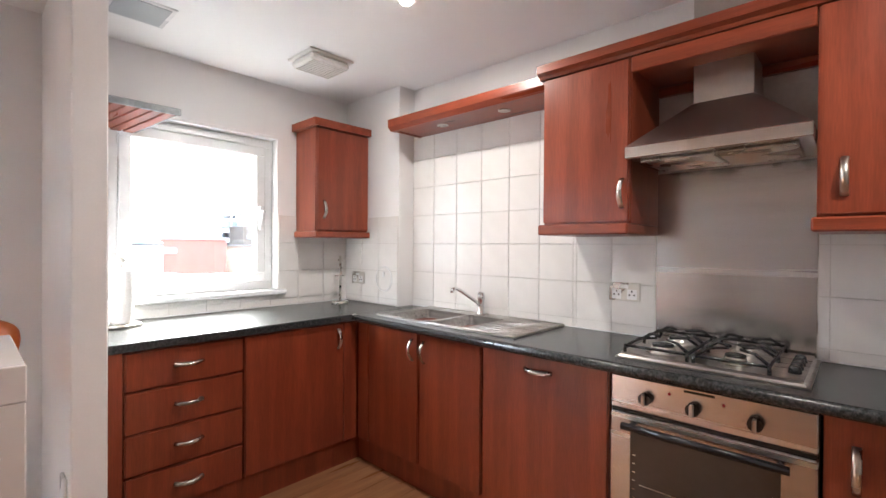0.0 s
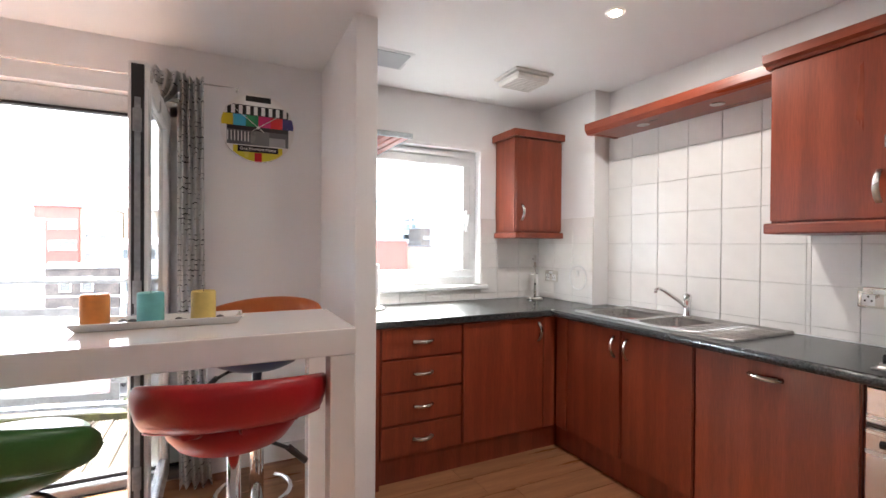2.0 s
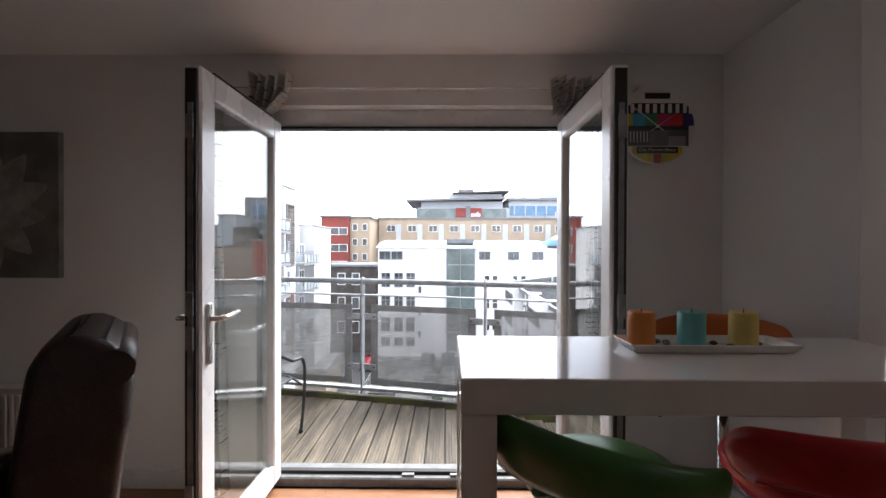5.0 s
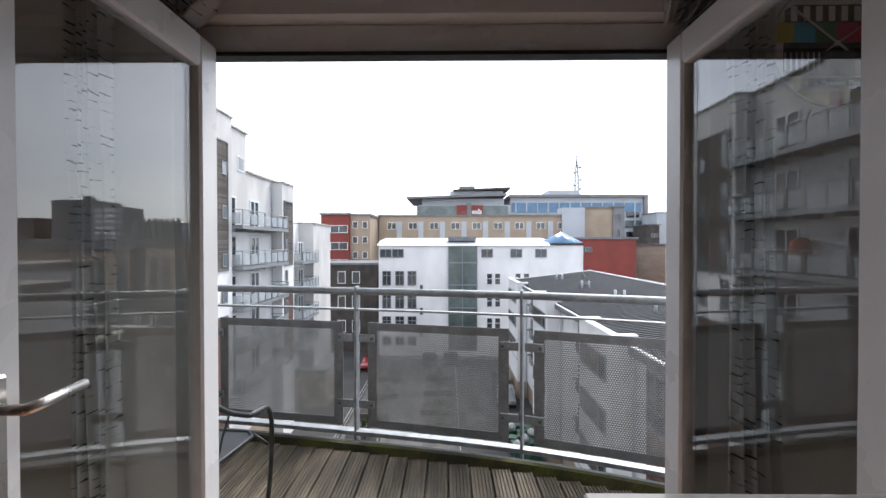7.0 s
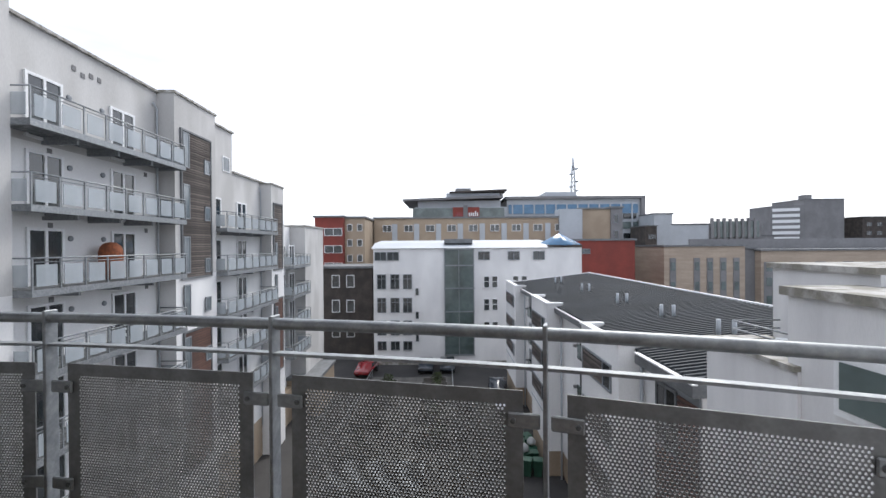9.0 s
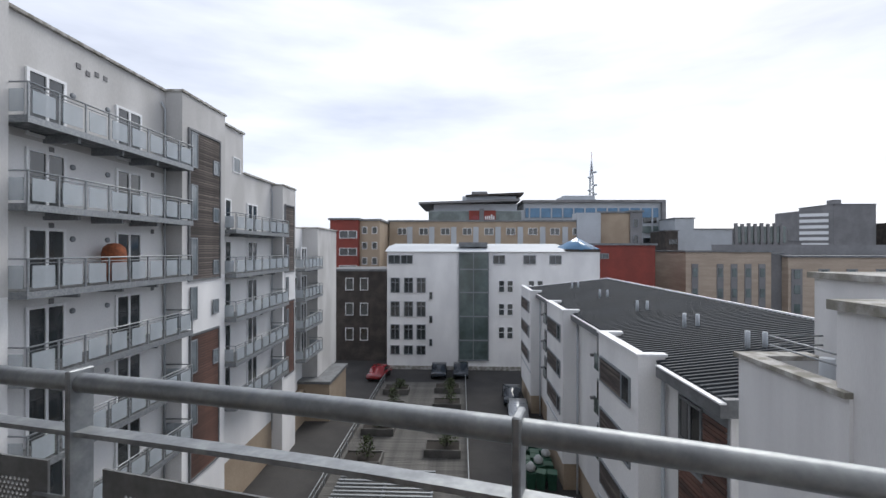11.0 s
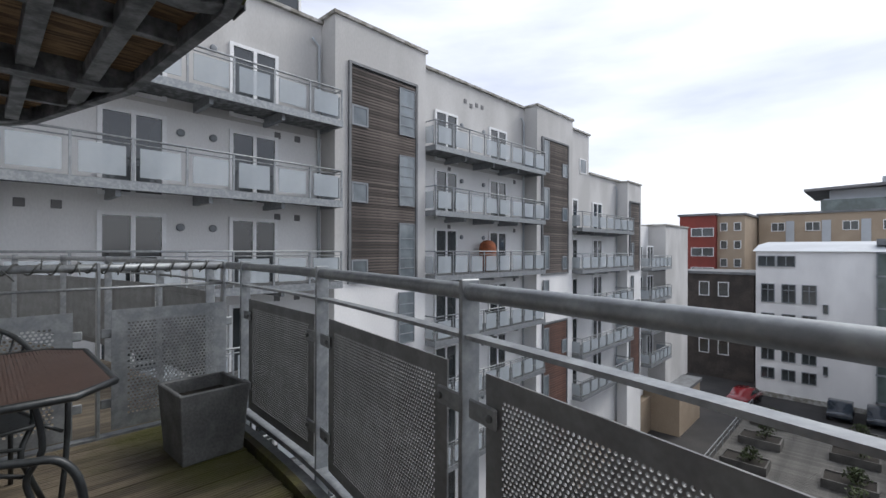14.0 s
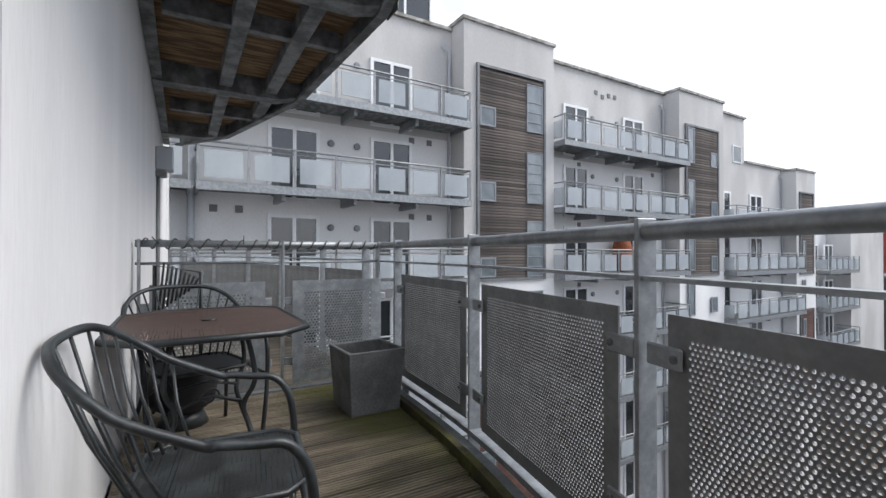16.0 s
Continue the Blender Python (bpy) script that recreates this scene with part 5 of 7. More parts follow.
for x in (-2.49, -4.66, -6.85):
    y1 = up_y(x) + 0.03
    b = prism([(0.2, UZ), (y1 - 0.28, UZ), (y1, UZ + 0.07), (y1, UZ + 0.2), (0.2, UZ + 0.2)], x - 0.085, x + 0.085, axis="x")
    part("cross_beam", b, steel_beam, up, "deep steel cross beam")
    part("end_plate", box(x - 0.095, x + 0.095, y1, y1 + 0.012, UZ + 0.05, UZ + 0.24, 0.003), steel_beam, up)
for x in (-1.4, -3.28, -5.75):
    part("secondary_beam", box(x - 0.04, x + 0.04, 0.32, up_y(x) - 0.075, UZ + 0.06, UZ + 0.2, 0.004), steel_beam, up)
for y in (0.82, 1.25):
    for xa, xb in ((-2.40, -0.36), (-4.57, -2.58), (-6.76, -4.75)):
        xe = xa
        while up_y(xe) - 0.08 < y and xe < xb - 0.3:
            xe += 0.1
        part("joist", box(xe, xb, y - 0.06, y + 0.06, UZ + 0.045, UZ + 0.175, 0.004), steel_beam, up, "steel joist")
x = -7.3
while x < -0.5:
    yy = min(up_y(x), up_y(x + 0.12)) - 0.03
    if yy > 0.45:
        prof = [(x, UZ + 0.235)]
        for q in range(5):
            prof += [(x + q * 0.0255, UZ + 0.203), (x + q * 0.0255 + 0.017, UZ + 0.203), (x + q * 0.0255 + 0.019, UZ + 0.212), (x + q * 0.0255 + 0.0235, UZ + 0.212)]
        b = prism(prof + [(x + 0.1245, UZ + 0.235)], 0.215, yy, axis="y")
        part("board", b, soffit_wood, up)
    x += 0.131

# deck boards, grooved, running out from the wall
x = -2.83
while x < 2.5:
    yy = min(arc_y(x), arc_y(x + 0.12)) - 0.14
    if yy > 0.34:
        lift = random.uniform(-0.001, 0.001)
        prof = [(x + 0.118, DECK_Z - 0.028), (x, DECK_Z - 0.028)]
        for q in range(6):
            g = x + 0.003 + q * 0.0195
            prof += [(g, DECK_Z - 0.007), (g + 0.001, DECK_Z + lift), (g + 0.0125, DECK_Z + lift), (g + 0.0135, DECK_Z - 0.007)]
        b = prism(prof, 0.205, yy, axis="y")
        part("plank", b, deck_wood, deck)
    x += 0.124

# planter
pl = thing("planter", "square grey cement planter box with dark soil", "planter", (-2.26, 1.45, DECK_Z), 2)
s, tt, hh = 0.18, 0.025, 0.375
b = bmesh.new()
vo = [[(-s * k, -s * k), (s * k, -s * k), (s * k, s * k), (-s * k, s * k)] for k in (0.86, 1.0)]
lo = [b.verts.new((*p, 0)) for p in vo[0]]
hi = [b.verts.new((*p, hh)) for p in vo[1]]
si = s - tt
ih = [b.verts.new((*p, hh)) for p in ((-si, -si), (si, -si), (si, si), (-si, si))]
il = [b.verts.new((*p, hh - 0.09)) for p in ((-si, -si), (si, -si), (si, si), (-si, si))]
b.faces.new(lo[::-1])
b.faces.new(il)
for k in range(4):
    n = (k + 1) % 4
    b.faces.new((lo[k], lo[n], hi[n], hi[k]))
    b.faces.new((hi[k], hi[n], ih[n], ih[k]))
    b.faces.new((ih[k], ih[n], il[n], il[k]))
bmesh.ops.bevel(b, geom=b.edges[:], offset=0.005, segments=1, affect="EDGES")
part("box", b, planter_conc, pl, local=True)
part("soil", box(-si, si, -si, si, hh - 0.089, hh - 0.075), soil, pl, local=True)


def mesh_sheet(w, d, pitch, r, cut=0.0):
    """A woven-looking steel sheet with square holes."""
    verts, faces = [], []
    nx, ny = int(w / pitch), int(d / pitch)
    for i in range(nx):
        for j in range(ny):
            xa, ya = -w / 2 + i * w / nx, -d / 2 + j * d / ny
            xb, yb = xa + w / nx, ya + d / ny
            cx, cy = (xa + xb) / 2, (ya + yb) / 2
            if abs(cx) > w / 2 - cut and abs(cy) > d / 2 - cut and (abs(cx) - (w / 2 - cut)) + (abs(cy) - (d / 2 - cut)) > cut:
                continue
            n = len(verts)
            verts += [(xa, ya, 0), (xb, ya, 0), (xb, yb, 0), (xa, yb, 0), (cx - r, cy, 0), (cx, cy - r, 0), (cx + r, cy, 0), (cx, cy + r, 0)]
            faces += [(n, n + 1, n + 5), (n + 1, n + 6, n + 5), (n + 1, n + 2, n + 6), (n + 2, n + 7, n + 6), (n + 2, n + 3, n + 7), (n + 3, n + 4, n + 7), (n + 3, n, n + 4), (n, n + 5, n + 4)]
    return verts, faces


def sheet_mesh(name, w, d, pitch, r, material, cut=0.0):
    verts, faces = mesh_sheet(w, d, pitch, r, cut)
    n = len(verts)
    verts = verts + [(x, y, z - 0.004) for x, y, z in verts]
    faces = faces + [tuple(i + n for i in f[::-1]) for f in faces]
    me = bpy.data.meshes.new(name)
    me.from_pydata(verts, [], faces)
    me.materials.append(material)
    return me


def smooth_line(points, n=4):
    """A rounded line in space through the points."""
    p = [Vector(q) for q in points]
    out = []
    for i in range(len(p) - 1):
        p0, p1, p2, p3 = [p[min(max(i + k, 0), len(p) - 1)] for k in (-1, 0, 1, 2)]
        for k in range(n):
            t = k / n
            out.append(tuple(0.5 * ((2 * p1) + (p2 - p0) * t + (2 * p0 - 5 * p1 + 4 * p2 - p3) * t * t + (3 * p1 - p0 - 3 * p2 + p3) * t ** 3)))
    return out + [tuple(p[-1])]


# garden table with clipped corners
TX, TY, TZ = -1.90, 0.56, 0.675
gt = thing("garden_table", "dark steel mesh garden table with clipped corners", "table", (TX, TY, DECK_Z))
tw, td, cc = 0.94, 0.72, 0.13
outline = [(-tw / 2 + cc, -td / 2), (tw / 2 - cc, -td / 2), (tw / 2, -td / 2 + cc), (tw / 2, td / 2 - cc), (tw / 2 - cc, td / 2), (-tw / 2 + cc, td / 2), (-tw / 2, td / 2 - cc), (-tw / 2, -td / 2 + cc)]
top_h = TZ - DECK_Z
shared("tabletop", sheet_mesh("tabletop", tw - 0.01, td - 0.01, 0.012, 0.0034, mesh_brown, cc), gt, Matrix.Translation((0, 0, top_h - 0.006)), "rust-brown steel mesh top")
b = tube([(x, y, top_h - 0.014) for x, y in outline], 0.014, 8, closed=True)
part("rim", b, iron_black, gt, "rounded black steel rim", local=True)
part("parasol_ring", lathe([(0.028, 0), (0.034, 0), (0.034, 0.006), (0.028, 0.006)], (0, 0, top_h - 0.006), 16), iron_black, gt, local=True)
for sx in (-1, 1):
    for sy in (-1, 1):
        pts = [(sx * 0.14, sy * 0.12, top_h - 0.03), (sx * 0.17, sy * 0.15, top_h - 0.10), (sx * 0.20, sy * 0.17, top_h - 0.25), (sx * 0.16, sy * 0.13, top_h * 0.45), (sx * 0.17, sy * 0.15, 0.2), (sx * 0.25, sy * 0.21, 0.02), (sx * 0.26, sy * 0.22, 0.0)]
        part("leg", tube(smooth_line(pts), 0.011, 8), iron_black, gt, local=True)
    part("stretcher", tube([(sx * 0.16, -0.14, 0.3), (sx * 0.12, 0, 0.34), (sx * 0.16, 0.14, 0.3)], 0.008, 6), iron_black, gt, local=True)

# garden chairs with barrel backs
SEAT_ME = sheet_mesh("seat", 0.43, 0.42, 0.0125, 0.0040, iron_black, 0.05)


def garden_chair(at, turn, label):
    """Seat faces local -y; the bowed back stands at +y."""
    c = thing("garden_chair", label, "chair", (at[0], at[1], DECK_Z), turn, group="garden chairs")
    c.matrix_world = WM[c] = WM[c] @ Matrix.Diagonal((0.94, 0.94, 0.93, 1))
    sh = 0.42
    seat = shared("seat", SEAT_ME, c, Matrix.Translation((0, 0, sh)))
    part("seat_rim", tube([(-0.16, -0.215, sh), (0.16, -0.215, sh), (0.215, -0.16, sh), (0.215, 0.16, sh), (0.16, 0.215, sh), (-0.16, 0.215, sh), (-0.215, 0.16, sh), (-0.215, -0.16, sh)], 0.010, 8, closed=True), iron_black, c, local=True)
    back = []
    for k in range(15):
        a = math.pi * k / 14
        px = -0.305 * math.copysign(abs(math.cos(a)) ** 0.62, math.cos(a))
        lift = max(math.sin(a), 0.0)
        back.append((px, 0.02 + 0.325 * lift ** 0.55, 0.605 + 0.22 * lift ** 0.8))
    arm_l = [(-0.27, -0.20, 0.0), (-0.285, -0.22, 0.25), (-0.295, -0.21, 0.48), (-0.30, -0.16, 0.575), (-0.305, -0.08, 0.592), (-0.307, -0.01, 0.602)]
    arm_r = [(-x, y, z) for x, y, z in arm_l]
    part("back_hoop", tube(smooth_line(arm_l + back + arm_r[::-1]), 0.0125, 8), iron_black, c, "bowed steel hoop of arms and back", local=True)
    for k in range(1, 14):
        a = math.pi * (k + 0.0) / 14
        top = back[k]
        bx = -0.20 * math.cos(a)
        by = 0.03 + 0.185 * math.sin(a) ** 0.7
        part("spindle", tube([(bx, by, sh), ((bx + top[0]) / 2, (by + top[1]) / 2 + 0.012, (sh + top[2]) / 2), top], 0.005, 5), iron_black, c, local=True)
    for sx in (-1, 1):
        part("back_leg", tube([(sx * 0.20, 0.12, sh), (sx * 0.22, 0.18, 0.22), (sx * 0.25, 0.27, 0.0)], 0.011, 8), iron_black, c, local=True)
        part("brace", tube([(sx * 0.275, -0.21, 0.36), (sx * 0.19, -0.20, sh)], 0.009, 6), iron_black, c, local=True)
        part("foot", lathe([(0.016, 0.0), (0.018, 0.012), (0.012, 0.03)], (sx * 0.27, -0.20, 0), 8), iron_black, c, local=True)
    part("scroll", tube([(0.05 * math.cos(k * 0.5) * (1 - k / 22), -0.19, 0.28 + 0.05 * math.sin(k * 0.5) * (1 - k / 22)) for k in range(20)], 0.005, 5), iron_black, c, local=True)
    return c


garden_chair((-0.91, 0.545), 173, "dark steel garden chair with barrel back and mesh seat")
garden_chair((-2.2, 0.52), 106, "dark steel garden chair with barrel back behind the garden table")

# folded recliner and grill tucked against the wall
rc = thing("folding_chair", "folded black slatted chair leaning on the divider", "chair", (-2.72, 0.42, DECK_Z))
for k in range(9):
    part("slat", tube([(-2.76 + 0.012 * k, 0.33 + k * 0.022, 0.62 + 0.018 * k), (-2.72 + 0.012 * k, 0.36 + k * 0.022, 0.92 - 0.012 * k)], 0.007, 5), gasket, rc)
part("frame", tube([(-2.77, 0.31, 0.0 + DECK_Z), (-2.77, 0.31, 0.9), (-2.64, 0.55, 0.86), (-2.64, 0.55, DECK_Z)], 0.011, 6), iron_black, rc)
gr = thing("bucket_barbecue", "small black barbecue pot under the table", "barbecue", (-2.5, 0.46, DECK_Z))
part("bowl", lathe([(0.10, 0.08), (0.16, 0.12), (0.18, 0.24), (0.17, 0.30), (0.12, 0.34), (0.02, 0.37)], (0, 0, 0), 20), gasket, gr, local=True)
part("stand", lathe([(0.12, 0.0), (0.13, 0.0), (0.10, 0.08), (0.09, 0.08)], (0, 0, 0), 16), iron_black, gr, local=True)
part("tag", box(0.10, 0.16, -0.12, -0.10, 0.26, 0.33, 0.004), panel_grey, gr, "pale blue paper tag", local=True)

# fittings on the outer wall
lb = thing("wall_lamp", "grey box lamp on the outer wall", "lamp", (-5.6, 0.19, 1.9))
part("housing", box(-5.7, -5.45, 0.19, 0.36, 1.90, 2.16, 0.012), panel_grey, lb)
part("bracket", box(-5.66, -5.49, 0.19, 0.3, 1.83, 1.90, 0.008), galv_dull, lb)
part("cable", tube([(-5.57, 0.215, 1.84), (-5.57, 0.215, DECK_Z - 0.2)], 0.02, 6), galv_dull, lb)
dp = thing("drainpipe", "pale grey drainpipe on the outer wall", "pipe", (-12.2, 0.62, DECK_Z))
part("pipe", tube([(-12.2, 0.62, GZ), (-12.2, 0.62, 8.6)], 0.085, 10), panel_grey, dp)
part("collar", tube([(-12.2, 0.62, 1.3), (-12.2, 0.62, 1.42)], 0.10, 10), panel_grey, dp)


# ---- living room materials ----
gloss_white = paint("white_gloss_lacquer", (0.82, 0.80, 0.78), 0.08, vary=0.01, scale=2, fine=30, bump=0.0, coat=0.5, rvary=0.03)
chrome = paint("polished_chrome", (0.72, 0.72, 0.72), 0.08, metal=1.0, vary=0.02, bump=0.0, rvary=0.03)
red_vinyl = paint("red_vinyl", (0.40, 0.012, 0.018), 0.34, vary=0.06, scale=6, fine=120, bump=0.06)
green_vinyl = paint("green_vinyl", (0.045, 0.155, 0.038), 0.34, vary=0.06, scale=6, fine=120, bump=0.06)
orange_vinyl = paint("orange_vinyl", (0.60, 0.14, 0.025), 0.36, vary=0.06, scale=6, fine=120, bump=0.06)
navy_vinyl = paint("navy_vinyl", (0.035, 0.04, 0.10), 0.4, vary=0.06, scale=6, fine=120, bump=0.06)
brown_leather = paint("dark_brown_leather", (0.045, 0.030, 0.029), 0.42, vary=0.18, scale=7, fine=110, bump=0.22, second=(0.028, 0.019, 0.018))
wax_o = paint("orange_wax", (0.75, 0.26, 0.05), 0.5, vary=0.06, bump=0.02)
wax_t = paint("turquoise_wax", (0.16, 0.50, 0.50), 0.5, vary=0.06, bump=0.02)
wax_y = paint("yellow_wax", (0.72, 0.55, 0.16), 0.5, vary=0.06, bump=0.02)
pebble_mat = paint("grey_pebble", (0.12, 0.10, 0.09), 0.6, vary=0.2, island=0.5)
radiator_white = paint("radiator_enamel", (0.72, 0.70, 0.67), 0.35, vary=0.02, bump=0.0)
black_card = paint("printed_black", (0.02, 0.02, 0.022), 0.3, vary=0.05, bump=0.0)
laminate = paint("oak_laminate_plank", (0.36, 0.175, 0.085), 0.30, vary=0.14, scale=2.5, fine=26, stretch=(0.7, 7, 7), bump=0.03, second=(0.27, 0.12, 0.055), island=0.16)


def birch_print(name):
    """White cloth with short broken dark strokes like birch bark."""
    m = paint(name, (0.84, 0.835, 0.82), 0.85, vary=0.03, bump=0.05)
    nt = m.node_tree
    n, l = nt.nodes, nt.links
    p = n["Principled BSDF"]
    tc = n.new("ShaderNodeTexCoord")
    mp = n.new("ShaderNodeMapping")
    mp.inputs["Scale"].default_value = (16.0, 16.0, 45.0)
    no = n.new("ShaderNodeTexNoise")
    no.inputs["Scale"].default_value = 1.0
    no.inputs["Detail"].default_value = 1
    wv = n.new("ShaderNodeTexWave")
    wv.bands_direction = "Z"
    wv.inputs["Scale"].default_value = 11.5
    wv.inputs["Distortion"].default_value = 3.2
    wv.inputs["Detail"].default_value = 2
    wv.inputs["Detail Scale"].default_value = 1.6
    br = n.new("ShaderNodeMath")
    br.operation = "MULTIPLY_ADD"
    br.inputs[1].default_value = 0.9
    cr = n.new("ShaderNodeValToRGB")
    cr.color_ramp.elements[0].position, cr.color_ramp.elements[0].color = 0.88, (0, 0, 0, 1)
    cr.color_ramp.elements[1].position, cr.color_ramp.elements[1].color = 0.94, (1, 1, 1, 1)
    ad = n.new("ShaderNodeMath")
    ad.operation = "MULTIPLY"
    ad.inputs[1].default_value = 0.62
    l.new(tc.outputs["Object"], wv.inputs["Vector"])
    l.new(wv.outputs["Fac"], ad.inputs[0])
    l.new(no.outputs["Fac"], br.inputs[0])
    br.inputs[1].default_value = 0.55
    l.new(ad.outputs["Value"], br.inputs[2])
    mx = n.new("ShaderNodeMixRGB")
    mx.inputs["Color2"].default_value = (0.035, 0.035, 0.04, 1)
    old = p.inputs["Base Color"].links[0].from_socket
    l.new(tc.outputs["Object"], mp.inputs["Vector"])
    l.new(mp.outputs["Vector"], no.inputs["Vector"])
    l.new(br.outputs["Value"], cr.inputs["Fac"])
    l.new(cr.outputs["Color"], mx.inputs["Fac"])
    l.new(old, mx.inputs["Color1"])
    l.new(mx.outputs["Color"], p.inputs["Base Color"])
    return m


curtain_cloth = birch_print("birch_print_cloth")

# ---- bar table ----
tb = thing("bar_table", "high white gloss bar table with square legs", "table", (1.09, -1.195, 0))
X0, X1, Y0, Y1, TT = 0.434, 1.746, -1.44, -0.945, 1.042
part("tabletop", box(X0, X1, Y0, Y1, 0.957, TT, 0.003), gloss_white, tb)
for xa in (X0, X1 - 0.085):
    for ya in (Y0, Y1 - 0.085):
        part("leg", box(xa + 0.001, xa + 0.084, ya + 0.001, ya + 0.084, 0.0, 0.955, 0.003), gloss_white, tb)

# tray with candles and pebbles
ty = thing("tray", "long white ceramic tray on the bar table", "tray", (1.17, -1.12, TT))
b = bmesh.new()
n0, n1 = (-0.235, 0.235), (-0.07, 0.07)
rings = []
for (ix, iy, z) in ((0.225, 0.062, 0.0), (0.245, 0.078, 0.026), (0.238, 0.071, 0.026), (0.222, 0.058, 0.007)):
    rings.append([b.verts.new((sx * ix, sy * iy, z)) for sx, sy in ((-1, -1), (1, -1), (1, 1), (-1, 1))])
for r0, r1 in zip(rings, rings[1:]):
    for k in range(4):
        b.faces.new((r0[k], r0[(k + 1) % 4], r1[(k + 1) % 4], r1[k]))
b.faces.new(rings[0][::-1])
b.faces.new(rings[-1])
bmesh.ops.recalc_face_normals(b, faces=b.faces[:])
bmesh.ops.bevel(b, geom=b.edges[:], offset=0.0015, segments=1, affect="EDGES")
part("dish", b, gloss_white, ty, local=True)
for x, m, nm in ((0.985, wax_o, "thick orange pillar candle"), (1.135, wax_t, "thick turquoise pillar candle"), (1.29, wax_y, "thick yellow pillar candle")):
    c = thing("candle", nm + " standing on the tray", "candle", (x, -1.12, TT + 0.008), group="candles on the tray")
    part("wax", lathe([(0.037, 0), (0.039, 0.003), (0.039, 0.098), (0.036, 0.103), (0.028, 0.101), (0.004, 0.098)], seg=28), m, c, local=True, smooth=False)
    part("wick", tube([(0, 0, 0.098), (0.001, 0.001, 0.112)], 0.0012, 5), black_card, c, local=True)
rnd = random.Random(5)
for k in range(26):
    x = 0.965 + 0.40 * rnd.random()
    y = -1.165 + 0.09 * rnd.random()
    if min(abs(x - q) for q in (0.985, 1.135, 1.29)) < 0.05:
        continue
    r = rnd.uniform(0.008, 0.014)
    pb = part("pebble", lathe([(r * 0.5, 0), (r, r * 0.35), (r * 0.8, r * 0.75), (r * 0.2, r)], (x, y, TT + 0.007), 9), pebble_mat)
    tagged(pb, "small smooth grey brown pebble on the tray", "pebble", "pebbles on the tray")


# ---- bar stools ----
def bar_stool(at, turn, vinyl, seat_vinyl, label, lift=0.0, tilt=0.02):
    """The back of the shell is at local -y."""
    s = thing("bar_stool", label, "bar stool", (at[0], at[1], 0), turn, group="bar stools")
    part("base", lathe([(0.205, 0.0), (0.205, 0.008), (0.17, 0.016), (0.05, 0.03), (0.035, 0.06)], seg=36), chrome, s, "round chrome base plate", local=True)
    part("column", lathe([(0.030, 0.05), (0.030, 0.42), (0.027, 0.43), (0.022, 0.44), (0.022, 0.66 + lift)], seg=18), chrome, s, local=True)
    part("foot_ring", tube([(0.15 * math.sin(a), 0.10 + 0.15 * math.cos(a), 0.25) for a in [math.radians(k) for k in range(-150, 151, 15)]], 0.010, 8), chrome, s, local=True)
    part("foot_bar", tube([(0, 0.02, 0.25), (0, -0.035, 0.25)], 0.012, 8), chrome, s, local=True)
    h = lift - 0.075
    part("lever", tube([(0.02, 0, 0.72 + h), (0.12, -0.02, 0.705 + h), (0.20, -0.03, 0.66 + h)], 0.007, 8), black_card, s, "black height lever", local=True)
    part("lever_grip", tube([(0.17, -0.026, 0.68 + h), (0.23, -0.035, 0.62 + h)], 0.012, 8), black_card, s, local=True)
    part("seat", lathe([(0.05, 0.648 + lift), (0.12, 0.655 + lift), (0.17, 0.678 + lift), (0.198, 0.715 + lift), (0.205, 0.745 + lift), (0.193, 0.768 + lift), (0.15, 0.78 + lift), (0.02, 0.775 + lift)], seg=36), seat_vinyl, s, "padded round seat", local=True, smooth=True)
    b = bmesh.new()
    rows = []
    N, A = 44, 80
    for i in range(N + 1):
        deg = -A + 2 * A * i / N
        a = math.radians(deg)
        c = 1 - (abs(deg) / A) ** 2
        end = min(1.0, (A - abs(deg)) / 16)
        end = math.sqrt(max(1 - (1 - end) ** 2, 0.02))
        zt = 0.878 + 0.055 * c + lift - tilt * math.sin(a)
        zb = 0.742 + 0.05 * c + lift - 0.5 * tilt * math.sin(a)
        zm, zh = (zt + zb) / 2, (zt - zb) / 2 * end
        R = 0.258 + 0.012 * c
        th = (0.020 + 0.014 * c) * (0.5 + 0.5 * end)
        sx, sy = math.sin(a), -math.cos(a)
        prof = []
        for k in range(14):
            q = math.tau * k / 14
            sn = math.sin(q)
            zz = zm + zh * math.copysign(abs(sn) ** 0.7, sn)
            rr = R + 0.030 * (zz - zb) / 0.15 + th * math.cos(q)
            prof.append(b.verts.new((sx * rr, sy * rr, zz)))
        rows.append(prof)
    for r0, r1 in zip(rows, rows[1:]):
        for k in range(14):
            f = b.faces.new((r0[k], r1[k], r1[(k + 1) % 14], r0[(k + 1) % 14]))
            f.smooth = True
    b.faces.new(rows[0])
    b.faces.new(rows[-1][::-1])
    bmesh.ops.recalc_face_normals(b, faces=b.faces[:])
    part("backrest", b, vinyl, s, "curved padded backrest", local=True)
    seam = [(math.sin(a) * 0.279, -math.cos(a) * 0.284, 0.750 + 0.05 * (1 - (a / 1.396) ** 2) + lift - 0.5 * tilt * math.sin(a)) for a in [math.radians(k) for k in range(-64, 65, 8)]]
    part("seam", tube(seam, 0.0035, 5), vinyl, s, local=True)
    for k in (-35, 0, 35):
        a = math.radians(k)
        part("back_bracket", tube([(math.sin(a) * 0.15, -math.cos(a) * 0.15, 0.745 + lift), (math.sin(a) * 0.262, -math.cos(a) * 0.262, 0.78 + lift)], 0.012, 8), seat_vinyl, s, local=True)
    return s


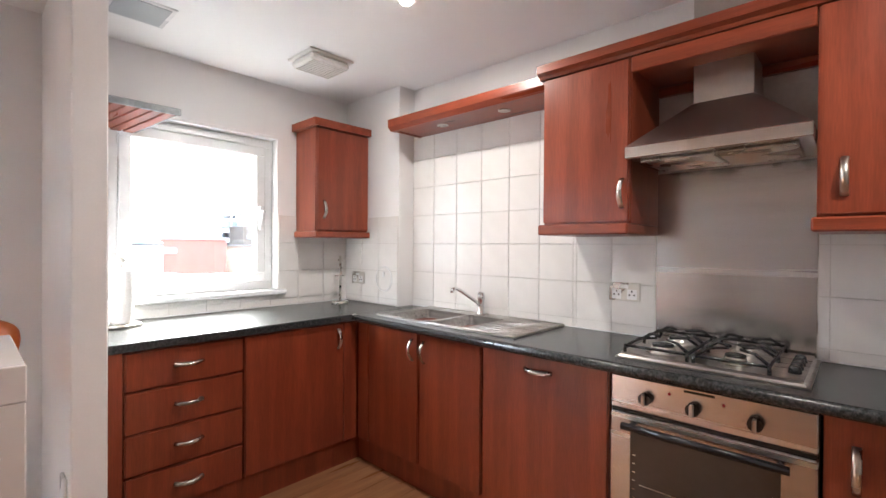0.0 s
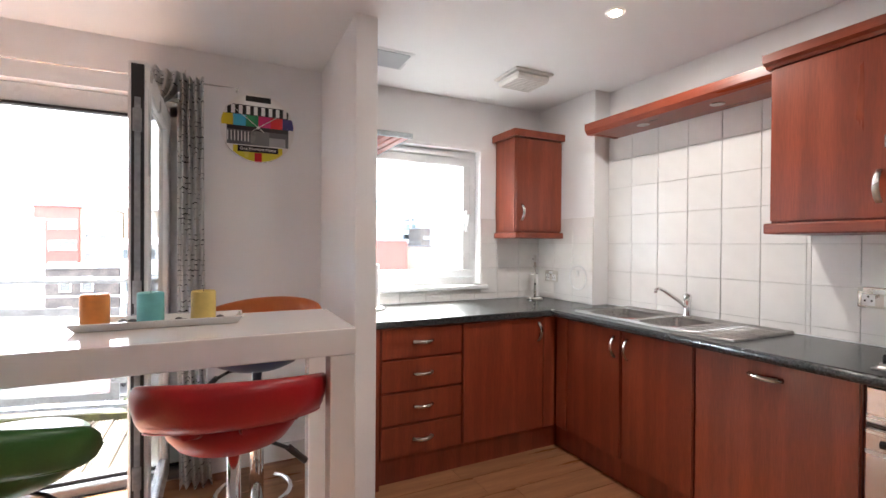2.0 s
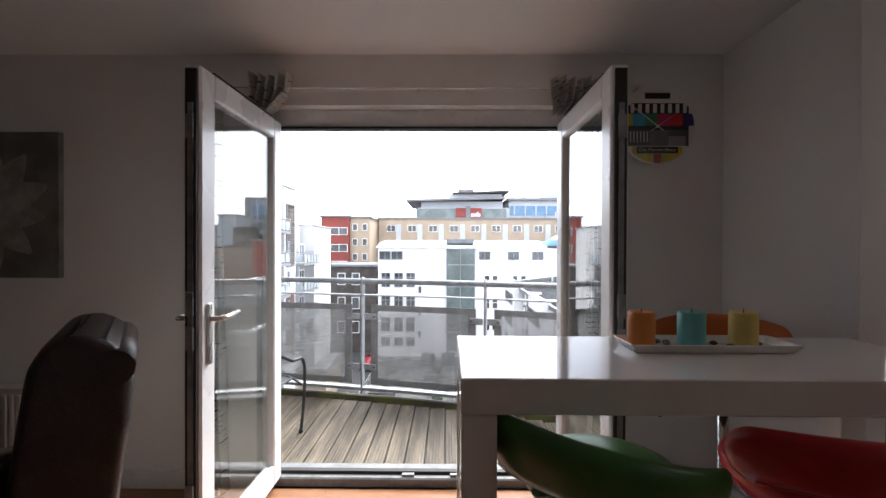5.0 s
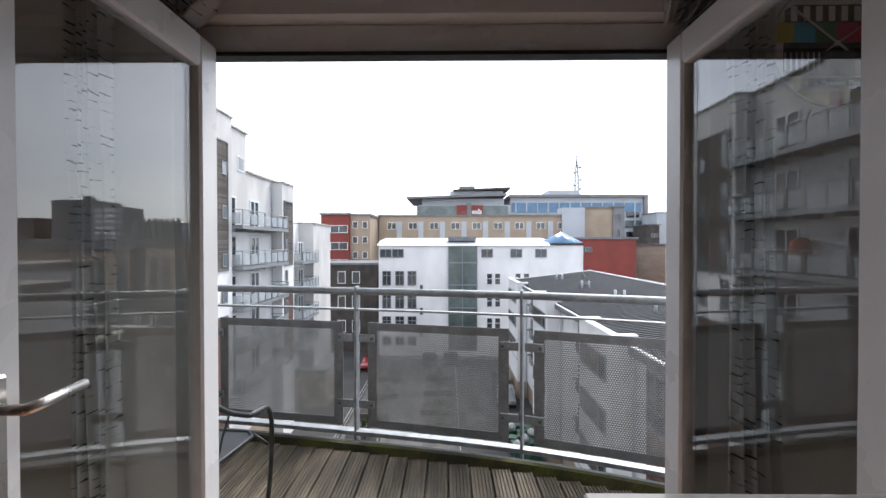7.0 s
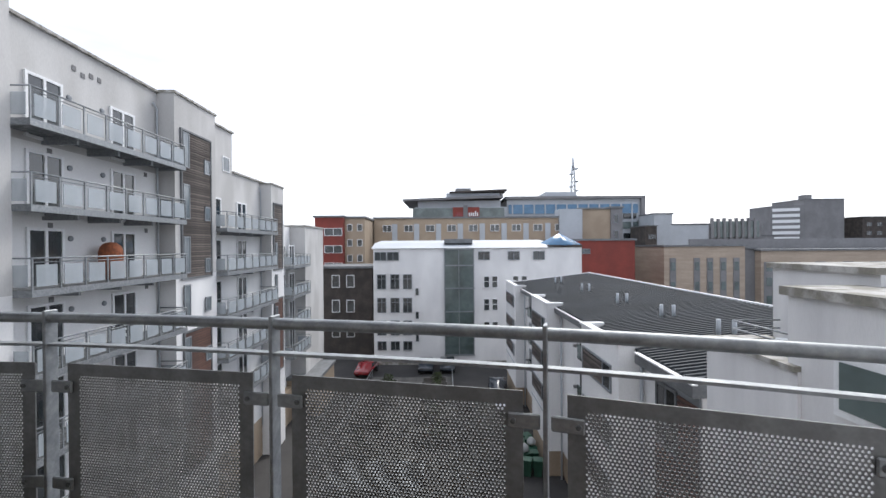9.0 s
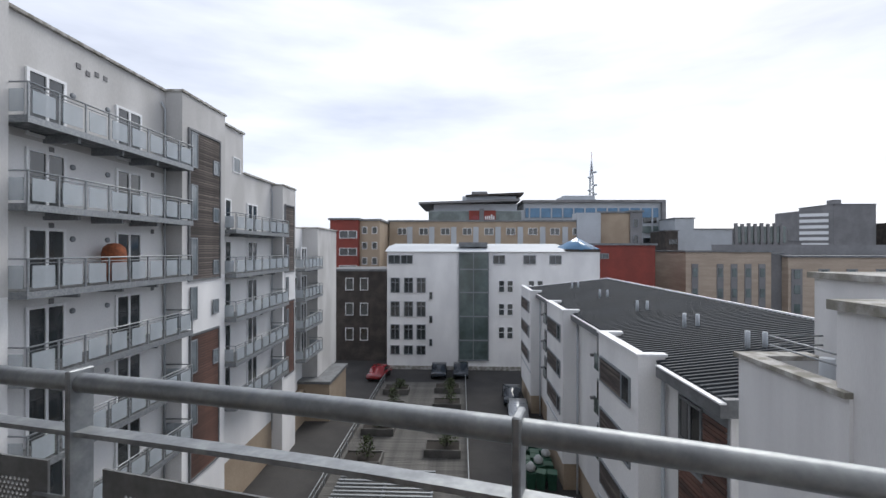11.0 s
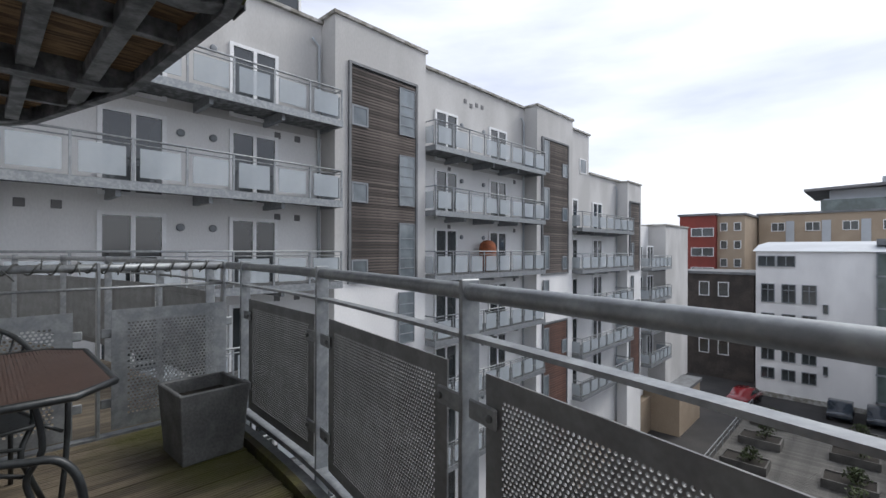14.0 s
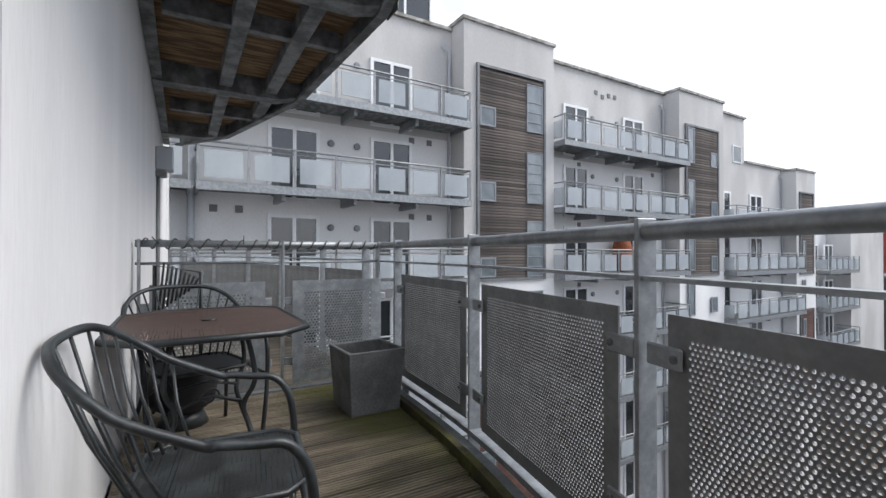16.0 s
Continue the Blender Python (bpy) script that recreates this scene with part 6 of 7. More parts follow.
bar_stool((0.81, -1.275), -16, green_vinyl, green_vinyl, "green vinyl bar stool pushed under the bar table", tilt=0.05)
bar_stool((1.385, -1.235), 6, red_vinyl, red_vinyl, "red vinyl bar stool pushed under the bar table")
bar_stool((1.49, -0.70), 170, orange_vinyl, navy_vinyl, "orange vinyl bar stool with a navy seat by the wall", 0.11)

# ---- leather armchair, facing the room's west side ----
ac = thing("armchair", "dark brown leather wing-back armchair", "armchair", (-0.95, -1.12, 0))
YA, YB = -1.42, -0.84


def cushion(points, y0, y1, bev):
    b = prism(points, y0, y1, axis="y")
    bmesh.ops.bevel(b, geom=b.edges[:], offset=bev, segments=4, affect="EDGES", profile=0.6)
    for f in b.faces:
        f.smooth = True
    return b


part("backrest", cushion([(-0.74, 0.36), (-0.50, 0.30), (-0.47, 0.62), (-0.44, 0.86), (-0.43, 0.98), (-0.46, 1.07), (-0.53, 1.115), (-0.61, 1.105), (-0.655, 1.04), (-0.68, 0.85)], YA + 0.03, YB - 0.03, 0.045), brown_leather, ac, "tall padded backrest")
part("head_roll", tube([(-0.475, YA + 0.02, 1.02), (-0.475, YB - 0.02, 1.02)], 0.048, 16), brown_leather, ac, "rolled leather head edge")
part("seat_cushion", cushion([(-1.45, 0.30), (-0.70, 0.28), (-0.70, 0.44), (-1.42, 0.48)], YA + 0.13, YB - 0.13, 0.045), brown_leather, ac)
for y0, y1 in ((YA, YA + 0.14), (YB - 0.14, YB)):
    part("arm", cushion([(-1.42, 0.12), (-0.56, 0.12), (-0.58, 0.66), (-0.75, 0.69), (-1.40, 0.64)], y0, y1, 0.05), brown_leather, ac, "padded arm")
part("base", cushion([(-1.42, 0.08), (-0.52, 0.08), (-0.52, 0.34), (-1.42, 0.32)], YA + 0.04, YB - 0.04, 0.02), brown_leather, ac)
for x in (-1.36, -0.58):
    for y in (YA + 0.08, YB - 0.08):
        part("leg", lathe([(0.02, 0), (0.03, 0.085)], (x, y, 0), 10), black_card, ac)

ac.matrix_world = pose(-1.03, -1.33, 0, 0, 0, 34)

# ---- radiator ----
rd = thing("radiator", "white ribbed panel radiator on the wall", "radiator", (-2.3, -0.06, 0.12))
part("panel", box(-2.95, -1.69, -0.055, -0.02, 0.14, 0.56, 0.006), radiator_white, rd)
me = mesh_of("rib", box(-0.012, 0.012, -0.014, 0.0, 0.0, 0.36, 0.004), radiator_white)
for k in range(31):
    shared("rib", me, rd, Matrix.Translation((-2.92 + k * 0.04 + 2.3, 0.005, 0.05)))
part("grille", box(-2.95, -1.69, -0.09, -0.005, 0.56, 0.575, 0.003), radiator_white, rd)
part("pipe", tube([(-1.72, -0.04, 0.18), (-1.66, -0.04, 0.18), (-1.66, -0.04, 0.0)], 0.008, 6), chrome, rd)
for x in (-2.8, -1.85):
    part("bracket", box(x, x + 0.03, -0.03, 0.0, 0.2, 0.5), radiator_white, rd)

# ---- painting ----
pt = thing("canvas_print", "grey canvas print of large leaves", "picture", (-2.12, -0.02, 1.56))
canvas_grey = paint("grey_canvas", (0.22, 0.21, 0.195), 0.85, vary=0.12, scale=5, fine=200, bump=0.1, second=(0.14, 0.135, 0.125))
petal = paint("pale_leaf_print", (0.40, 0.385, 0.36), 0.85, vary=0.15, scale=9, fine=150, second=(0.26, 0.25, 0.235), bump=0.05)
part("canvas", box(-2.52, -1.725, -0.035, -0.002, 1.165, 1.965, 0.003), canvas_grey, pt)
rnd = random.Random(9)
for k in range(11):
    a = math.radians(k * 33 + 8)
    L = 0.33 + 0.05 * rnd.random()
    cx, cz = -2.13, 1.56
    dx, dz = math.cos(a), math.sin(a)
    b = bmesh.new()
    row = []
    up_, dn = [], []
    for i in range(9):
        t = 0.06 + 0.94 * i / 8
        w = 0.075 * math.sin(math.pi * min(t * 0.94 + 0.03, 1)) + 0.004
        bend = 0.06 * t * t
        px, pz = cx + dx * L * t - dz * bend, cz + dz * L * t + dx * bend
        px0, pz0, px1, pz1 = px - dz * w, pz + dx * w, px + dz * w, pz - dx * w
        up_.append(b.verts.new((min(max(px0, -2.515), -1.73), -0.0375 - 0.0003 * k, min(max(pz0, 1.17), 1.96))))
        dn.append(b.verts.new((min(max(px1, -2.515), -1.73), -0.0375 - 0.0003 * k, min(max(pz1, 1.17), 1.96))))
    for i in range(8):
        b.faces.new((up_[i], up_[i + 1], dn[i + 1], dn[i]))
    part("leaf_print", b, petal, pt)

# ---- wall clock printed like an old test card ----
CX, CZ, CR = 1.535, 1.998, 0.202
ck = thing("wall_clock", "round glass wall clock printed like a television test card", "clock", (CX, -0.02, CZ))
part("face", prism([(CX + CR * math.cos(k * math.tau / 64), CZ + CR * math.sin(k * math.tau / 64)) for k in range(64)], -0.030, -0.012, axis="y"), gloss_white, ck, "round glass face")
part("movement", box(CX - 0.05, CX + 0.05, -0.012, 0.0, CZ - 0.05, CZ + 0.05), black_card, ck)


def card(name, x0, x1, z0, z1, colour, layer=1):
    """A printed block, cut off at the clock's rim; coordinates in radii."""
    top, bot = [], []
    for i in range(13):
        x = x0 + (x1 - x0) * i / 12
        lim = math.sqrt(max(0.0, 0.97 - x * x))
        a, c = max(z0, -lim), min(z1, lim)
        if c > a + 0.005:
            top.append((CX + x * CR, CZ + c * CR))
            bot.append((CX + x * CR, CZ + a * CR))
    if len(top) < 2:
        return
    m = paint(name + "_ink", colour, 0.25, vary=0.03, bump=0.0)
    part(name, prism(bot + top[::-1], -0.0300 - 0.0006 * layer, -0.0296, axis="y"), m, ck)


card("band", -1, 1, 0.34, 0.62, (0.02, 0.02, 0.02))
for i in range(10):
    card("check", -0.92 + i * 0.2, -0.82 + i * 0.2, 0.36, 0.60, (0.75, 0.75, 0.75), 2)
cols = ((0.62, 0.50, 0.03), (0.05, 0.40, 0.62), (0.03, 0.22, 0.10), (0.55, 0.03, 0.14), (0.55, 0.02, 0.03), (0.04, 0.04, 0.18))
for i, c in enumerate(cols):
    card("colour_bar", -1 + i / 3, -1 + (i + 1) / 3, 0.02, 0.34, c)
card("band", -1, 1, -0.10, 0.02, (0.03, 0.03, 0.035))
card("grey_band", -1, 1, -0.52, -0.10, (0.10, 0.10, 0.11))
for i in range(7):
    card("line", -0.82 + i * 0.09, -0.79 + i * 0.09, -0.42, -0.14, (0.6, 0.6, 0.6), 2)
card("grey_step", -0.2, 0.3, -0.52, -0.1, (0.16, 0.16, 0.165), 2)
card("grey_step", 0.3, 0.75, -0.52, -0.26, (0.30, 0.30, 0.30), 2)
card("yellow_band", -1, 1, -1, -0.54, (0.58, 0.48, 0.04))
card("caption", -0.55, 0.55, -0.72, -0.54, (0.02, 0.02, 0.02), 2)
card("red_tab", -0.10, 0.10, -1, -0.73, (0.55, 0.02, 0.02), 2)
card("top_bar", -0.34, 0.34, 0.74, 0.90, (0.02, 0.02, 0.02))
tx = bpy.data.curves.new("lettering", "FONT")
tx.body = "One Moment Please"
tx.size = 0.024
tx.align_x = "CENTER"
tx.align_y = "CENTER"
tx.extrude = 0.0004
txo = new("lettering", tx)
tx.materials.append(gloss_white)
txo.parent = ck
txo.matrix_local = Matrix.Translation((0, -0.0125, -0.63 * CR)) @ pose(0, 0, 0, 90, 0, 0)
for a, L in ((55, 0.12), (-52, 0.165)):
    dx, dz = math.sin(radians(a)), math.cos(radians(a))
    part("hand_pointer", tube([(CX - dx * 0.04, -0.036, CZ - dz * 0.04), (CX + dx * L, -0.036, CZ + dz * L)], 0.006, 4, flat=0.3), gloss_white, ck, "white pointer")
part("pivot", lathe([(0.008, 0), (0.008, 0.01)], (0, 0, 0), 10), gloss_white, ck, local=True).matrix_local = pose(0, -0.008, 0, 90, 0, 0)


# ---- curtains and their wire ----
def curtain(x0, x1, y, z0, z1, folds, flare, label, seed):
    c = thing("curtain", label, "curtain", ((x0 + x1) / 2, y, z0), group="door curtains")
    rnd = random.Random(seed)
    ph = [rnd.random() * 6 for _ in range(3)]
    b = bmesh.new()
    NX, NZ = folds * 10, 26
    grid = []
    for j in range(NZ + 1):
        t = j / NZ
        row = []
        for i in range(NX + 1):
            s = i / NX
            mid = (x0 + x1) / 2
            w = (x1 - x0) * (1 + flare * (1 - t) ** 2)
            x = mid + (s - 0.5) * w + flare * 0.1 * (1 - t) ** 3
            d = 0.030 * math.sin(s * folds * math.tau + ph[0] + 0.5 * math.sin(3 * t + ph[1])) + 0.012 * math.sin(s * 23 + t * 6 + ph[2])
            row.append(b.verts.new((x, y + d, z0 + (z1 - z0) * t + 0.006 * math.sin(9 * s + ph[1]))))
        grid.append(row)
    for r0, r1 in zip(grid, grid[1:]):
        for i in range(NX):
            f = b.faces.new((r0[i], r0[i + 1], r1[i + 1], r1[i]))
            f.smooth = True
    bmesh.ops.solidify(b, geom=b.faces[:], thickness=0.003)
    part("cloth", b, curtain_cloth, c)
    return c


curtain(1.135, 1.255, -0.14, 0.012, 2.20, 4, 0.3, "white birch-print curtain gathered beside the open door", 2)
curtain(-0.96, -0.83, -0.075, 0.012, 2.20, 5, 0.2, "white birch-print curtain gathered behind the open door", 3)
curtain(-0.69, -0.44, -0.06, 2.05, 2.27, 5, -0.6, "bunched end of the birch-print curtain over the wire", 4)
curtain(0.94, 1.17, -0.06, 2.05, 2.25, 5, -0.6, "bunched end of the birch-print curtain over the wire", 6)
cw = thing("curtain_wire", "thin steel curtain wire above the doors", "curtain wire", (0.25, -0.05, 2.2))
part("wire", tube([(-1.02 + 2.45 * k / 20, -0.055, 2.205 - 0.012 * math.sin(math.pi * k / 20)) for k in range(21)], 0.0035, 6), chrome, cw)
for x in (-1.02, 0.24, 1.42):
    part("bracket", tube([(x, 0.0, 2.20), (x, -0.055, 2.198)], 0.006, 8), chrome, cw)
# socket on the partition side
sk = thing("wall_socket", "white plastic wall socket", "socket", (1.905, -0.7, 0.42))
part("plate", box(1.893, 1.905, -0.755, -0.665, 0.38, 0.47, 0.004), upvc, sk)

# ---- laminate planks ----
rnd = random.Random(11)
y = -5.5
r = 0
plank_me = {}
while y < 0.0:
    x = -3.6 - rnd.random() * 1.2
    while x < 3.8:
        a, c = max(x, -3.6), min(x + 1.29, 3.8)
        if c - a > 0.03:
            if y > -3.6 and len(floor.children) < 290:
                key = round(c - a, 3)
                if key not in plank_me:
                    plank_me[key] = mesh_of("plank", box(0, c - a - 0.002, 0.001, 0.189, -0.010, 0.0, 0), laminate)
                shared("plank", plank_me[key], floor, Matrix.Translation((a, y, 0)))
            else:
                shared("plank", mesh_of("plank", box(0, c - a - 0.002, 0.001, 0.189, -0.010, 0.0), laminate), floor, Matrix.Translation((a, y, 0)))
        x += 1.29
    y += 0.1925


# ---- kitchen materials ----
cherry = paint("cherry_foil_door", (0.275, 0.056, 0.024), 0.30, vary=0.18, scale=2.6, fine=42, stretch=(6, 6, 0.4), bump=0.03, second=(0.205, 0.039, 0.017), coat=0.15, rvary=0.06)
cherry_flat = paint("cherry_foil_cornice", (0.275, 0.056, 0.024), 0.30, vary=0.18, scale=2.6, fine=42, stretch=(6, 0.4, 6), bump=0.03, second=(0.205, 0.039, 0.017), coat=0.15)
worktop_mat = paint("speckled_grey_laminate", (0.060, 0.065, 0.068), 0.24, vary=0.5, scale=85, fine=230, bump=0.02, second=(0.026, 0.029, 0.031), rvary=0.05)
steel = paint("brushed_steel", (0.52, 0.50, 0.48), 0.30, metal=1.0, vary=0.10, scale=4, fine=60, stretch=(14, 0.5, 14), bump=0.02, rvary=0.08)
steel_v = paint("brushed_steel_sheet", (0.64, 0.625, 0.61), 0.25, metal=1.0, vary=0.05, scale=1.4, fine=60, stretch=(1, 0.10, 8), bump=0.012, rvary=0.12, second=(0.555, 0.54, 0.525))
hood_steel = paint("satin_steel_canopy", (0.50, 0.475, 0.455), 0.33, metal=1.0, vary=0.03, scale=3, fine=90, bump=0.006, rvary=0.05)
nickel = paint("brushed_nickel", (0.62, 0.60, 0.56), 0.28, metal=1.0, vary=0.05, bump=0.0)
tile_mat = paint("white_glazed_tile", (0.74, 0.725, 0.71), 0.14, vary=0.015, scale=8, fine=14, bump=0.10, island=0.02, rvary=0.04)
grout = paint("white_grout", (0.66, 0.64, 0.62), 0.9, vary=0.06, bump=0.1)
oven_glass = paint("smoked_oven_glass", (0.045, 0.034, 0.028), 0.07, vary=0.05, bump=0.0, spec=0.7)
black_enamel = paint("black_enamel", (0.012, 0.012, 0.013), 0.22, vary=0.1, bump=0.02)
paper = paint("kitchen_paper", (0.80, 0.80, 0.80), 0.95, vary=0.03, fine=120, bump=0.25)
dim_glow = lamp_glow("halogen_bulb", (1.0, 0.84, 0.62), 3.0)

# ceiling lamps: the first is seen, the second added out of view for brightness
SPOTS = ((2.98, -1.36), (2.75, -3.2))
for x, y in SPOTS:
    dl = thing("downlight", "round white recessed ceiling downlight, lit; the southern one is added unseen", "ceiling lamp", (x, y, 2.40), group="downlights")
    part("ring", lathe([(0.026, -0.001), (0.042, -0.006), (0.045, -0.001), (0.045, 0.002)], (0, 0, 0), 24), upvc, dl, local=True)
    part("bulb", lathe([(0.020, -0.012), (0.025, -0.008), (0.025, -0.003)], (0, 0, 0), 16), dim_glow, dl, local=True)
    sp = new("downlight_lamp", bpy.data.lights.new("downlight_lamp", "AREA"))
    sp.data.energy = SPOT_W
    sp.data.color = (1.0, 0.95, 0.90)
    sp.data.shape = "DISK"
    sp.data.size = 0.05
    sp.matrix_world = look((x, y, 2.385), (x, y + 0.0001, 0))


def arch_handle(parent, p, vertical=True, out=(-1, 0), L=0.115):
    """A bowed nickel pull on a front; out: the way it stands off, p: its middle."""
    ox, oy = out
    pts = []
    for k in range(9):
        s = -1 + k / 4
        bow = 0.030 * (1 - s * s) + 0.004
        if vertical:
            pts.append((p[0] + ox * bow, p[1] + oy * bow, p[2] + s * L / 2))
        elif ox:
            pts.append((p[0] + ox * bow, p[1] + s * L / 2, p[2]))
        else:
            pts.append((p[0] + s * L / 2, p[1] + oy * bow, p[2]))
    return part("handle", tube(pts, 0.0105, 8, flat=0.45 if vertical else 0.9), nickel, parent, "bowed brushed nickel handle")


def front(parent, name, x0, x1, y0, y1, z0, z1, material=None, label=""):
    b = box(x0, x1, y0, y1, z0, z1)
    bmesh.ops.bevel(b, geom=b.edges[:], offset=0.006, segments=2, affect="EDGES")
    return part(name, b, material or cherry, parent, label)


def unit(label, at, body):
    c = thing("base_cabinet", label, "cabinet", at, group="kitchen base units")
    part("body", box(*body), cherry, c)
    return c


FY, FX, T = -0.60, 3.29, 0.02
c = unit("cherry wood-effect base unit with four drawers", (2.35, -0.3, 0), (2.105, 2.60, FY + T, 0.03, 0.15, 0.865))
for z0, z1 in ((0.695, 0.862), (0.515, 0.690), (0.335, 0.510), (0.155, 0.330)):
    d = front(c, "drawer", 2.107, 2.598, FY, FY + T, z0, z1)
    arch_handle(d, (2.352, FY, (z0 + z1) / 2 + 0.005), False, (0, -1))
c = unit("cherry wood-effect base unit with one door", (2.9, -0.3, 0), (2.605, 3.20, FY + T, 0.03, 0.15, 0.865))
d = front(c, "door", 2.607, 3.19, FY, FY + T, 0.155, 0.862)
arch_handle(d, (3.150, FY, 0.775), True, (0, -1))
c = unit("plain cherry wood-effect corner posts", (3.25, -0.5, 0), (3.205, 3.75, FY + 0.03, 0.02, 0.15, 0.865))
part("post", box(3.195, 3.285, FY, FY + T, 0.155, 0.862, 0.004), cherry, c)
part("post", box(FX, FX + T, -0.70, -0.605, 0.155, 0.862, 0.004), cherry, c)
c = unit("cherry wood-effect end panel of the base units", (2.07, -0.3, 0), (2.04, 2.10, FY, 0.03, 0.0, 0.865))
for ya, yb, hy in ((-1.128, -0.705, -1.085), (-1.55, -1.132, -1.175)):
    c = unit("cherry wood-effect sink unit with one door", (3.5, (ya + yb) / 2, 0), (FX + T, 3.78, ya, yb, 0.15, 0.865))
    d = front(c, "door", FX, FX + T, ya + 0.002, yb - 0.002, 0.155, 0.862)
    arch_handle(d, (FX, hy, 0.765), True, (-1, 0))
c = unit("cherry wood-effect panelled dishwasher", (3.5, -1.86, 0), (FX + T, 3.78, -2.155, -1.555, 0.15, 0.865))
d = front(c, "door", FX, FX + T, -2.153, -1.557, 0.155, 0.862)
arch_handle(d, (FX, -1.855, 0.80), False, (-1, 0), 0.125)
c = unit("cherry wood-effect base unit right of the oven", (3.5, -3.05, 0), (FX + T, 3.78, -3.36, -2.765, 0.15, 0.865))
c["label"] = "cherry wood-effect base unit with one door beside the oven"
d = front(c, "door", FX, FX + T, -3.358, -2.767, 0.155, 0.862)
arch_handle(d, (FX, -2.835, 0.72), True, (-1, 0), 0.13)
c = unit("cherry wood-effect tall end unit", (3.5, -3.7, 0), (FX, 3.78, -4.0, -3.37, 0.15, 0.865))
setting(part("plinth", box(2.10, 3.34, FY + 0.05, FY + 0.068, 0.0, 0.15), cherry), "dark cherry wood-effect plinth", "trim")
setting(part("plinth", box(FX + 0.05, FX + 0.068, -4.0, FY + 0.05, 0.0, 0.15), cherry), "dark cherry wood-effect plinth", "trim")

# worktop in two legs, one continuous top with a cut-out for the sink
wt = thing("worktop", "dark speckled grey laminate worktop with rounded edge", "worktop", (3.4, -1, 0.868))
part("window_leg", box(2.02, 3.7985, -0.622, 0.048, 0.868, 0.908, 0.008, None, 3), worktop_mat, wt)
b = bmesh.new()
for x0, x1, y0, y1 in ((3.24, 3.7985, -0.80, -0.623), (3.24, 3.335, -1.40, -0.80), (3.70, 3.7985, -1.40, -0.80), (3.24, 3.7985, -4.0, -1.40)):
    box(x0, x1, y0, y1, 0.868, 0.908, 0.0, b)
bmesh.ops.remove_doubles(b, verts=b.verts[:], dist=0.0005)
part("hob_leg", b, worktop_mat, wt)
part("nosing", tube([(3.243, -0.63, 0.888), (3.243, -4.0, 0.888)], 0.0195, 10), worktop_mat, wt)
part("upstand_seal", box(3.782, 3.797, -4.0, -0.56, 0.909, 0.915), upvc, wt)
part("upstand_seal", box(2.03, 3.655, 0.033, 0.047, 0.909, 0.915), upvc, wt)
part("joint_strip", box(3.238, 3.26, -0.634, -0.61, 0.868, 0.9095), nickel, wt)

# sink
sk = thing("sink", "stainless steel sink with one and a half bowls and drainer", "sink", (3.55, -1.24, 0.908))
b = bmesh.new()
for xa, xb, ya, yb in ((3.315, 3.78, -0.80, -0.745), (3.315, 3.345, -1.40, -0.80), (3.69, 3.78, -1.40, -0.80), (3.345, 3.69, -1.165, -1.125), (3.315, 3.78, -1.715, -1.40)):
    box(xa, xb, ya, yb, 0.909, 0.916, 0, b)
part("rim", b, steel, sk)


def bowl(xa, xb, ya, yb, depth):
    b = bmesh.new()
    hi = [(xa, ya), (xb, ya), (xb, yb), (xa, yb)]
    lo = [(xa + 0.03, ya + 0.03), (xb - 0.03, ya + 0.03), (xb - 0.03, yb - 0.03), (xa + 0.03, yb - 0.03)]
    vh = [b.verts.new((*p, 0.916)) for p in hi]
    vl = [b.verts.new((*p, 0.916 - depth)) for p in lo]
    for k in range(4):
        b.faces.new((vh[(k + 1) % 4], vh[k], vl[k], vl[(k + 1) % 4]))
    b.faces.new(vl)
    up_e = [e for e in b.edges if e.is_boundary]
    bmesh.ops.bevel(b, geom=[e for e in b.edges if e not in up_e], offset=0.025, segments=4, affect="EDGES")
    bmesh.ops.solidify(b, geom=b.faces[:], thickness=-0.002)
    return b


part("bowl", bowl(3.345, 3.69, -1.125, -0.80, 0.14), steel, sk, smooth=True)
part("bowl", bowl(3.345, 3.69, -1.40, -1.165, 0.10), steel, sk, smooth=True)
for k in range(8):
    part("drainer_rib", tube([(3.37 + k * 0.048, -1.69, 0.917), (3.37 + k * 0.048, -1.43, 0.916)], 0.006, 6, flat=0.5), steel, sk)
part("rim_bead", tube([(3.32, -0.75, 0.916), (3.775, -0.75, 0.916), (3.775, -1.71, 0.916), (3.32, -1.71, 0.916)], 0.006, 6, closed=True), steel, sk)
tp = thing("tap", "chrome mixer tap with a long angled spout", "tap", (3.735, -1.20, 0.916))
part("body", lathe([(0.026, 0), (0.026, 0.01), (0.019, 0.016), (0.019, 0.085), (0.022, 0.09), (0.022, 0.125), (0.016, 0.133)], seg=20), chrome, tp, local=True)
part("spout", tube([(0, 0, 0.045), (-0.05, 0.006, 0.085), (-0.17, 0.02, 0.155), (-0.205, 0.024, 0.168), (-0.228, 0.027, 0.160), (-0.230, 0.027, 0.145)], 0.0095, 10), chrome, tp, local=True)
part("lever", tube([(0, 0, 0.128), (-0.02, -0.01, 0.135), (-0.045, -0.02, 0.130)], 0.007, 8), chrome, tp, local=True)

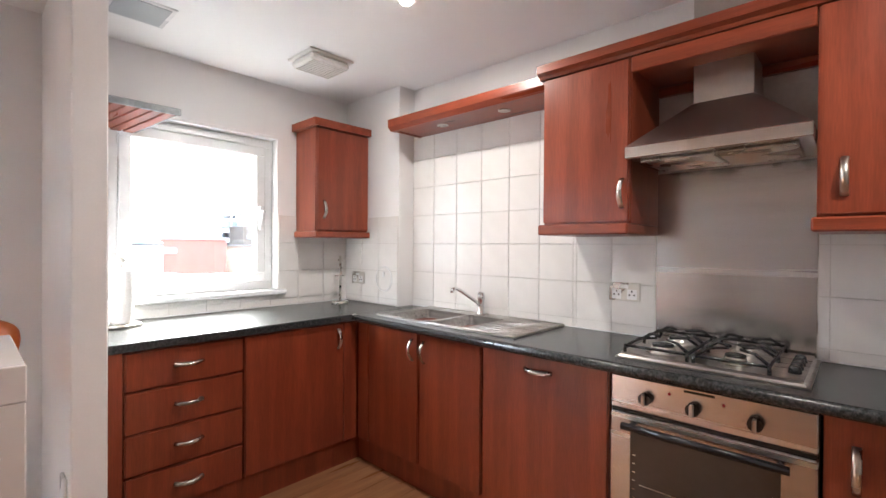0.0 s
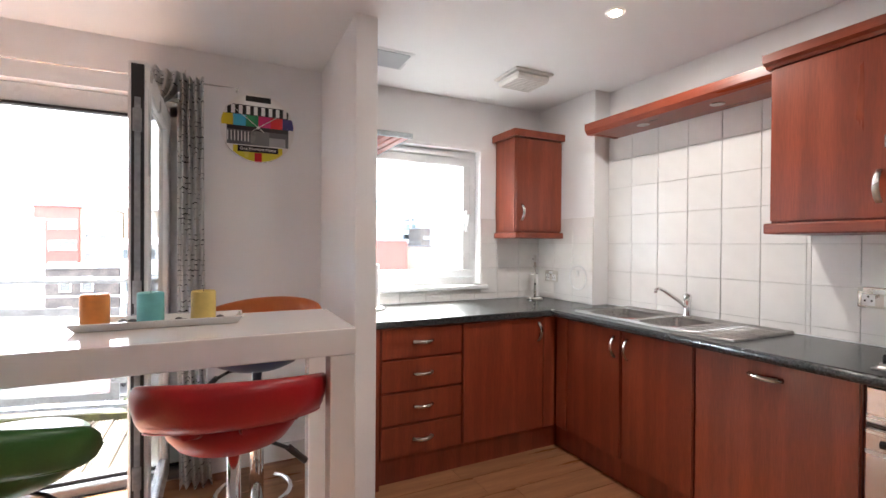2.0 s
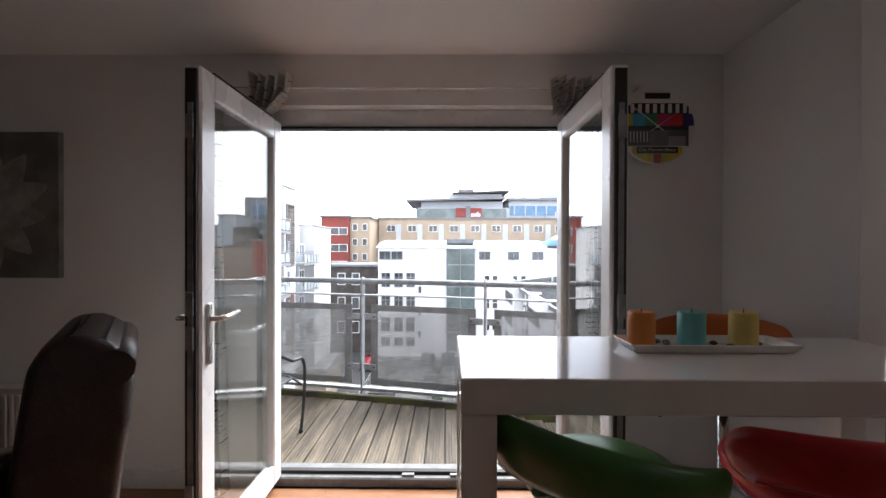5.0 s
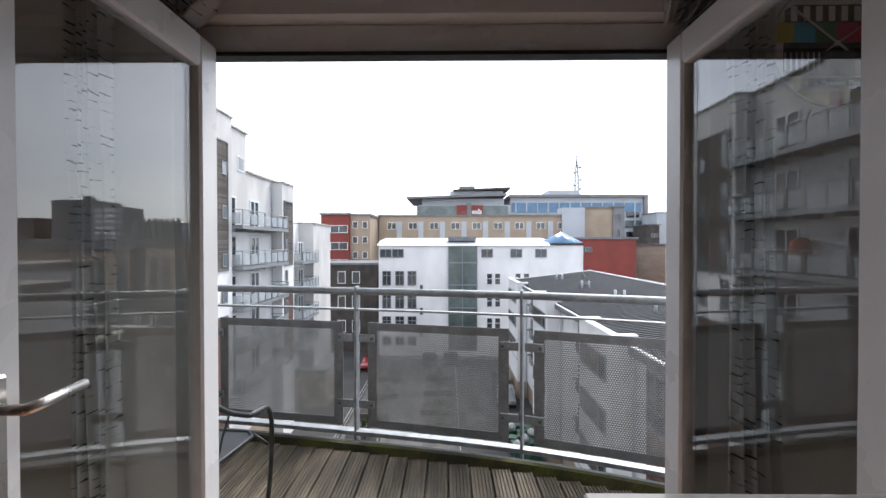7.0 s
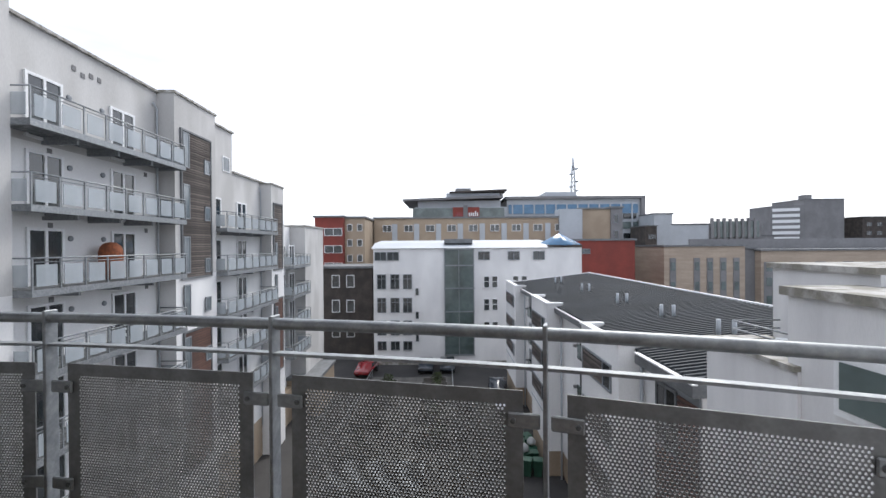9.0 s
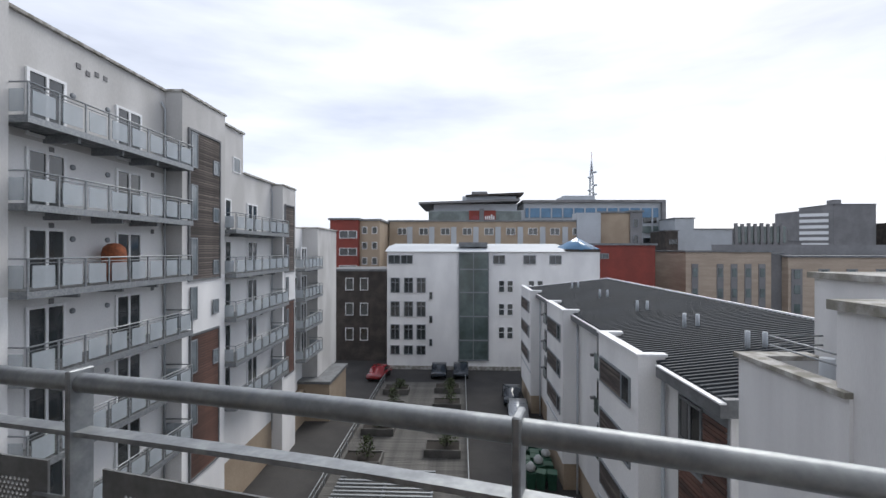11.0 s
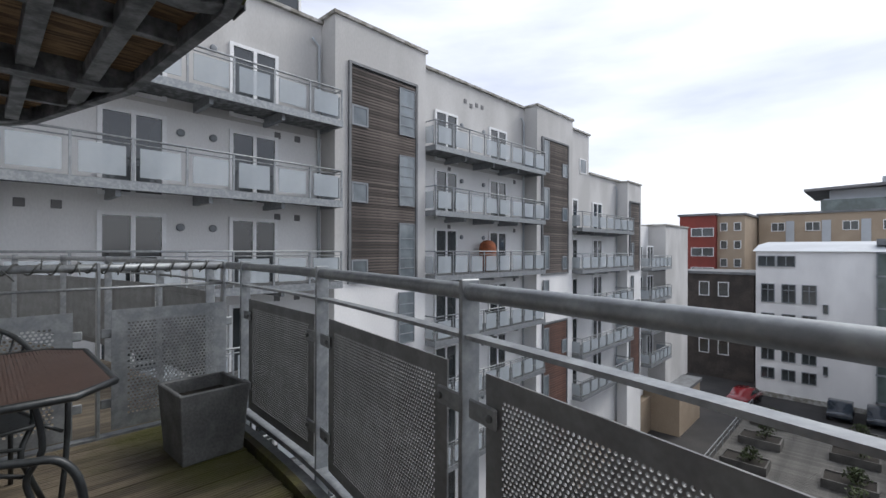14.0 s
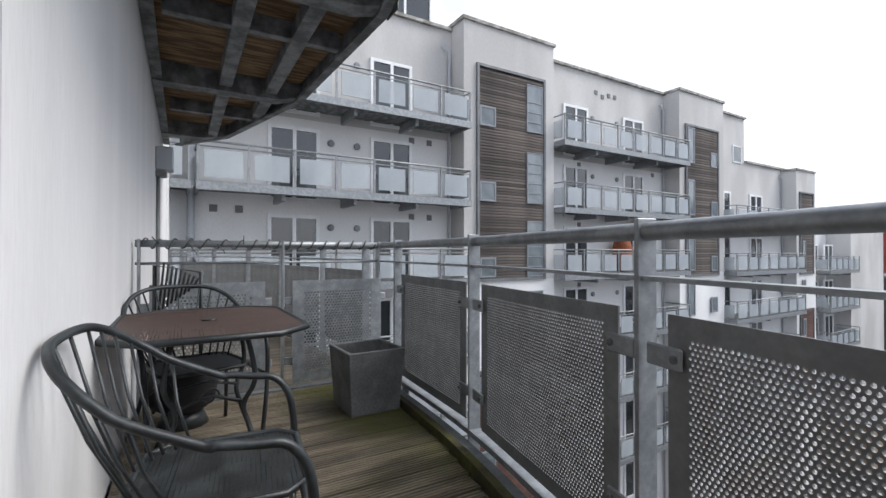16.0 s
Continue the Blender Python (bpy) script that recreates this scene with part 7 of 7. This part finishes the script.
# hob
hb = thing("gas_hob", "stainless steel gas hob with four burners and black pan supports", "hob", (3.55, -2.45, 0.908))
HX0, HX1, HY0, HY1 = 3.315, 3.775, -2.735, -2.165
b = box(HX0, HX1, HY0, HY1, 0.909, 0.930)
bmesh.ops.bevel(b, geom=[e for e in b.edges if all(v.co.z > 0.92 for v in e.verts)], offset=0.016, segments=3, affect="EDGES")
part("plate", b, steel, hb)
for x in (3.43, 3.64):
    for y, r in ((-2.30, 0.042), (-2.53, 0.034)):
        bu = part("burner", lathe([(r + 0.018, 0.930), (r + 0.014, 0.936), (r, 0.938), (r, 0.950), (r * 0.9, 0.954)], (x, y, 0), 20), nickel, hb)
        part("burner_cap", lathe([(r * 0.92, 0.954), (r * 0.92, 0.960), (r * 0.7, 0.963)], (x, y, 0), 20), black_enamel, bu)
for yc in (-2.30, -2.53):
    sup = part("pan_support", tube([(3.335, yc - 0.105, 0.955), (3.745, yc - 0.105, 0.955), (3.745, yc + 0.105, 0.955), (3.335, yc + 0.105, 0.955)], 0.006, 6, closed=True), black_enamel, hb, "black cast pan support")
    for xc in (3.43, 3.64):
        for k in range(4):
            a = radians(45 + 90 * k)
            part("finger", tube([(xc + 0.135 * math.cos(a) * 0.75, yc + 0.100 * math.sin(a) * 1.4, 0.957), (xc + 0.09 * math.cos(a), yc + 0.09 * math.sin(a), 0.982), (xc + 0.025 * math.cos(a), yc + 0.025 * math.sin(a), 0.982)], 0.0055, 6), black_enamel, sup)
    for xx in (3.335, 3.54, 3.745):
        for yy in (yc - 0.105, yc + 0.105):
            part("foot", tube([(xx, yy, 0.93), (xx, yy, 0.957)], 0.006, 6), black_enamel, sup)
for k in range(4):
    part("knob", lathe([(0.018, 0), (0.018, 0.006), (0.015, 0.022), (0.012, 0.024)], (3.42 + k * 0.062, -2.69, 0.929), 16), black_enamel, hb)

# oven
ov = thing("oven", "stainless steel built-in oven with dark glass door", "oven", (3.5, -2.455, 0))
OY0, OY1 = -2.757, -2.163
part("body", box(FX + 0.03, 3.78, OY0, OY1, 0.15, 0.862), black_enamel, ov)
cp = part("control_panel", box(FX - 0.005, FX + 0.03, OY0 + 0.002, OY1 - 0.002, 0.735, 0.855, 0.004), steel_v, ov, "steel control panel")
for y in (-2.29, -2.44, -2.61):
    kb = part("knob", tube([(FX - 0.004, y, 0.79), (FX - 0.030, y, 0.79)], 0.021, 20), black_enamel, cp, "black knob with steel grip")
    part("knob_grip", box(FX - 0.045, FX - 0.028, y - 0.006, y + 0.006, 0.770, 0.811, 0.003), nickel, kb)
    for k in range(9):
        a = radians(-130 + 32 * k)
        part("mark", box(FX - 0.0062, FX - 0.005, y + 0.034 * math.sin(a) - 0.0012, y + 0.034 * math.sin(a) + 0.0012, 0.79 + 0.034 * math.cos(a) - 0.0012, 0.79 + 0.034 * math.cos(a) + 0.0012), black_enamel, cp)
for y in (-2.365, -2.525):
    part("pilot_lamp", tube([(FX - 0.004, y, 0.822), (FX - 0.008, y, 0.822)], 0.005, 10), car_red, cp)
part("maker_mark", box(FX - 0.0065, FX - 0.005, -2.50, -2.41, 0.838, 0.846), black_enamel, cp)
dr = part("oven_door", box(FX - 0.012, FX + 0.028, OY0 + 0.002, OY1 - 0.002, 0.155, 0.722, 0.005), steel_v, ov, "steel oven door")
part("glass", box(FX - 0.016, FX - 0.010, OY0 + 0.085, OY1 - 0.075, 0.20, 0.665, 0.003), oven_glass, dr, "smoked glass window")
part("gap", box(FX + 0.0, FX + 0.03, OY0 + 0.003, OY1 - 0.003, 0.722, 0.735), black_enamel, ov)
hd = part("door_handle", tube([(FX - 0.055, OY0 + 0.06, 0.690), (FX - 0.055, OY1 - 0.06, 0.690)], 0.013, 12), black_enamel, dr, "black tubular handle")
for y in (OY0 + 0.085, OY1 - 0.085):
    part("handle_stay", tube([(FX - 0.012, y, 0.690), (FX - 0.055, y, 0.690)], 0.009, 8), black_enamel, hd)
for z in (0.36, 0.48):
    part("shelf_wire", box(FX - 0.0175, FX - 0.0165, OY0 + 0.12, OY1 - 0.11, z, z + 0.003), nickel, dr)
for k in range(12):
    for y in (OY0 + 0.10, OY1 - 0.09):
        part("scale_mark", box(FX - 0.0175, FX - 0.0165, y - 0.005, y + 0.005, 0.25 + k * 0.03, 0.253 + k * 0.03), nickel, dr)


# wall units
def wall_unit(label, x0, x1, y0, y1, z0, z1, hy, tip=True):
    c = thing("wall_cabinet", label, "cabinet", ((x0 + x1) / 2, (y0 + y1) / 2, z0), group="kitchen wall units")
    part("body", box(x0 + T, x1, y0, y1, z0 + 0.045, z1), cherry, c)
    d = front(c, "door", x0, x0 + T, y0 + 0.002, y1 - 0.002, z0 + 0.05, z1 - 0.003)
    arch_handle(d, (x0, hy, z0 + 0.165), True, (-1, 0))
    part("light_pelmet", box(x0 - 0.022, x1, y0 - 0.0, y1 + 0.012, z0, z0 + 0.045, 0.006), cherry_flat, c, "projecting bottom moulding")
    return c


wall_unit("cherry wood-effect wall cabinet left of the hood", 3.445, 3.798, -2.165, -1.775, 1.372, 2.075, -2.135)["label"] = "cherry wood-effect wall cabinet with one door beside the hood"
wall_unit("cherry wood-effect wall cabinet past the hood", 3.445, 3.798, -3.35, -2.735, 1.372, 2.075, -2.80)


def cornice(name, x, ya, yb, z, x_back=3.798, label=""):
    b = bmesh.new()
    prism([(x - 0.035, z + 0.02), (x - 0.035, z + 0.055), (x_back, z + 0.055), (x_back, z), (x - 0.005, z), (x - 0.012, z + 0.012)], ya, yb, b, axis="y")
    return part(name, b, cherry_flat, None, label)


co = cornice("cornice", 3.445, -3.36, -1.76, 2.075)
tagged(co, "cherry wood-effect cornice along the wall units", "cornice")
bridge = thing("cornice_bridge", "cherry wood-effect light bridge over the sink", "cornice", (3.6, -1.2, 2.06))
part("board", box(3.535, 3.798, -1.775, -0.64, 2.062, 2.077, 0.003), cherry_flat, bridge)
part("fascia", prism([(3.50, 2.077), (3.50, 2.122), (3.56, 2.122), (3.56, 2.052), (3.525, 2.052)], -1.775, -0.62, axis="y"), cherry_flat, bridge)
part("fascia", box(3.56, 3.798, -0.64, -0.615, 2.057, 2.122, 0.004), cherry_flat, bridge)
for y in (-0.95, -1.41):
    part("spotlight", lathe([(0.022, -0.001), (0.026, -0.004), (0.034, -0.004), (0.036, 0.001)], (3.66, y, 2.062), 24), nickel, bridge, "small round steel downlight")
over = thing("hood_bridge_panel", "cherry wood-effect panel bridging over the hood", "panel", (3.6, -2.46, 2.07))
part("board", box(3.466, 3.798, -2.733, -2.167, 2.03, 2.073, 0.003), cherry_flat, over)
part("fascia", box(3.445, 3.464, -2.733, -2.167, 2.012, 2.073, 0.004), cherry_flat, over, "narrow front fascia")
part("back_batten", box(3.77, 3.796, -2.733, -2.167, 1.99, 2.029, 0.003), cherry_flat, over)

# extractor hood
ho = thing("extractor_hood", "stainless steel chimney extractor hood with filters", "extractor hood", (3.6, -2.45, 1.66))
b = bmesh.new()
HXF, HXB, HYA, HYB = 3.385, 3.797, -2.73, -2.168
lo = [(HXF, HYA), (HXF, HYB), (HXB, HYB), (HXB, HYA)]
hi = [(3.60, -2.55), (3.60, -2.35), (HXB, -2.35), (HXB, -2.55)]
vl = [b.verts.new((*p, 1.705)) for p in lo]
vh = [b.verts.new((*p, 1.885)) for p in hi]
for k in range(4):
    b.faces.new((vl[k], vl[(k + 1) % 4], vh[(k + 1) % 4], vh[k]))
b.faces.new(vh)
b.faces.new(vl[::-1])
bmesh.ops.recalc_face_normals(b, faces=b.faces[:])
part("canopy", b, hood_steel, ho, "sloped steel canopy")
part("rim", box(HXF - 0.004, HXB, HYA - 0.001, HYB + 0.001, 1.660, 1.705, 0.003), steel_v, ho, "steel front rim")
part("chimney", box(3.60, HXB, -2.55, -2.35, 1.88, 2.40, 0.003), hood_steel, ho, "square steel chimney")
for ya, yb in ((HYA + 0.04, -2.463), (-2.457, HYB - 0.04)):
    f = part("filter", box(HXF + 0.05, HXB - 0.08, ya, yb, 1.648, 1.659, 0.003), nickel, ho, "metal grease filter")
    part("filter_latch", box(HXF + 0.07, HXF + 0.10, (ya + yb) / 2 - 0.04, (ya + yb) / 2 + 0.04, 1.644, 1.648), steel, f)

# small wall cabinet in the corner
cc = thing("wall_cabinet", "small cherry wood-effect wall cabinet in the corner", "cabinet", (3.45, -0.1, 1.37), group="kitchen wall units")
part("body", box(3.235, 3.655, -0.205, 0.044, 1.415, 2.10), cherry, cc)
part("moulding", box(3.218, 3.655, -0.248, 0.044, 1.372, 1.414, 0.006), cherry_flat, cc, "projecting bottom moulding")
part("moulding", prism([(3.20, 0.044), (3.655, 0.044), (3.655, -0.255), (3.20, -0.255)], 2.101, 2.15), cherry_flat, cc, "projecting top moulding")
d = front(cc, "door", 3.237, 3.653, -0.226, -0.206, 1.42, 2.096)
arch_handle(d, (3.285, -0.226, 1.56), True, (0, -1))

# plate rack shelf by the window
rk = thing("plate_rack", "wall shelf of red-brown slats with steel edges", "shelf", (2.27, -0.1, 2.0))
for k in range(6):
    xs = 2.082 + k * 0.056
    b = prism([(xs, -0.249), (xs + 0.043, -0.249), (xs - 0.087, 0.044), (xs - 0.13, 0.044)], 1.988, 2.002)
    for v in b.verts:
        v.co.z -= 0.07 * (v.co.y + 0.249) / 0.293
    part("slat", b, cherry_flat, rk)
part("edge", box(2.06, 2.42, -0.266, -0.250, 1.982, 2.016, 0.004), galv, rk, "steel front edge")
part("edge", tube([(2.412, -0.25, 1.997), (2.285, 0.044, 1.925)], 0.007, 8), galv, rk)

# things on the worktop
ph = thing("paper_towel_holder", "steel stand with a white roll of kitchen paper", "paper towel", (2.19, -0.15, 0.908))
part("base", lathe([(0.085, 0), (0.085, 0.012), (0.075, 0.018)], seg=28), nickel, ph, local=True)
part("rod", tube([(0, 0, 0.015), (0, 0, 0.315)], 0.006, 10), nickel, ph, local=True)
part("finial", lathe([(0.006, 0.31), (0.016, 0.32), (0.018, 0.333), (0.012, 0.345), (0.002, 0.35)], seg=16), nickel, ph, local=True)
part("roll", lathe([(0.02, 0.02), (0.048, 0.02), (0.049, 0.03), (0.049, 0.275), (0.048, 0.285), (0.02, 0.285)], seg=32), paper, ph, "white paper roll", local=True)
mt = thing("mug_tree", "bare steel mug tree", "mug tree", (3.49, -0.12, 0.908))
part("base", lathe([(0.06, 0), (0.06, 0.012), (0.05, 0.016)], seg=24), nickel, mt, local=True)
part("stem", tube([(0, 0, 0.01), (0, 0, 0.34)], 0.009, 10), nickel, mt, local=True)
for k, z in enumerate((0.19, 0.245, 0.30)):
    a = radians(20 + 25 * k)
    part("arm", tube([(-0.055 * math.cos(a), -0.055 * math.sin(a), z + 0.006), (0.055 * math.cos(a), 0.055 * math.sin(a), z + 0.006)], 0.004, 8), nickel, mt, local=True)
    for s in (-1, 1):
        part("arm_end", lathe([(0.003, -0.006), (0.007, 0), (0.003, 0.006)], (s * 0.055 * math.cos(a), s * 0.055 * math.sin(a), z + 0.006), 8), nickel, mt, local=True)


def double_socket(x, y, z, label):
    s = thing("wall_socket", label, "socket", (x, y, z), group="kitchen sockets")
    pl = part("plate", box(x - 0.009, x, y - 0.073, y + 0.073, z - 0.043, z + 0.043, 0.003), nickel, s, "brushed steel plate")
    for dy in (-0.036, 0.036):
        ins = part("insert", box(x - 0.0105, x - 0.009, y + dy - 0.022, y + dy + 0.022, z - 0.035, z + 0.012), upvc, s)
        for a, c in ((0, 0.003), (-0.011, -0.014), (0.011, -0.014)):
            part("pin_hole", box(x - 0.0115, x - 0.0105, y + dy + a - 0.003, y + dy + a + 0.003, z + c - 0.004, z + c + 0.004), black_enamel, ins)
    part("switch", box(x - 0.013, x - 0.009, y - 0.02, y + 0.02, z + 0.016, z + 0.034, 0.002), upvc, s)


double_socket(3.789, -2.02, 1.11, "brushed steel double wall socket on the tiles")
double_socket(3.651, -0.12, 1.085, "brushed steel double wall socket on the tiles")
bt = thing("tile_disc", "round clear access cover on the tiles", "cover", (3.65, -0.41, 1.09))
part("rim", tube([(3.648, -0.41 + 0.085 * math.cos(k * math.tau / 40), 1.09 + 0.085 * math.sin(k * math.tau / 40)) for k in range(40)], 0.004, 6, closed=True), upvc, bt)
part("knob", box(3.640, 3.650, -0.42, -0.40, 1.10, 1.14, 0.003), upvc, bt)

# ceiling vent and hatch
vn = thing("ceiling_vent", "cream plastic louvred ceiling extractor vent", "vent", (3.08, -0.52, 2.40))
part("frame", box(2.93, 3.22, -0.65, -0.39, 2.385, 2.40, 0.008), radiator_white, vn)
part("body", box(2.95, 3.20, -0.63, -0.41, 2.345, 2.386, 0.012), radiator_white, vn)
for k in range(9):
    part("slat", box(2.965, 3.185, -0.622 + k * 0.023, -0.612 + k * 0.023, 2.340, 2.346), radiator_white, vn)
ht = thing("ceiling_hatch", "flush white ceiling access panel", "hatch", (2.2, -0.38, 2.40))
part("frame", box(2.08, 2.33, -0.52, -0.27, 2.394, 2.40, 0.003), upvc, ht)
part("panel", box(2.10, 2.31, -0.50, -0.29, 2.391, 2.394), panel_grey, ht)
lip = part("trim", box(2.42, 3.14, 0.044, 0.05, 2.045, 2.075), white_wall)
setting(lip, "plastered ledge above the kitchen window", "trim")

# steel splashback
sb = thing("splashback", "brushed steel splashback sheet behind the hob", "splashback", (3.79, -2.45, 0.915))
part("sheet", box(3.789, 3.794, -2.722, -2.160, 0.916, 1.705, 0.001), steel_v, sb)
for y in (-2.7235, -2.1585):
    part("edge_strip", box(3.7875, 3.794, y - 0.0015, y + 0.0015, 0.916, 1.705), nickel, sb)

# ---- tiles, one by one ----
TP_Y, TP_Z = 0.2, 0.19
tw = thing("tiling_east", "white glazed square wall tiles with pale grout", "tiles", (3.795, -1.5, 0.91), kind="structure")
part("grout_bed", box(3.792, 3.7955, -4.0, -0.552, 0.908, 2.062), grout, tw)
TILE = mesh_of("tile", box(-0.0055, 0, 0.0015, TP_Y - 0.0015, 0.0015, TP_Z - 0.0015, 0.0012), tile_mat)


def lay(parent, x, ya, yb, z0, z1, y_line, z_line, at):
    k0 = math.floor((ya - y_line) / TP_Y)
    k1 = math.ceil((yb - y_line) / TP_Y)
    j0 = math.floor((z0 - z_line) / TP_Z)
    j1 = math.ceil((z1 - z_line) / TP_Z)
    for k in range(k0, k1):
        for j in range(j0, j1):
            a, c = max(y_line + k * TP_Y, ya), min(y_line + (k + 1) * TP_Y, yb)
            d, e = max(z_line + j * TP_Z, z0), min(z_line + (j + 1) * TP_Z, z1)
            if c - a < 0.012 or e - d < 0.012:
                continue
            shared("tile", TILE, parent, Matrix.Translation((x - at[0], a - at[1], d - at[2])) @ Matrix.Diagonal((1, (c - a) / TP_Y, (e - d) / TP_Z, 1)))


lay(tw, 3.7915, -1.775, -0.553, 0.915, 2.062, -0.957, 1.145, (3.795, -1.5, 0.91))
lay(tw, 3.7915, -2.158, -1.775, 0.915, 1.372, -0.957, 1.145, (3.795, -1.5, 0.91))
lay(tw, 3.7915, -3.4, -2.725, 0.915, 1.372, -0.957, 1.145, (3.795, -1.5, 0.91))
tn = thing("tiling_pillar", "white glazed square wall tiles on the pillar", "tiles", (3.655, -0.25, 0.91), kind="structure")
part("grout_bed", box(3.6555, 3.659, -0.549, 0.045, 0.908, 1.52), grout, tn)
lay(tn, 3.6555, -0.549, 0.045, 0.915, 1.52, -0.15, 1.145, (3.655, -0.25, 0.91))
tk = thing("tiling_north", "white glazed square wall tiles round the window", "tiles", (2.8, 0.045, 0.91), kind="structure")
part("grout_bed", wall_with_holes(2.012, 3.654, 0.908, 1.52, 0.0455, 0.049, [(KX0 - 0.005, KX1 + 0.005, KZ0 - 0.035, 1.52)]), grout, tk)
TILE_N = mesh_of("tile", box(0.0015, TP_Y - 0.0015, -0.0055, 0, 0.0015, TP_Z - 0.0015, 0.0012), tile_mat)
for k in range(-1, 9):
    for j in range(-2, 3):
        a, c = max(2.05 + k * TP_Y, 2.013), min(2.05 + (k + 1) * TP_Y, 3.652)
        d, e = max(1.145 + j * TP_Z, 0.915), min(1.145 + (j + 1) * TP_Z, 1.52)
        if e > KZ0 - 0.03:
            if a < KX0 - 0.005 < c:
                c = KX0 - 0.005
            elif a < KX1 + 0.005 < c:
                a = KX1 + 0.005
            elif a >= KX0 - 0.01 and c <= KX1 + 0.01:
                e = KZ0 - 0.035
        if c - a < 0.012 or e - d < 0.012:
            continue
        shared("tile", TILE_N, tk, Matrix.Translation((a - 2.8, 0.0005, d - 0.91)) @ Matrix.Diagonal(((c - a) / TP_Y, 1, (e - d) / TP_Z, 1)))
